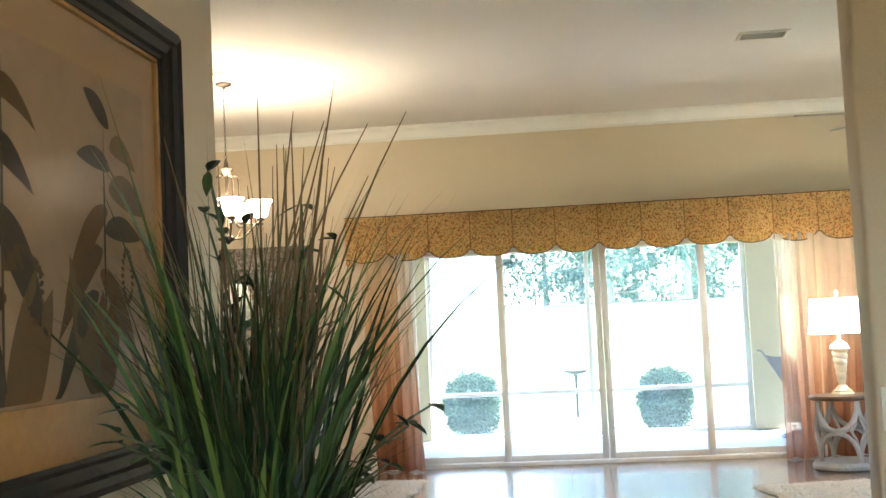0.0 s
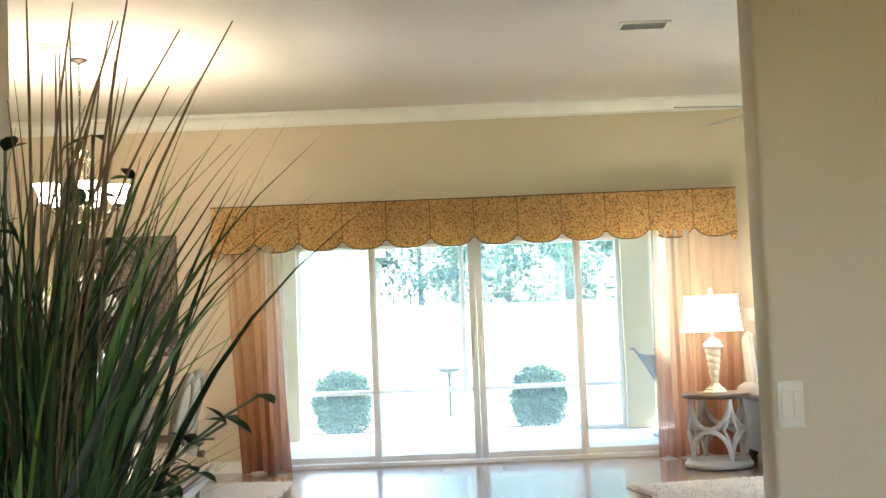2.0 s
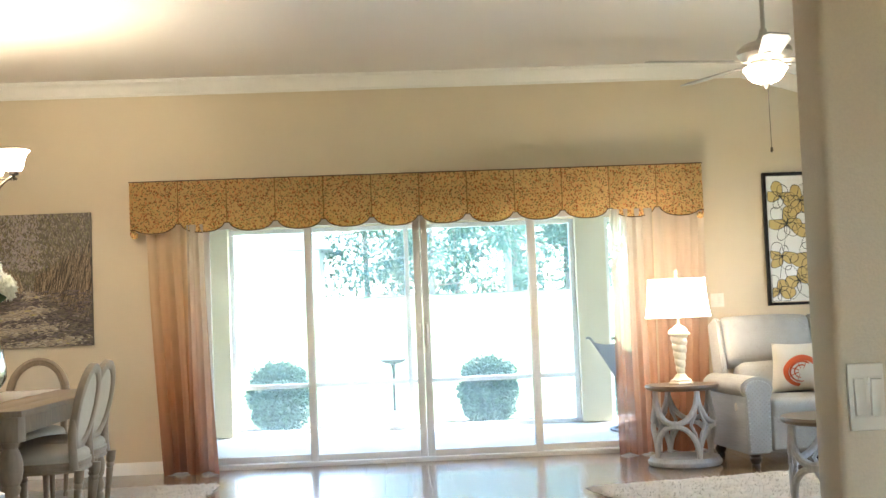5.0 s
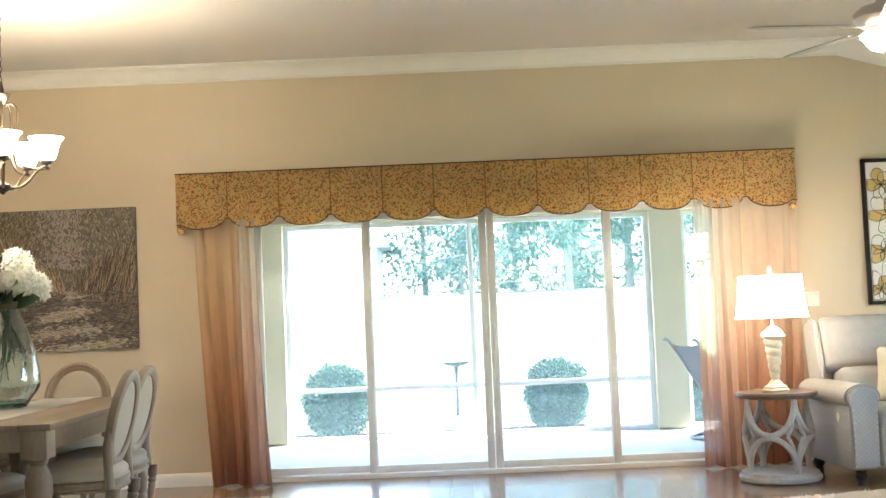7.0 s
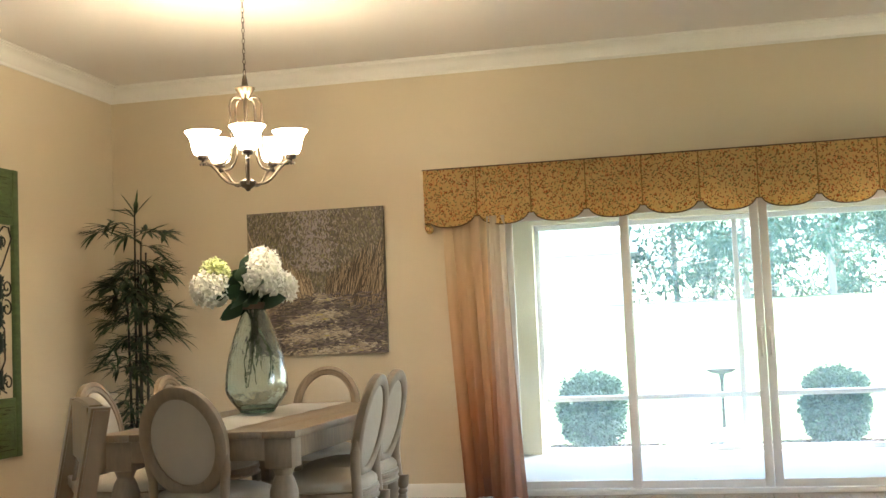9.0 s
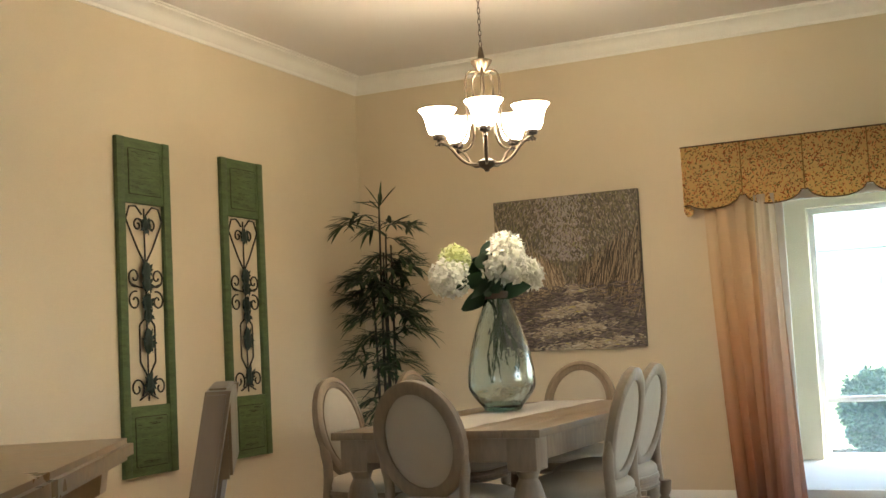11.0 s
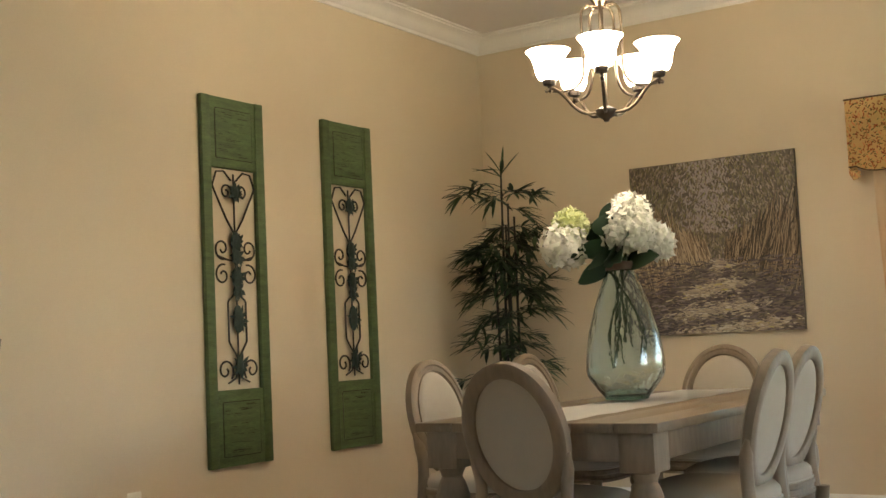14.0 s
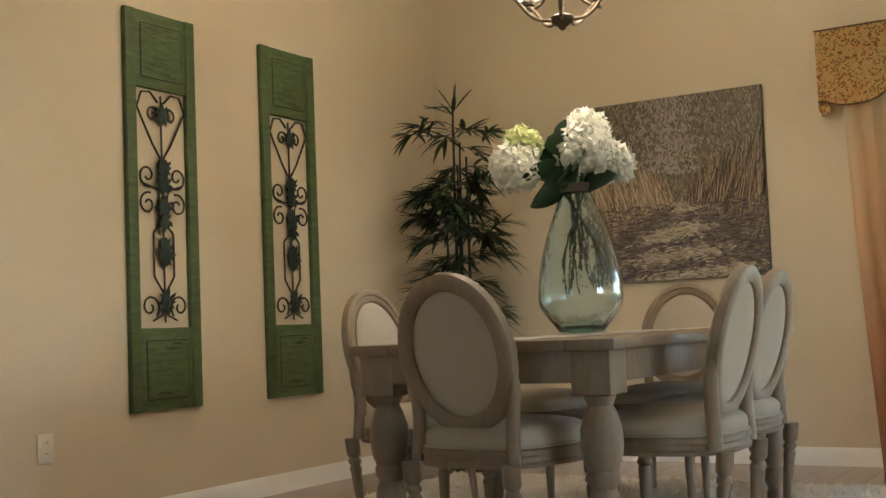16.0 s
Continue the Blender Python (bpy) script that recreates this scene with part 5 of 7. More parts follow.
def build_table_lamp():
    l = thing("table_lamp", "lit table lamp with spiral shell base and cream shade", "lamp", pose(TX, TY, 0.615, 0, 0, 6) @ Matrix.Diagonal((1, 1, 0.973, 1)))
    part("foot", lathe([(0, 0.001), (0.098, 0.001), (0.102, 0.012), (0.085, 0.026), (0.088, 0.034), (0.058, 0.05), (0.045, 0.07), (0.03, 0.085), (0, 0.085)], 6), SHELL, l)
    m, seg, n = bmesh.new(), 28, 90
    rings = []
    for i in range(n + 1):
        t = i / n
        z = 0.08 + 0.39 * t
        r = 0.028 + 0.046 * t ** 0.9 if t < 0.8 else (0.070 * (1 - ((t - 0.8) / 0.2) ** 2) + 0.012)
        ring_v = []
        for k in range(seg):
            a = 2 * math.pi * k / seg
            w = ((z * 17 + a / (2 * math.pi)) % 1.0)
            rr = r * (0.86 + 0.2 * math.sin(math.pi * w) ** 0.6)
            ring_v.append(m.verts.new((rr * math.cos(a), rr * math.sin(a), z)))
        rings.append(ring_v)
    for a, b in zip(rings, rings[1:]):
        for k in range(seg):
            m.faces.new((a[k], a[(k + 1) % seg], b[(k + 1) % seg], b[k]))
    part("shell_body", m, SHELL, l)
    part("stem", lathe([(0, 0.46), (0.012, 0.46), (0.01, 0.48), (0.006, 0.50), (0.006, 0.86), (0, 0.86)], 12), SHELL, l)
    part("finial", lathe([(0, 0.845), (0.014, 0.85), (0.008, 0.865), (0.015, 0.88), (0.012, 0.90), (0, 0.912)], 12), SHELL, l)
    m, rows, n = bmesh.new(), [], 48
    for z, r in ((0.525, 0.243), (0.54, 0.239), (0.62, 0.226), (0.72, 0.216), (0.80, 0.211), (0.835, 0.210)):
        rows.append([m.verts.new((*squarish(r, 2 * math.pi * k / n), z)) for k in range(n)])
    for a, b in zip(rows, rows[1:]):
        for k in range(n):
            m.faces.new((a[k], a[(k + 1) % n], b[(k + 1) % n], b[k]))
    bmesh.ops.solidify(m, geom=m.faces[:], thickness=0.003)
    part("shade", m, SHADE_LAMP, l, "glowing cream linen shade")
    part("shade_trim", tube([(*squarish(0.2415, 2 * math.pi * k / n), 0.527) for k in range(n)], 0.004, 6, True), RUNNER, l)
    part("shade_trim", tube([(*squarish(0.212, 2 * math.pi * k / n), 0.834) for k in range(n)], 0.004, 6, True), RUNNER, l)
    part("harp", tube(bez([(0, 0, 0.5), (-0.05, 0, 0.6), (-0.05, 0, 0.75), (0, 0, 0.85), (0.05, 0, 0.75), (0.05, 0, 0.6), (0, 0, 0.5)], 30), 0.002, 5), BRONZE, l)
    bulb("lamp_bulb_up", TX, TY, 0.59 + 0.70, LAMP_W, WARM, 0.045)


LAMP_W = 0.3
build_table_lamp()


def cushion(x0, x1, y0, y1, z0, z1, soft, puff=0.0):
    m = box(x0, x1, y0, y1, z0, z1, soft, 4)
    if puff:
        cx, cy, cz = (x0 + x1) / 2, (y0 + y1) / 2, (z0 + z1) / 2
        bmesh.ops.subdivide_edges(m, edges=m.edges[:], cuts=2, use_grid_fill=True)
        for v in m.verts:
            u = (v.co.x - cx) / (x1 - x0) * 2
            w = (v.co.z - cz) / (z1 - z0) * 2
            q = (v.co.y - cy) / (y1 - y0) * 2
            v.co.y += puff * (1 - u * u) * (1 - w * w) * (1 if q > 0 else -1) * abs(q)
            v.co.z += 0.5 * puff * (1 - u * u) * (1 - q * q) * (1 if w > 0 else -1) * abs(w)
    return m


def build_armchair():
    """Recliner with rolled arms; local front is -y, origin at its front left foot corner."""
    a = thing("armchair", "light grey dotted recliner armchair with rolled nailhead arms", "armchair", pose(2.36, 8.68, 0.0, 0, 0, 4))
    W = 0.98
    for s in (0, 1):
        x0 = 0.0 if s == 0 else W - 0.20
        arm = part("arm", box(x0, x0 + 0.18, 0.03, 0.86, 0.10, 0.56, 0.02), STRIPE if s == 0 else UPHOLSTERY, a, "ticking-striped arm side")
        prof = [(x0 + 0.09 + 0.125 * math.cos(q), 0.585 + 0.085 * math.sin(q)) for q in [2 * math.pi * k / 28 for k in range(28)]]
        part("arm_roll", prism(prof, 0.015, 0.87, "y", 0.012), UPHOLSTERY, arm)
        fp = [(x0 + 0.09 + 0.105 * math.cos(q), 0.575 + 0.075 * math.sin(q)) for q in [math.pi * k / 16 for k in range(17)]]
        fp += [(x0 + 0.0, 0.50), (x0 + 0.005, 0.12), (x0 + 0.175, 0.12), (x0 + 0.18, 0.50)]
        part("front_panel", prism(fp, -0.008, 0.014, "y", 0.005), UPHOLSTERY, arm)
        m = bmesh.new()
        for k in range(34):
            if k < 14:
                q = math.pi * k / 13
                p = (x0 + 0.09 + 0.096 * math.cos(q), 0.575 + 0.067 * math.sin(q))
            else:
                z = 0.50 - 0.37 * ((k - 14) // 2) / 9
                p = (x0 + (0.012 if k % 2 else 0.168), z)
            bmesh.ops.create_icosphere(m, subdivisions=1, radius=0.006, matrix=Matrix.Translation((p[0], -0.009, p[1])) @ Matrix.Diagonal((1, 0.5, 1, 1)))
        part("nailhead_trim", m, NAIL, arm)
    part("base", box(0.185, W - 0.205, 0.05, 0.84, 0.10, 0.30, 0.015), UPHOLSTERY, a)
    part("footrest", cushion(0.187, W - 0.207, 0.0, 0.07, 0.12, 0.385, 0.025), UPHOLSTERY, a)
    part("seat", cushion(0.187, W - 0.207, 0.0, 0.62, 0.30, 0.50, 0.045, 0.02), UPHOLSTERY, a)
    back = Matrix.Translation((0, 0.60, 0.44)) @ Matrix.Rotation(radians(-13), 4, "X")
    part("backrest", cushion(0.10, W - 0.12, 0.0, 0.22, 0.30, 0.70, 0.07, 0.03), UPHOLSTERY, a, at=back)
    part("lumbar_cushion", cushion(0.19, W - 0.21, -0.06, 0.16, 0.02, 0.31, 0.06, 0.03), UPHOLSTERY, a, at=back)
    wing = [(0.0, 0.08), (0.0, 0.66), (0.06, 0.70), (0.22, 0.68), (0.24, 0.08)]
    part("wing", prism(wing, 0.065, 0.11, "x", 0.012), UPHOLSTERY, a, at=back)
    part("wing", prism(wing, W - 0.13, W - 0.085, "x", 0.012), UPHOLSTERY, a, at=back)
    foot = [(0, 0), (0.03, 0), (0.034, 0.012), (0.028, 0.03), (0.042, 0.05), (0.045, 0.07), (0.035, 0.085), (0.045, 0.10), (0, 0.10)]
    for fx in (0.07, W - 0.09):
        for fy in (0.06, 0.80):
            part("foot", lathe(foot, 20, m=Matrix.Translation((fx, fy, 0))), DARKWOOD, a, "dark turned bun foot")
    part("button_plate", prism(oval(0.022, 0.032, 0.22, 0.44, 20), -0.006, -0.001, "x"), PLASTIC, a, "white recline switch")
    # a printed cushion leaning in the seat
    p = thing("throw_pillow", "cream throw pillow with bold coral shell print", "pillow", a.matrix_basis @ pose(0.60, 0.50, 0.505, 12, 0, -8))
    m, n, s, rows = bmesh.new(), 16, 0.40, []
    for side in (1, -1):
        g = []
        for i in range(n + 1):
            row = []
            for j in range(n + 1):
                u, v = 2 * i / n - 1, 2 * j / n - 1
                b = 0.075 * max(0, (1 - u ** 4) * (1 - v ** 4)) ** 0.7
                row.append(m.verts.new((u * s / 2 * (1 - 0.07 * (1 - v * v)), -side * b, s / 2 + v * s / 2 * (1 - 0.07 * (1 - u * u)))))
            g.append(row)
        for i in range(n):
            for j in range(n):
                m.faces.new((g[i][j], g[i + 1][j], g[i + 1][j + 1], g[i][j + 1]))
    bmesh.ops.remove_doubles(m, verts=m.verts[:], dist=0.0005)
    bmesh.ops.recalc_face_normals(m, faces=m.faces[:])
    part("cover", m, PILLOW, p)

    def onto(u, v):
        b = 0.075 * max(0, (1 - u ** 4) * (1 - v ** 4)) ** 0.7
        return (u * s / 2, -b - 0.002, s / 2 + v * s / 2)
    for r, a0, a1, wd in ((0.62, 0.6, 4.6, 0.026), (0.45, 0.9, 4.9, 0.010), (0.28, 1.2, 4.6, 0.007)):
        pts = [onto(0.08 + r * math.cos(a0 + (a1 - a0) * k / 20), -0.05 + r * 0.9 * math.sin(a0 + (a1 - a0) * k / 20)) for k in range(21)]
        part("print", tube(pts, wd, 6, flat=0.25), CORAL, p, "coral shell curve")
    for k in range(5):
        q = 1.0 + k * 0.8
        pts = [onto(0.08 + r * math.cos(q + 0.4 * r), -0.05 + r * 0.9 * math.sin(q + 0.4 * r)) for r in (0.12, 0.3, 0.45, 0.6)]
        part("print", tube(pts, 0.004, 5, flat=0.4), CORAL, p)


build_armchair()


def build_flower_art():
    x0, x1, z0, z1, y = 2.985, 3.83, 1.185, 2.32, NORTH - 0.045
    a = thing("framed_art", "black-framed canvas of ochre and black ink flowers", "picture")
    f = 0.024
    for q in ((x0, x0 + f, z0, z1), (x1 - f, x1, z0, z1), (x0 + f, x1 - f, z0, z0 + f), (x0 + f, x1 - f, z1 - f, z1)):
        part("frame", box(q[0], q[1], y, NORTH - 0.002, q[2], q[3], 0.002), BLACK_FRAME, a)
    part("canvas", box(x0 + f + 0.006, x1 - f - 0.006, y + 0.012, NORTH - 0.004, z0 + f + 0.006, z1 - f - 0.006), CANVAS, a)
    rnd = random.Random(9)
    lo = (x0 + f + 0.012, z0 + f + 0.012)
    hi = (x1 - f - 0.012, z1 - f - 0.012)
    clip = lambda u, v: (min(max(u, lo[0]), hi[0]), min(max(v, lo[1]), hi[1]))
    spots = [(0.14, 0.84, 0.13), (0.62, 0.90, 0.15), (0.50, 0.56, 0.19), (0.12, 0.36, 0.12), (0.20, 0.62, 0.15), (0.80, 0.62, 0.14), (0.45, 0.34, 0.15), (0.36, 0.80, 0.14), (0.08, 0.08, 0.13), (0.60, 0.24, 0.13), (0.85, 0.40, 0.15), (0.30, 0.16, 0.14), (0.72, 0.12, 0.13), (0.92, 0.72, 0.12)]
    for u, v, r in spots:
        cx, cz = lo[0] + u * (hi[0] - lo[0]), lo[1] + v * (hi[1] - lo[1])
        for k in range(6):
            an = k * math.pi / 3 + rnd.uniform(-0.25, 0.25)
            L, w = r * rnd.uniform(0.8, 1.25), r * rnd.uniform(0.28, 0.42)
            out = []
            for i in range(18):
                t = 2 * math.pi * i / 18
                pu, pv = L * (0.5 - 0.5 * math.cos(t)), w * math.sin(t) * (1 + 0.15 * math.sin(3 * t + k))
                out.append(clip(cx + pu * math.cos(an) - pv * math.sin(an), cz + pu * math.sin(an) + pv * math.cos(an)))
            if k % 3 == 0 or rnd.random() < 0.1:
                n = len(out)
                raw("petal", [(pu, y + 0.0105 - 0.0004 * k, pv) for pu, pv in out], [tuple(range(n))], OCHRE, a)
            part("ink_line", tube([(pu, y + 0.009, pv) for pu, pv in out], [0.0012 + 0.0018 * abs(math.sin(i * 0.5)) for i in range(18)], 5, True), BLACK_PAINT, a)
        for k in range(9):
            an, L = rnd.uniform(0, 6.3), r * rnd.uniform(0.1, 0.28)
            part("ink_line", tube([(*((q := clip(cx, cz))[0],), y + 0.008, q[1]), ((e := clip(cx + L * math.cos(an), cz + L * math.sin(an)))[0], y + 0.008, e[1])], 0.0022, 5), BLACK_PAINT, a)
    for k in range(7):
        u = rnd.uniform(0.1, 0.9)
        pts = [clip(lo[0] + (u + 0.08 * math.sin(3 * t + k)) * (hi[0] - lo[0]), lo[1] + (0.05 + 0.85 * t * rnd.uniform(0.97, 1)) * (hi[1] - lo[1])) for t in [i / 14 for i in range(15)]]
        part("ink_line", tube([(pu, y + 0.009, pv) for pu, pv in pts], 0.0018, 5), BLACK_PAINT, a)


build_flower_art()


def build_fan():
    x, y = 1.91, 6.50
    f = thing("ceiling_fan", "nickel ceiling fan with pale blades and a lit bowl light", "ceiling fan", pose(x, y, 0))
    part("canopy", lathe([(0, CEILING - 0.001), (0.07, CEILING - 0.001), (0.065, CEILING - 0.03), (0.03, CEILING - 0.06), (0, CEILING - 0.06)], 28), FANWHITE, f)
    part("rod", lathe([(0, 2.68), (0.013, 2.68), (0.013, CEILING - 0.05), (0, CEILING - 0.05)], 12), FANWHITE, f)
    part("motor", lathe([(0, 2.74), (0.02, 2.74), (0.03, 2.70), (0.05, 2.675), (0.12, 2.655), (0.152, 2.625), (0.152, 2.60), (0.12, 2.565), (0.08, 2.555), (0, 2.555)], 40), FANWHITE, f)
    part("light_collar", lathe([(0, 2.557), (0.085, 2.555), (0.095, 2.54), (0.07, 2.532), (0, 2.532)], 28), FANWHITE, f)
    part("bowl", lathe([(0.10, 2.533), (0.112, 2.53), (0.122, 2.52), (0.121, 2.512), (0.108, 2.497), (0.096, 2.475), (0.075, 2.452), (0.03, 2.435), (0, 2.432)], 36), SHADE_FAN, f, "glowing alabaster glass bowl")
    part("bowl_cap", lathe([(0, 2.405), (0.006, 2.408), (0.012, 2.42), (0.026, 2.432), (0.026, 2.438), (0, 2.438)], 16), DARK_BRONZE, f)
    part("pull_chain", tube([(0.01, 0, 2.41), (0.012, 0, 2.08)], 0.0018, 5), BRONZE, f)
    part("pull_knob", lathe([(0, 2.05), (0.009, 2.06), (0.006, 2.08), (0, 2.085)], 10, m=Matrix.Translation((0.012, 0, 0))), BRONZE, f)
    for k in range(5):
        m = Matrix.Rotation(radians(186 + 72 * k), 4, "Z") @ Matrix.Translation((0, 0, 2.562)) @ Matrix.Rotation(radians(-10), 4, "X")
        out = [(0.20, -0.055), (0.60, -0.072), (0.68, -0.05), (0.69, 0.05), (0.60, 0.072), (0.20, 0.055)]
        b = part("blade", prism(out, -0.004, 0.004, "z", 0.002), BLADE, f, at=m)
        part("bracket", prism([(0.10, -0.018), (0.24, -0.03), (0.28, 0.0), (0.24, 0.03), (0.10, 0.018)], -0.010, -0.0045, "z"), FANWHITE, b)
    bulb("fan_bulb", x, y, 2.37, FAN_W, (1.0, 0.86, 0.68), 0.08)


FAN_W = 0.4
build_fan()


def build_plate(name, label, x, y, z, w, h, n):
    """Switch plate facing -y with n rockers."""
    s = thing(name, label, "switch", pose(x, y, z))
    part("plate", box(-w / 2, w / 2, -0.008, -0.001, -h / 2, h / 2, 0.003), PLASTIC, s)
    for k in range(n):
        cx = (k - (n - 1) / 2) * w * 0.45
        r = w * 0.15 if n > 1 else 0.013
        part("rocker_frame", box(cx - r - 0.003, cx + r + 0.003, -0.0095, -0.0075, -0.034, 0.034, 0.001), PLASTIC, s)
        rk = part("rocker", box(-r, r, -0.006, 0.003, -0.031, 0.031, 0.002), PLASTIC, s)
        rk.matrix_basis = pose(cx, -0.010, 0, 5 if k % 2 else -5)


build_plate("light_switch", "ivory rocker switch plate on the textured tan wall", 0.575, 2.075, 1.068, 0.062, 0.112, 2)
build_plate("light_switch", "small white switch plate beside the curtain", 2.55, NORTH, 1.25, 0.115, 0.115, 2)


def build_vent(x0, x1, y0, y1):
    v = thing("ceiling_vent", "white slatted ceiling air vent", "vent", pose(0, 0, CEILING))
    for q in ((x0, x1, y0, y0 + 0.025), (x0, x1, y1 - 0.025, y1), (x0, x0 + 0.025, y0 + 0.026, y1 - 0.026), (x1 - 0.025, x1, y0 + 0.026, y1 - 0.026)):
        part("frame", box(q[0], q[1], q[2], q[3], -0.012, -0.001, 0.002), TRIM, v)
    part("backing", box(x0 + 0.026, x1 - 0.026, y0 + 0.026, y1 - 0.026, -0.003, -0.001), DARKSLOT, v, smooth=False)
    n = 7
    for k in range(n):
        y = y0 + 0.035 + (y1 - y0 - 0.07) * k / (n - 1)
        part("slat", box(x0 + 0.028, x1 - 0.028, -0.008, 0.008, -0.001, 0.001), TRIM, v, at=Matrix.Translation((0, y, -0.009)) @ Matrix.Rotation(radians(40), 4, "X"))


build_vent(1.02, 1.37, 7.08, 7.30)
build_vent(-2.95, -2.65, 7.05, 7.22)


def build_rug(name, label, x0, x1, y0, y1, turn, about, seed):
    r = tagged(new(name), label, "rug")
    rnd = random.Random(seed)
    step = 0.028
    nx, ny = int((x1 - x0) / step), int((y1 - y0) / step)
    verts, faces = [], []
    for j in range(ny + 1):
        for i in range(nx + 1):
            edge = min(i, j, nx - i, ny - j)
            hgt = 0.004 if edge == 0 else 0.014 + 0.012 * rnd.random()
            jit = 0.008 if edge else 0.02
            verts.append((x0 + i * step + rnd.uniform(-jit, jit), y0 + j * step + rnd.uniform(-jit, jit), hgt))
    for j in range(ny):
        for i in range(nx):
            a = j * (nx + 1) + i
            faces.append((a, a + 1, a + nx + 2, a + nx + 1))
    m = Matrix.Translation(about) @ Matrix.Rotation(radians(turn), 4, "Z") @ Matrix.Translation(-Vector(about))
    raw("surface", verts, faces, RUG, r, smooth=True)
    # loose tufts standing out of the pile
    vs, fs = [], []
    for _ in range(int((x1 - x0) * (y1 - y0) * 1800)):
        px, py = rnd.uniform(x0, x1), rnd.uniform(y0, y1)
        a, L = rnd.uniform(0, 6.3), rnd.uniform(0.012, 0.026)
        c, s = math.cos(a), math.sin(a)
        n = len(vs)
        vs += [(px - 0.004 * s, py + 0.004 * c, 0.012), (px + 0.004 * s, py - 0.004 * c, 0.012), (px + L * c, py + L * s, 0.026 + 0.012 * rnd.random())]
        fs.append((n, n + 1, n + 2))
    tagged(raw("shag", vs, fs, RUG, r), kind="stuff")
    r.matrix_basis = m


build_rug("area_rug", "ivory shag rug under the dining table", -4.35, -1.57, 6.35, 9.16, 0, (-3, 8, 0), 1)
build_rug("area_rug", "ivory shag rug in front of the armchair", 1.05, 4.3, 5.2, 8.14, 11.4, (1.05, 8.14, 0), 2)


# ---- hall things ----
def build_print():
    """Large botanical print under glass on the hall wall, facing +x."""
    x, y0, y1, z0, z1 = -0.90, -0.62, 0.745, 1.135, 1.835
    p = thing("framed_print", "large botanical leaf print in a carved black frame", "picture")
    prof = [(0.0, 0.0), (0.0, 0.032), (0.012, 0.04), (0.022, 0.036), (0.026, 0.028), (0.040, 0.024), (0.044, 0.018), (0.050, 0.016), (0.050, 0.0)]
    corners = [(y0, z0), (y1, z0), (y1, z1), (y0, z1)]
    inward = [(1, 1), (-1, 1), (-1, -1), (1, -1)]
    for k in range(4):
        m = bmesh.new()
        rings = []
        for c, s in ((corners[k], inward[k]), (corners[(k + 1) % 4], inward[(k + 1) % 4])):
            rings.append([m.verts.new((x + 0.002 + d, c[0] + s[0] * o, c[1] + s[1] * o)) for o, d in prof])
        for i in range(len(prof) - 1):
            m.faces.new((rings[0][i], rings[1][i], rings[1][i + 1], rings[0][i + 1]))
        bmesh.ops.recalc_face_normals(m, faces=m.faces[:])
        part("frame", m, BLACK_FRAME, p, "carved black moulding", smooth=False)
    a, b, c, d = y0 + 0.048, y1 - 0.048, z0 + 0.048, z1 - 0.048
    for q in ((a, b, c, c + 0.078), (a, b, d - 0.008, d), (a, a + 0.008, c + 0.079, d - 0.009), (b - 0.008, b, c + 0.079, d - 0.009)):
        part("liner", box(x + 0.004, x + 0.014, q[0], q[1], q[2], q[3], 0.001), GOLD, p, "gilt inner liner")
    part("mat_board", box(x + 0.003, x + 0.006, a, b, c, d), PAPER_MAT, p, smooth=False)
    g = 0.075
    part("paper", box(x + 0.0055, x + 0.0075, a + g, b - g * 0.8, c + 0.079, d - g), PAPER, p, smooth=False)
    rnd = random.Random(31)
    vs, fs = [], []
    for cy, cz, up in ((0.17, 1.27, 0.40), (0.47, 1.30, 0.34), (-0.16, 1.26, 0.42)):
        sway = lambda t: 0.03 * math.sin(4 * t + cy * 9)
        for k in range(9):
            t = 0.30 + 0.70 * k / 8
            side = 1 if k % 2 else -1
            L = rnd.uniform(0.13, 0.18) * (1.1 - 0.35 * t)
            leaf_faces(vs, fs, (x + 0.0085, cy + sway(t), cz + up * t), (0, side * rnd.uniform(0.7, 1.1), rnd.uniform(-0.5, 0.8)), L, L * rnd.uniform(0.13, 0.19), (1, 0, 0), rnd.uniform(0.2, 0.7), 10)
        leaf_faces(vs, fs, (x + 0.0085, cy, cz - 0.05), (0, 0.02, 1), up + 0.06, 0.0035, (1, 0, 0), 0.0, 7)
        for k in range(4):
            # upright sheathing leaves and a seed head low on the stem
            leaf_faces(vs, fs, (x + 0.009, cy + rnd.uniform(-0.03, 0.03), cz - 0.06), (0, rnd.uniform(-0.55, 0.55), 1), rnd.uniform(0.15, 0.24), 0.032, (1, 0, 0), 0.0, 8)
        for k in range(22):
            q = 6.28 * k / 22
            leaf_faces(vs, fs, (x + 0.0088, cy + 0.085 + 0.012 * math.cos(q), cz + 0.13 + 0.030 * math.sin(q)), (0, math.cos(q), math.sin(q)), 0.014, 0.004, (1, 0, 0), 0.0, 3)
    vs = [(x + 0.0082 + 0.0006 * (i % 7) / 7, min(max(v[1], a + g), b - g), min(max(v[2], c + 0.083), d - g)) for i, v in enumerate(vs)]
    raw("leaf_print", vs, fs, INK, p)
    m = bmesh.new()
    m.faces.new([m.verts.new((x + 0.0125, u, v)) for u, v in ((a + 0.004, c + 0.02), (b - 0.004, c + 0.02), (b - 0.004, d - 0.004), (a + 0.004, d - 0.004))])
    gl = part("pane", m, COATED, p, smooth=False)
    gl.visible_shadow = False


build_print()


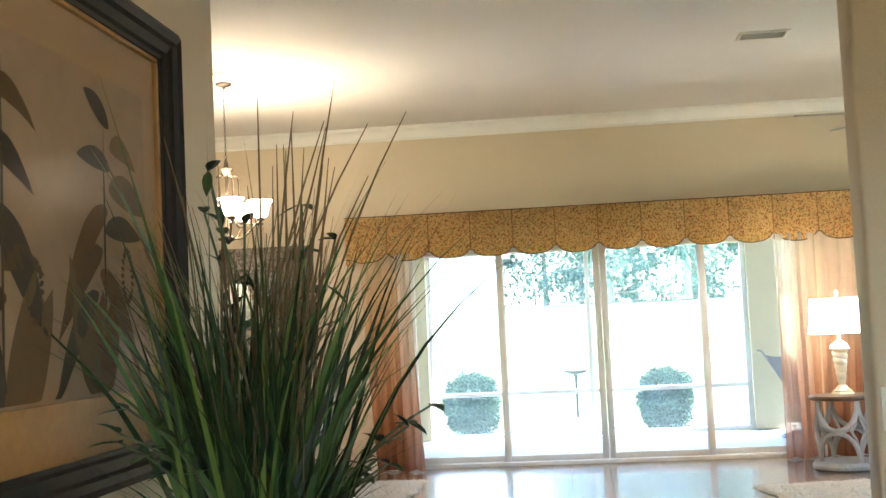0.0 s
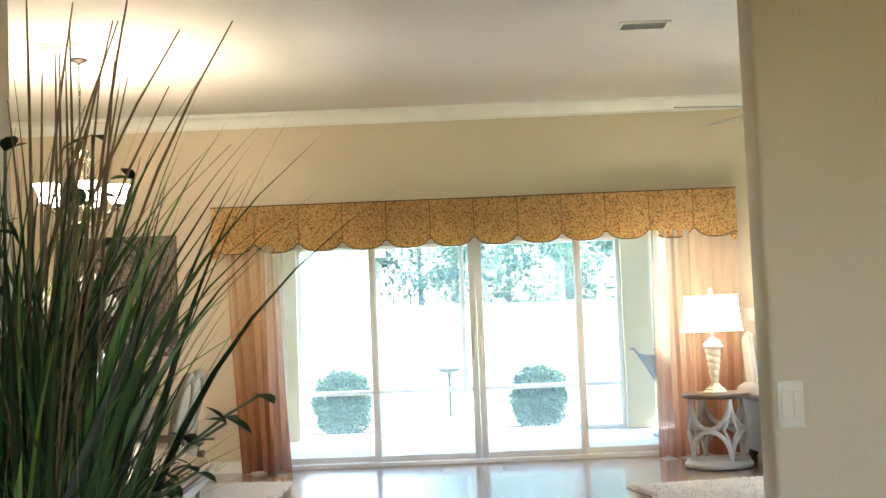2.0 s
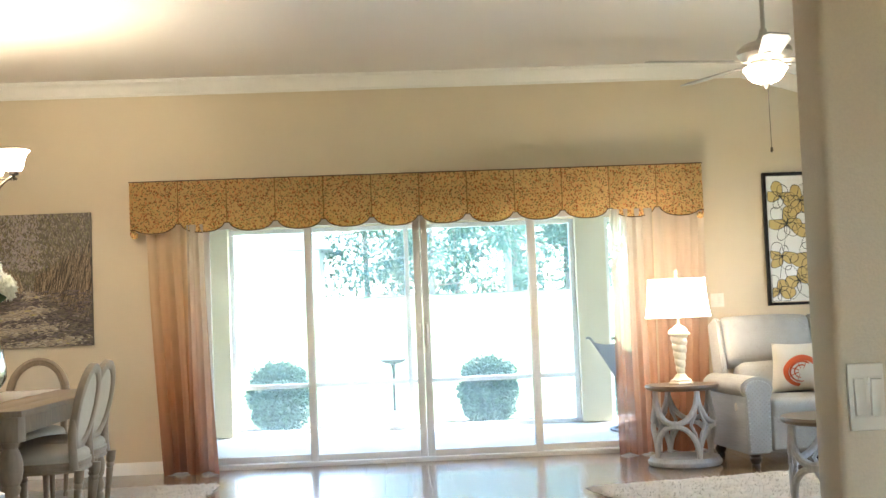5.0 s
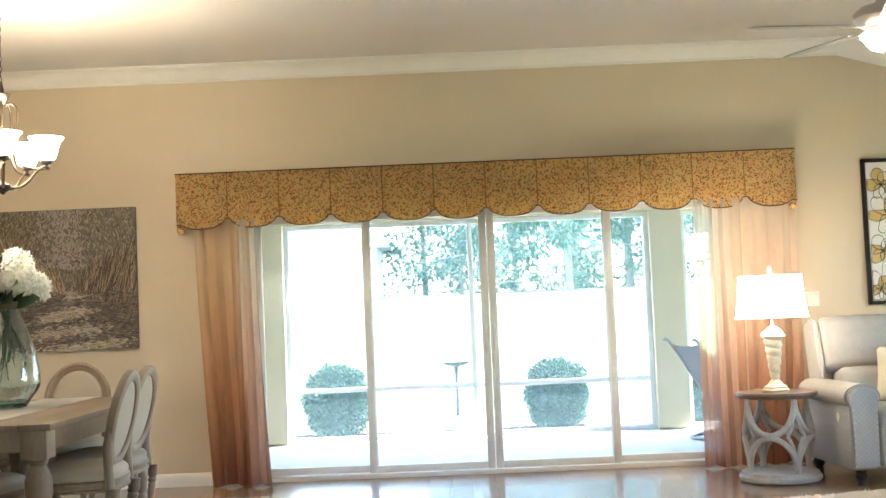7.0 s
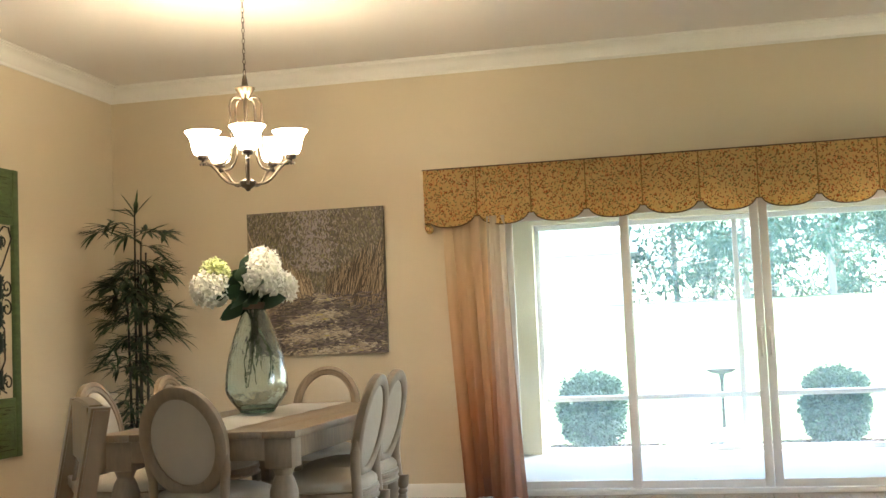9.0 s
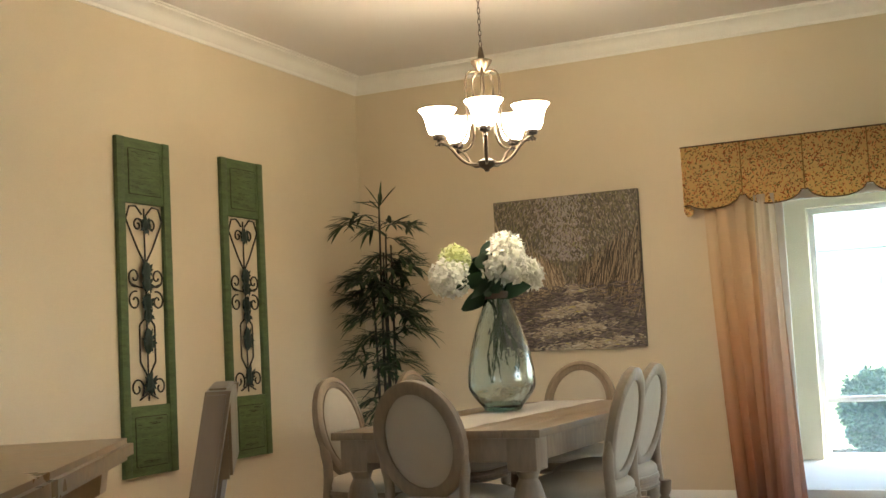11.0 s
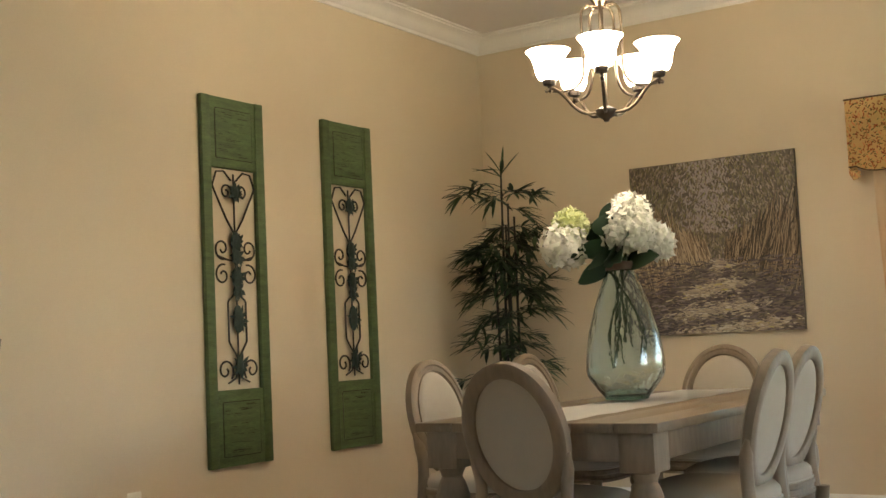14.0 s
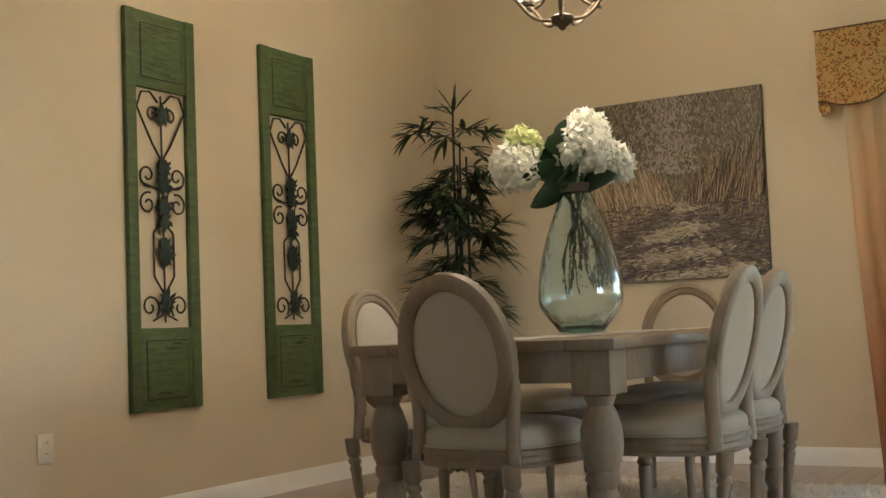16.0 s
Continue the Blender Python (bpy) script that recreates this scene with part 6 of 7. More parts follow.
def build_console_plant():
    x, y, top = -0.665, 0.42, 0.80
    t = thing("console_table", "narrow dark console table against the hall wall", "console table", pose(0, 0, 0))
    part("tabletop", box(-0.895, -0.50, 0.02, 0.85, top - 0.03, top, 0.004), DARKWOOD, t)
    for lx in (-0.87, -0.525):
        for ly in (0.045, 0.825):
            part("leg", box(lx - 0.018, lx + 0.018, ly - 0.018, ly + 0.018, 0, top - 0.031, 0.003), DARKWOOD, t)
    g = thing("grass_arrangement", "tall artificial grass and reed arrangement in a pot", "plant", pose(x, y, top))
    part("pot", lathe([(0, 0), (0.075, 0), (0.10, 0.06), (0.11, 0.13), (0.10, 0.18), (0.09, 0.18), (0.095, 0.14), (0, 0.14)], 28), STONE, g, "grey stone pot")
    rnd = random.Random(77)

    def blade(vs, fs, base, a, lean, length, width, curl, n=9):
        d = Vector((math.cos(a), math.sin(a), 0))
        side = Vector((-math.sin(a), math.cos(a), 0))
        tw, tw0 = rnd.uniform(-0.9, 0.9), rnd.uniform(0.0, 3.1) if width < 0.006 else rnd.uniform(0.9, 1.6)
        s0 = len(vs)
        for i in range(n + 1):
            q = i / n
            p = Vector(base) + d * (lean * q + curl * q * q * q) * length + Vector((0, 0, 1)) * length * (q - 0.55 * (abs(lean) * 0.5 + curl) * q * q * 0.8)
            ww = width * (1 - q ** 2.2) * (0.6 + 0.6 * math.sin(math.pi * min(1, q + 0.15)))
            sd = (side * math.cos(tw0 + tw * q) + Vector((0, 0, 1)).cross(side) * math.sin(tw0 + tw * q))
            vs.append(tuple(p - sd * ww))
            vs.append(tuple(p + d * ww * 0.3))
            vs.append(tuple(p + sd * ww))
        for i in range(n):
            s = s0 + 3 * i
            fs.append((s, s + 1, s + 4, s + 3))
            fs.append((s + 1, s + 2, s + 5, s + 4))

    def base():
        a, r = rnd.uniform(0, 6.3), 0.07 * math.sqrt(rnd.random())
        return (r * math.cos(a), r * math.sin(a), 0.13)

    for k in range(28):
        vs, fs = [], []
        for _ in range(15):
            blade(vs, fs, base(), rnd.uniform(0, 6.3), rnd.uniform(0.02, 0.34), rnd.uniform(0.24, 0.66), rnd.uniform(0.0026, 0.0068), rnd.uniform(0, 0.28))
        raw("grass_tuft", vs, fs, GRASS_BLADE, g)
    for k in range(9):
        vs, fs = [], []
        for _ in range(14):
            blade(vs, fs, base(), rnd.uniform(0, 6.3), rnd.uniform(0.25, 0.62), rnd.uniform(0.18, 0.38), rnd.uniform(0.0022, 0.0048), rnd.uniform(0.1, 0.6))
        raw("low_tuft", vs, fs, GRASS_BLADE, g)
    for k, (a, lean, L, w, curl) in enumerate(((-2.15, 0.26, 0.80, 0.010, 0.02), (1.6, 0.05, 0.76, 0.008, 0.0), (-0.25, 0.10, 0.68, 0.009, 0.27), (-0.45, 0.22, 0.62, 0.008, 0.10), (0.2, 0.25, 0.52, 0.007, 0.2), (0.5, 0.16, 0.60, 0.007, 0.30), (-0.9, 0.18, 0.66, 0.008, 0.25), (1.1, 0.2, 0.55, 0.007, 0.22), (2.4, 0.06, 0.70, 0.007, 0.05), (-1.4, 0.08, 0.64, 0.008, 0.08), (-0.1, 0.3, 0.5, 0.008, 0.35), (-2.6, 0.3, 0.52, 0.008, 0.3), (3.0, 0.2, 0.62, 0.007, 0.2), (3.9, 0.3, 0.56, 0.008, 0.1), (0.05, 0.20, 0.66, 0.009, 0.20), (-0.6, 0.16, 0.68, 0.009, 0.16), (0.35, 0.12, 0.72, 0.007, 0.16), (3.4, 0.22, 0.74, 0.009, 0.10), (2.8, 0.36, 0.62, 0.008, 0.16))):
        vs, fs = [], []
        blade(vs, fs, base(), a, lean, L, w * 0.85, curl, 16)
        raw("broad_blade", vs, fs, BROAD_BLADE, g)
    for k in range(30):
        a, lean, L = rnd.uniform(0, 6.3), rnd.uniform(0.12, 0.38), rnd.uniform(0.42, 0.62)
        d, b = Vector((math.cos(a), math.sin(a), 0)), Vector(base())
        pts = [b + d * L * (0.15 * q + lean * q ** 3) + Vector((0, 0, L * (q - 0.28 * lean * q ** 3))) for q in [i / 10 for i in range(11)]]
        part("hair_grass", tube(pts, [0.0011 - 0.00007 * i for i in range(11)], 4), REED, g)
    for k in range(50):
        a, lean, L = rnd.uniform(0, 6.3), rnd.uniform(0.0, 0.30), rnd.uniform(0.45, 0.76)
        b = Vector(base())
        d = Vector((math.cos(a), math.sin(a), 0))
        pts = [b + d * lean * q * q * L + Vector((0, 0, L * q * (1 - 0.1 * lean * q))) for q in [i / 8 for i in range(9)]]
        part("reed", tube(pts, [0.0013] * 6 + [0.0018, 0.0014, 0.0006], 5), REED, g)
    for k in range(17):
        # most vines trail outwards, some climb through the middle of the tuft
        climb = k % 3 == 0
        a, L = rnd.uniform(0, 6.3), rnd.uniform(0.45, 0.62) if climb else rnd.uniform(0.28, 0.44)
        d = Vector((math.cos(a), math.sin(a), 0)) * (0.3 if climb else 1.0)
        b = Vector(base())
        pts = [b + d * L * (0.2 * q + 0.35 * q * q) + Vector((0, 0, L * (1.1 * q - (0.08 if climb else 0.35) * q * q))) for q in [i / 8 for i in range(9)]]
        s = part("vine", tube(pts, 0.0018, 5), STEM, g)
        vs, fs = [], []
        for p in pts[3:]:
            for _ in range(2):
                w = Vector((rnd.uniform(-1, 1), rnd.uniform(-1, 1), rnd.uniform(-0.4, 0.6)))
                leaf_faces(vs, fs, p, w, rnd.uniform(0.025, 0.042), rnd.uniform(0.006, 0.010), (0, 0, 1), 0.2, 4)
        raw("vine_leaves", vs, fs, GRASS_BLADE, s)


build_console_plant()


def build_bar():
    """Raised breakfast bar running askew from the end of the hall wall, with stools."""
    A, B = Vector((-0.745, 1.77, 0)), Vector((-1.95, 3.75, 0))
    u = (B - A).normalized()
    n = Vector((-u.y, u.x, 0))
    b = thing("breakfast_bar", "angled raised breakfast bar with honey wood top and tan half wall", "counter")
    q = lambda a, c: (A + u * a + n * c)
    L = (B - A).length
    # the top starts at the end of the hall wall, runs along it and then turns away
    out = [Vector((-0.69, 1.056, 0)), A, q(L, 0), q(L, 0.42), q(0.06, 0.42), Vector((-1.10, 1.056, 0))]
    part("counter_top", prism([(p.x, p.y) for p in out], 0.985, 1.025, "z", 0.010), BARTOP, b)
    out = [q(0.15, 0.24), q(L - 0.06, 0.24), q(L - 0.06, 0.36), q(0.15, 0.36)]
    part("half_wall", prism([(p.x, p.y) for p in out], 0.0, 0.984, "z"), WALL, b, smooth=False)
    part("half_wall", box(-1.00, -0.92, 1.056, 1.90, 0.0, 0.984), WALL, b, smooth=False)
    for a in (0.5, L - 0.12):
        m = bmesh.new()
        side = [(0.235, 0.982), (0.03, 0.982), (0.035, 0.94), (0.08, 0.92), (0.12, 0.87), (0.12, 0.82), (0.17, 0.77), (0.18, 0.71), (0.235, 0.69)]
        va = [m.verts.new(q(a - 0.03, c) + Vector((0, 0, z))) for c, z in side]
        vb = [m.verts.new(q(a + 0.03, c) + Vector((0, 0, z))) for c, z in side]
        m.faces.new(va)
        m.faces.new(list(reversed(vb)))
        for i in range(len(side)):
            j = (i + 1) % len(side)
            m.faces.new((va[i], va[j], vb[j], vb[i]))
        bmesh.ops.recalc_face_normals(m, faces=m.faces[:])
        part("corbel", m, BARTOP, b, "carved wooden bracket")
    build_stool().matrix_basis = pose(-1.635, 3.18, 0, 0, 0, 124)



def build_stool():
    """Bar stool facing +y: flat stiles, a bowed crest rail and a lattice of thin slats in the back."""
    s = thing("bar_stool", "weathered wooden bar stool with lattice slatted back at the bar", "stool")
    for x in (-0.20, 0.20):
        bars = [(-0.20, 0.0), (-0.19, 0.70), (-0.212, 0.92), (-0.250, 1.125)]
        out = [(y - 0.013, z) for y, z in bars] + [(y + 0.016, z) for y, z in reversed(bars)]
        part("stile", prism(out, x - 0.031, x + 0.031, "x", 0.004), STOOL_WOOD, s)
        part("leg", tube([(x, 0.19, 0.0), (x, 0.18, 0.68)], 0.02, 10), STOOL_WOOD, s)
        part("stretcher", tube([(x, -0.19, 0.25), (x, 0.18, 0.25)], 0.012, 8), STOOL_WOOD, s)
    part("stretcher", tube([(-0.20, 0.185, 0.20), (0.20, 0.185, 0.20)], 0.013, 8), STOOL_WOOD, s)
    part("seat", box(-0.235, 0.235, -0.175, 0.22, 0.685, 0.72, 0.012), STOOL_WOOD, s)
    crest = [(-0.168, 1.02), (-0.168, 1.127)] + [(-0.168 + 0.336 * k / 10, 1.127 + 0.004 * math.sin(math.pi * k / 10)) for k in range(1, 10)] + [(0.168, 1.127), (0.168, 1.02)]
    part("crest_rail", prism(crest, -0.260, -0.232, "y", 0.004), STOOL_WOOD, s)
    for k in range(5):
        z = 0.785 + k * 0.046
        part("slat", box(-0.168, 0.168, -0.210 - 0.006 * k, -0.198 - 0.006 * k, z, z + 0.018, 0.003), STOOL_WOOD, s)
    for x in (-0.07, 0.07):
        part("spindle", tube([(x, -0.198, 0.72), (x, -0.214, 0.88), (x, -0.240, 1.025)], 0.010, 8), STOOL_WOOD, s)
    return s


build_bar()


# ---- outdoors ----
def build_outdoors():
    g = bmesh.new()
    rows = [[g.verts.new((x, y, z)) for x in (-400, 400)] for y, z in ((-400, -0.2), (13.45, -0.2), (13.46, -0.10), (20, -0.10), (26, 0.06), (40, 1.05), (52, 1.9), (60, 2.2), (420, 2.6))]
    for p, q in zip(rows, rows[1:]):
        g.faces.new((p[0], p[1], q[1], q[0]))
    structure("ground", g, LAWN, "sunlit mown lawn reaching the trees")
    structure("pavement_patio", box(-3.0, 6.0, NORTH + 0.15, 13.44, -0.3, -0.03, 0.01), CONCRETE, "pale concrete patio floor")
    b = box(-2.92, -2.70, NORTH + 0.15, 13.18, -0.02, 2.62)
    structure("wall_patio_west", b, CREAM_STUCCO, "cream stucco side wall of the patio")
    structure("wall_patio_pier", box(-2.70, -1.985, 12.95, 13.18, -0.02, 2.23), CREAM_STUCCO, "cream stucco pier at the patio screen")
    structure("wall_patio_column", box(1.83, 2.16, 12.98, 13.26, -0.02, 2.23), CREAM_STUCCO, "cream stucco patio column")
    structure("wall_patio_beam", box(-2.70, 6.0, 12.98, 13.22, 2.232, 2.62), CREAM_STUCCO, "cream stucco beam over the patio screen")
    structure("wall_patio_east", box(6.0, 6.2, NORTH + 0.15, 13.22, -0.02, 2.62), CREAM_STUCCO, "cream stucco patio wall")
    structure("ceiling_patio", box(-2.95, 6.2, NORTH + 0.15, 13.4, 2.63, 2.75), CEIL, "white patio ceiling")
    structure("roof", box(-9, 9, -8, 13.4, 3.6, 3.8), CONCRETE, "plain roof slab over the house")
    s = thing("patio_screen", "white aluminium frame of the patio insect screen", "screen")
    y = 13.10
    for x0, x1 in ((-1.985, 1.83), (2.16, 6.0)):
        part("rail", box(x0, x1, y - 0.025, y + 0.025, -0.03, 0.02, 0.003), SCREEN, s)
        part("rail", box(x0, x1, y - 0.02, y + 0.02, 0.475, 0.525, 0.003), SCREEN, s)
        part("rail", box(x0, x1, y - 0.025, y + 0.025, 2.18, 2.23, 0.003), SCREEN, s)
    for x0, x1 in ((-1.935, -0.065), (-0.015, 1.775), (2.215, 6.0)):
        for z0, z1 in ((0.021, 0.474), (0.526, 2.179)):
            m = bmesh.new()
            m.faces.new([m.verts.new(p) for p in ((x0, y, z0), (x1, y, z0), (x1, y, z1), (x0, y, z1))])
            part("insect_mesh", m, INSECT_MESH, s, "fine insect mesh, tinted pale to haze the view", smooth=False)
    for x in (-1.96, -0.04, 1.80, 2.19):
        part("post", box(x - 0.025, x + 0.025, y - 0.025, y + 0.025, 0.021, 2.179, 0.003), SCREEN, s)


build_outdoors()


def build_bush(x, y, w, h, seed):
    t = thing("bush", "clipped rounded boxwood bush in a mulch bed", "bush", pose(x, y, -0.10), "bushes outside the screen")
    rnd = random.Random(seed)
    for k in range(5):
        a = k * 1.26
        part("stem", tube([(0.03 * math.cos(a), 0.03 * math.sin(a), 0), (0.15 * math.cos(a), 0.15 * math.sin(a), h * 0.5)], [0.012, 0.006], 6), BARK, t)
    vs, fs = [], []
    for k in range(9000):
        t0 = rnd.random()
        ph, th = math.acos(1 - 2 * t0), rnd.uniform(0, 6.3)
        d = Vector((math.sin(ph) * math.cos(th), math.sin(ph) * math.sin(th), math.cos(ph)))
        lump = 1 + 0.07 * math.sin(5 * th + 3 * ph) + 0.05 * math.sin(9 * ph + 2 * th)
        r = rnd.uniform(0.80, 1.03) * lump
        e = 2.6
        k2 = (abs(d.x) ** e + abs(d.y) ** e + abs(d.z) ** e) ** (-1 / e)
        p = Vector((d.x * k2 * r * w / 2, d.y * k2 * r * w / 2, h * 0.53 + d.z * k2 * r * h * 0.47))
        way = d + Vector((rnd.uniform(-1, 1), rnd.uniform(-1, 1), rnd.uniform(-0.6, 1)))
        leaf_faces(vs, fs, p, way, rnd.uniform(0.03, 0.055), rnd.uniform(0.010, 0.016), (rnd.uniform(-1, 1), rnd.uniform(-1, 1), 0.5), 0.1, 2)
    for k in range(2600):
        d = Vector((rnd.gauss(0, 1), rnd.gauss(0, 1), rnd.gauss(0, 1))).normalized()
        r = rnd.uniform(0.45, 0.80)
        p = Vector((d.x * r * w / 2, d.y * r * w / 2, h * 0.53 + d.z * r * h * 0.47))
        leaf_faces(vs, fs, p, (rnd.uniform(-1, 1), rnd.uniform(-1, 1), rnd.uniform(-1, 1)), rnd.uniform(0.07, 0.11), rnd.uniform(0.022, 0.035), (rnd.uniform(-1, 1), rnd.uniform(-1, 1), 0.5), 0.1, 2)
    raw("foliage", vs, fs, BUSH, t)


for bx, by, bw, bh, sd in ((-1.585, 14.05, 0.66, 0.79, 1), (0.885, 14.05, 0.63, 0.76, 2), (2.64, 14.1, 0.64, 0.74, 3)):
    build_bush(bx, by, bw, bh, sd)


def build_mulch():
    rnd = random.Random(6)
    vs, fs = [], []
    for cx in (-1.585, 0.885, 2.64):
        for k in range(1500):
            a, r = rnd.uniform(0, 6.3), math.sqrt(rnd.random())
            px, py = cx + 0.85 * r * math.cos(a), 13.98 + 0.50 * r * math.sin(a)
            b, L = rnd.uniform(0, 6.3), rnd.uniform(0.03, 0.07)
            z = -0.095 + 0.02 * rnd.random()
            n = len(vs)
            c, s = math.cos(b) * L, math.sin(b) * L
            vs += [(px - c, py - s, z), (px + 0.3 * s, py - 0.3 * c, z + 0.012), (px + c, py + s, z + 0.004), (px - 0.3 * s, py + 0.3 * c, z + 0.008)]
            fs.append((n, n + 1, n + 2, n + 3))
    tagged(raw("mulch", vs, fs, MULCH), "reddish bark mulch scattered round the bushes", "mulch", kind="stuff")


build_mulch()


def build_birdbath():
    x, y = -0.23, 13.82
    b = thing("birdbath", "slim dark birdbath with shallow bowl and rocky base", "birdbath", pose(x, y, -0.10))
    part("bowl", lathe([(0, 0.765), (0.04, 0.765), (0.10, 0.778), (0.145, 0.803), (0.152, 0.818), (0.135, 0.814), (0.08, 0.792), (0, 0.788)], 28), STONE, b)
    part("stem", lathe([(0, 0.18), (0.032, 0.18), (0.020, 0.22), (0.016, 0.38), (0.024, 0.40), (0.016, 0.42), (0.017, 0.52), (0.024, 0.54), (0.017, 0.56), (0.018, 0.70), (0.034, 0.765), (0, 0.765)], 18), STONE, b)
    part("base", lathe([(0, 0), (0.13, 0.0), (0.13, 0.03), (0.08, 0.05), (0.075, 0.11), (0.085, 0.15), (0.055, 0.19), (0.03, 0.22), (0, 0.22)], 20), CONCRETE, b, "pale cast base")
    for k in range(7):
        a = k * 0.9
        m = bmesh.new()
        bmesh.ops.create_icosphere(m, subdivisions=2, radius=0.05)
        for v in m.verts:
            v.co *= 1 + 0.3 * noise.noise(v.co * 20 + Vector((k * 3, 0, 0)))
        part("stone", m, STONE if k % 3 else CONCRETE, b, at=Matrix.Translation((0.13 * math.cos(a), 0.13 * math.sin(a), 0.04)))


build_birdbath()


def build_patio_chair():
    """Swivel rocker seen from the side: a tall raked sling back on a round base; faces +y."""
    c = thing("patio_chair", "grey metal sling swivel chair on the patio", "chair", pose(2.42, 12.08, -0.03, 0, 0, -72))
    line = [(0.27, 0.42), (0.05, 0.39), (-0.16, 0.40), (-0.26, 0.52), (-0.42, 0.76), (-0.52, 0.90), (-0.56, 0.945), (-0.60, 0.945)]
    for s in (-0.27, 0.27):
        part("frame", tube(bez([(s, y, z) for y, z in line], 40), 0.014, 8), PATIO_METAL, c)
        part("armrest", tube(bez([(s, 0.24, 0.41), (s, 0.25, 0.58), (s, 0.10, 0.615), (s, -0.32, 0.605)], 22), 0.016, 8), PATIO_METAL, c)
    m, rows = bmesh.new(), []
    for p in bez([(0, y, z) for y, z in line[:6]], 28):
        rows.append([m.verts.new((q * 0.26, p.y, p.z - 0.02 * (1 - q * q))) for q in (-1, -0.5, 0, 0.5, 1)])
    for a, b in zip(rows, rows[1:]):
        for k in range(4):
            m.faces.new((a[k], a[k + 1], b[k + 1], b[k]))
    bmesh.ops.solidify(m, geom=m.faces[:], thickness=0.004)
    part("sling", m, SLING, c)
    part("pedestal", lathe([(0, 0.05), (0.045, 0.05), (0.03, 0.12), (0.03, 0.33), (0.12, 0.37), (0, 0.37)], 20, m=Matrix.Translation((0, -0.16, 0))), PATIO_METAL, c)
    part("base_ring", tube([(0.30 * math.cos(a), -0.16 + 0.30 * math.sin(a), 0.016) for a in [2 * math.pi * k / 36 for k in range(36)]], 0.015, 8, True), PATIO_METAL, c)
    for k in range(4):
        a = math.pi * k / 2 + 0.4
        part("spoke", tube([(0.02 * math.cos(a), -0.16 + 0.02 * math.sin(a), 0.10), (0.29 * math.cos(a), -0.16 + 0.29 * math.sin(a), 0.022)], 0.012, 8), PATIO_METAL, c)


build_patio_chair()


def build_tree(x, y, h, spread, seed, first=0.25):
    t = thing("tree", "tall pine with open uneven crown at the lawn's edge", "tree", pose(x, y, 2.1), "trees beyond the lawn")
    rnd = random.Random(seed)
    lean = rnd.uniform(-0.04, 0.04)
    trunk = [(lean * h * q * q, 0.3 * math.sin(q * 3 + seed) * q, h * q) for q in [i / 10 for i in range(11)]]
    part("trunk", tube(trunk, [0.20 * (1 - 0.85 * i / 10) for i in range(11)], 10), BARK, t)
    vs, fs = [], []
    for k in range(34):
        q = first + (0.98 - first) * (k / 33)
        a = k * 2.4 + rnd.uniform(-0.3, 0.3)
        L = spread * (1.1 - 0.75 * (q - first) / (1 - first)) * rnd.uniform(0.6, 1.15)
        b = Vector((lean * h * q * q, 0.3 * math.sin(q * 3 + seed) * q, h * q))
        d = Vector((math.cos(a), math.sin(a), rnd.uniform(-0.15, 0.25)))
        pts = [b + d * L * s + Vector((0, 0, -0.12 * L * s * s)) for s in (0, 0.35, 0.7, 1)]
        part("limb", tube(pts, [0.07, 0.05, 0.03, 0.012], 6), BARK, t)
        for c in range(9):
            s = rnd.uniform(0.35, 1.05)
            cc = b + d * L * s + Vector((rnd.uniform(-0.5, 0.5), rnd.uniform(-0.5, 0.5), rnd.uniform(-0.35, 0.35) - 0.12 * L * s * s))
            for _ in range(24):
                w = Vector((rnd.gauss(0, 1), rnd.gauss(0, 1), rnd.gauss(0, 0.8)))
                leaf_faces(vs, fs, cc + w * 0.36, w, rnd.uniform(0.28, 0.6), rnd.uniform(0.05, 0.10), (rnd.uniform(-1, 1), 0.3, 1), 0.2, 2)
    # the crown's pale colour carries the haze
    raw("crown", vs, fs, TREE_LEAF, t)


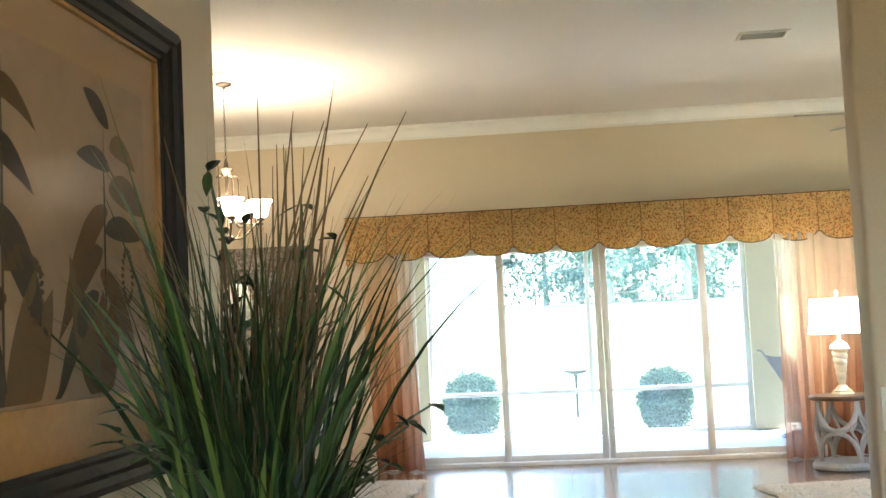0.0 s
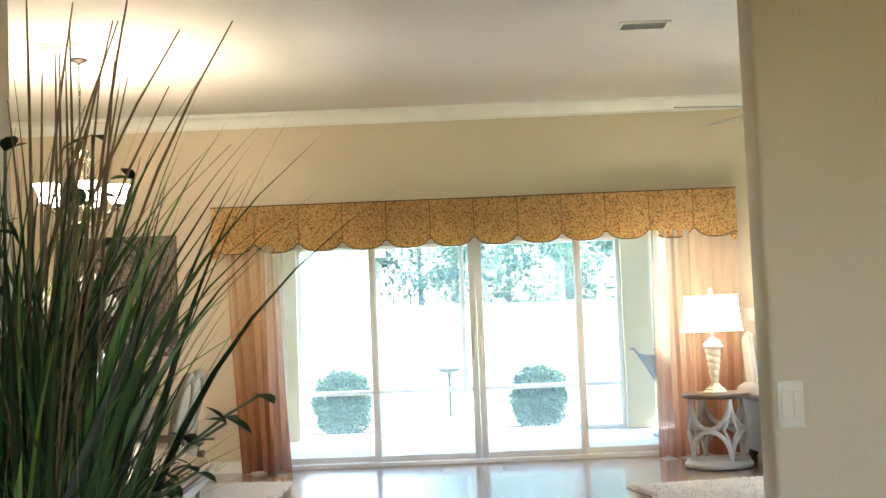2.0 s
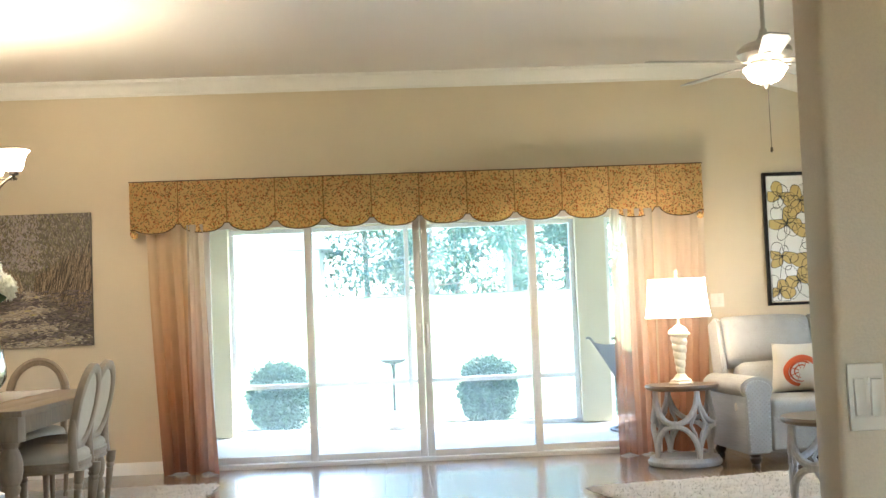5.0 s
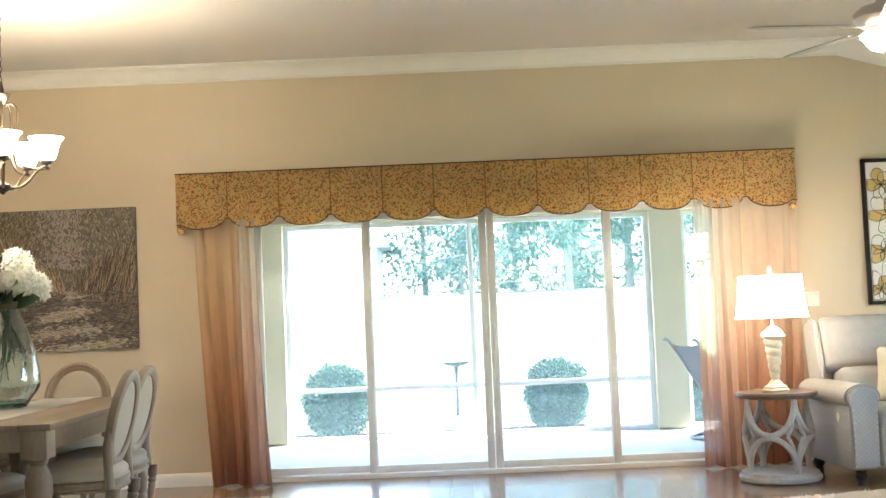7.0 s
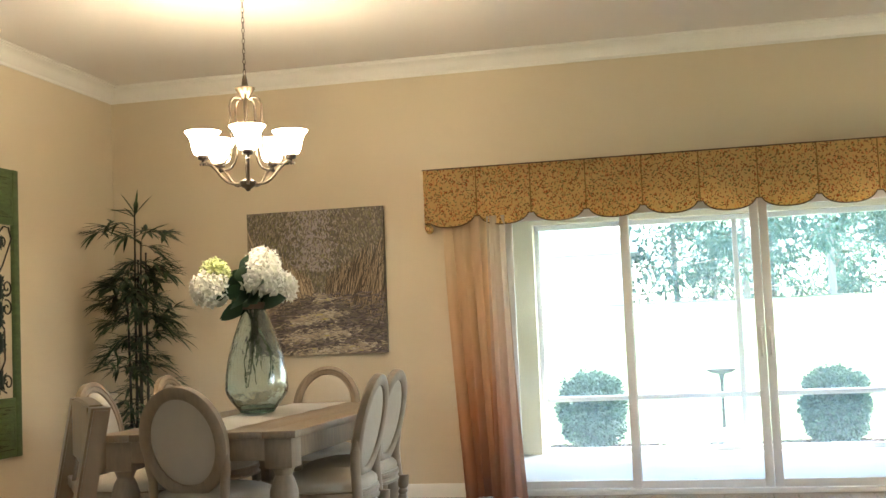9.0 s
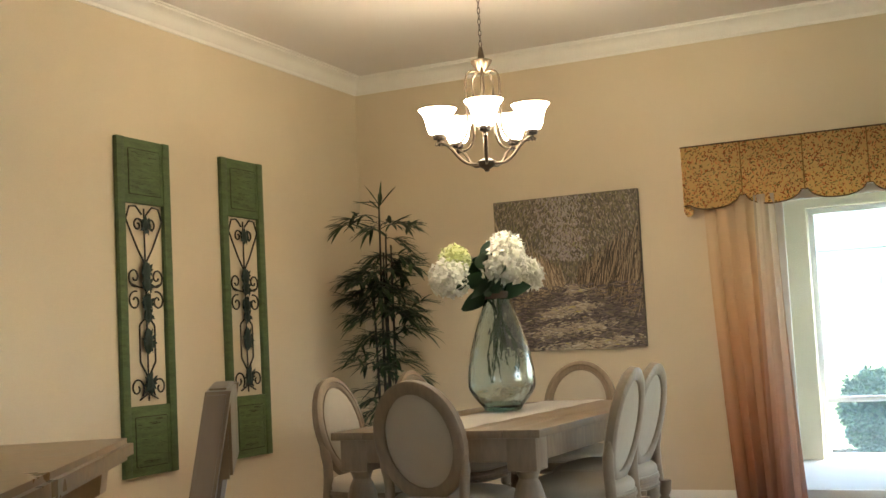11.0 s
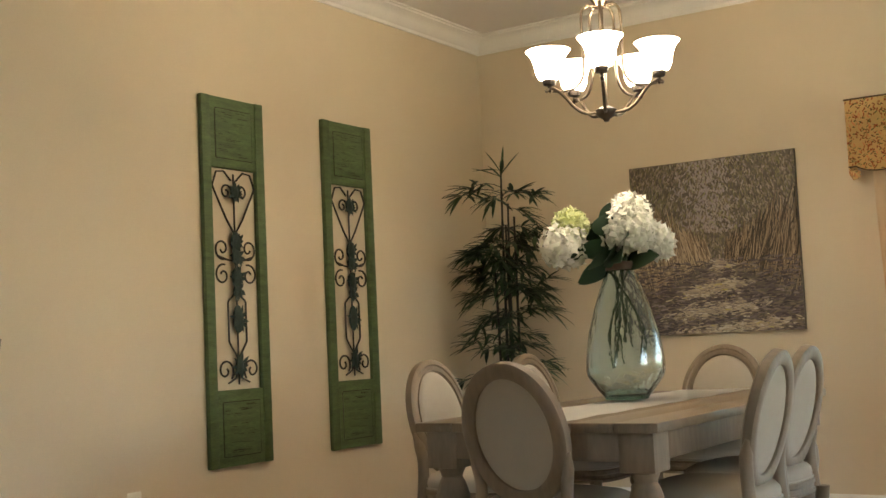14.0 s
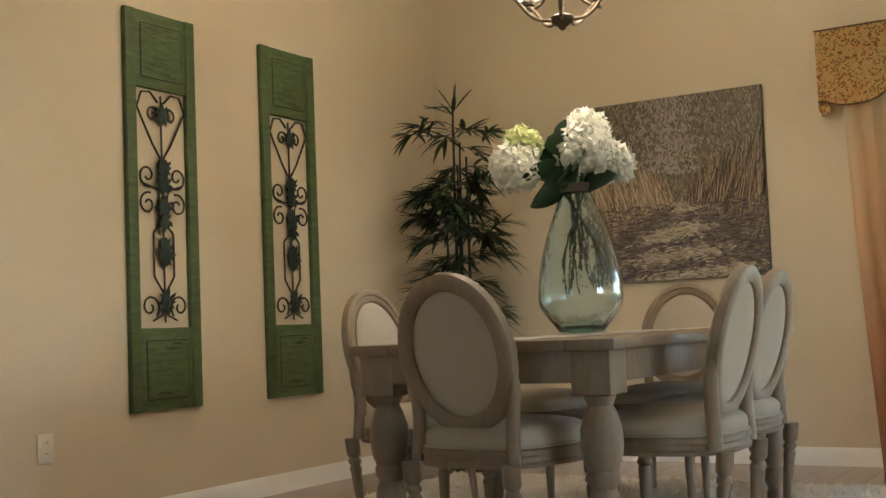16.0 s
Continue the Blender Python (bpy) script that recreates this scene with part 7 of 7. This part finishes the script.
for tx, ty, th, ts, sd, fr in ((5.8, 60, 17, 4.2, 1, 0.16), (9.5, 64, 18, 4.6, 2, 0.05), (2.2, 70, 16, 4.6, 3, 0.05), (-1.8, 74, 15, 4.4, 4, 0.04), (13.5, 62, 18, 4.6, 5, 0.05), (7.6, 74, 17, 5, 6, 0.03), (17.5, 66, 18, 5, 7, 0.04), (11.5, 78, 18, 5, 8, 0.03), (22, 70, 18, 5, 9, 0.04), (4.2, 80, 16, 5, 10, 0.03), (0.6, 84, 15, 5, 11, 0.03), (27, 74, 18, 5, 12, 0.03)):
    build_tree(tx, ty, th, ts, sd, fr)


def build_far_house():
    h = thing("house", "distant pale house across the lawn with small windows", "house", pose(-9.5, 70, 2.1))
    part("wall", box(-9, 5, 0, 8, 0, 3.2), TRIM, h, smooth=False)
    part("roof", prism([(-9.8, 3.2), (5.8, 3.2), (3.0, 5.6), (-7.0, 5.6)], -0.6, 8.6), CONCRETE, h, smooth=False)
    for x in (-3.5, -1.9, 0.8, 2.4):
        w = part("window", box(x, x + 1.2, -0.06, -0.004, 1.1, 2.4), SCREEN, h, smooth=False)
        part("pane", box(x + 0.08, x + 1.12, -0.075, -0.062, 1.18, 2.32), PATIO_METAL, w, smooth=False)


build_far_house()


# ---- floor planks ----
def build_planks():
    fl = tagged(new("floor"), "glossy warm brown wood plank floor", "floor", kind="structure")
    w, L, gap = 0.165, 1.22, 0.002
    me = finish("plank", box(0, w - gap, 0, L - gap, -0.012, 0.0, 0.0006, 1), PLANK)
    cols = int((EAST - WEST) / w) + 1
    verts, faces = [], []
    for i in range(cols):
        x = WEST + i * w
        off = (i * 0.37) % 1.0 * L
        y = 10.14 - L * 12 + off - L
        for j in range(14):
            y0 = y + j * L
            y1 = min(y0 + L - gap, NORTH + 0.01)
            if y0 > NORTH - 0.02 or x > EAST:
                continue
            if y0 + L <= NORTH + 0.02 and y0 > 5.3 and -2.6 < x < 3.6:
                ob = new("plank", me)
                ob.location = (x, y0, 0)
                ob.parent = fl
            else:
                n = len(verts)
                b = 0.0006
                x1 = min(x + w - gap, EAST)
                verts += [(x, y0, -0.012), (x1, y0, -0.012), (x1, y1, -0.012), (x, y1, -0.012), (x + b, y0 + b, 0), (x1 - b, y0 + b, 0), (x1 - b, y1 - b, 0), (x + b, y1 - b, 0)]
                faces += [(n + 4, n + 5, n + 6, n + 7), (n, n + 1, n + 5, n + 4), (n + 1, n + 2, n + 6, n + 5), (n + 2, n + 3, n + 7, n + 6), (n + 3, n, n + 4, n + 7)]
    tagged(raw("planks", verts, faces, PLANK, fl), kind="stuff")


build_planks()
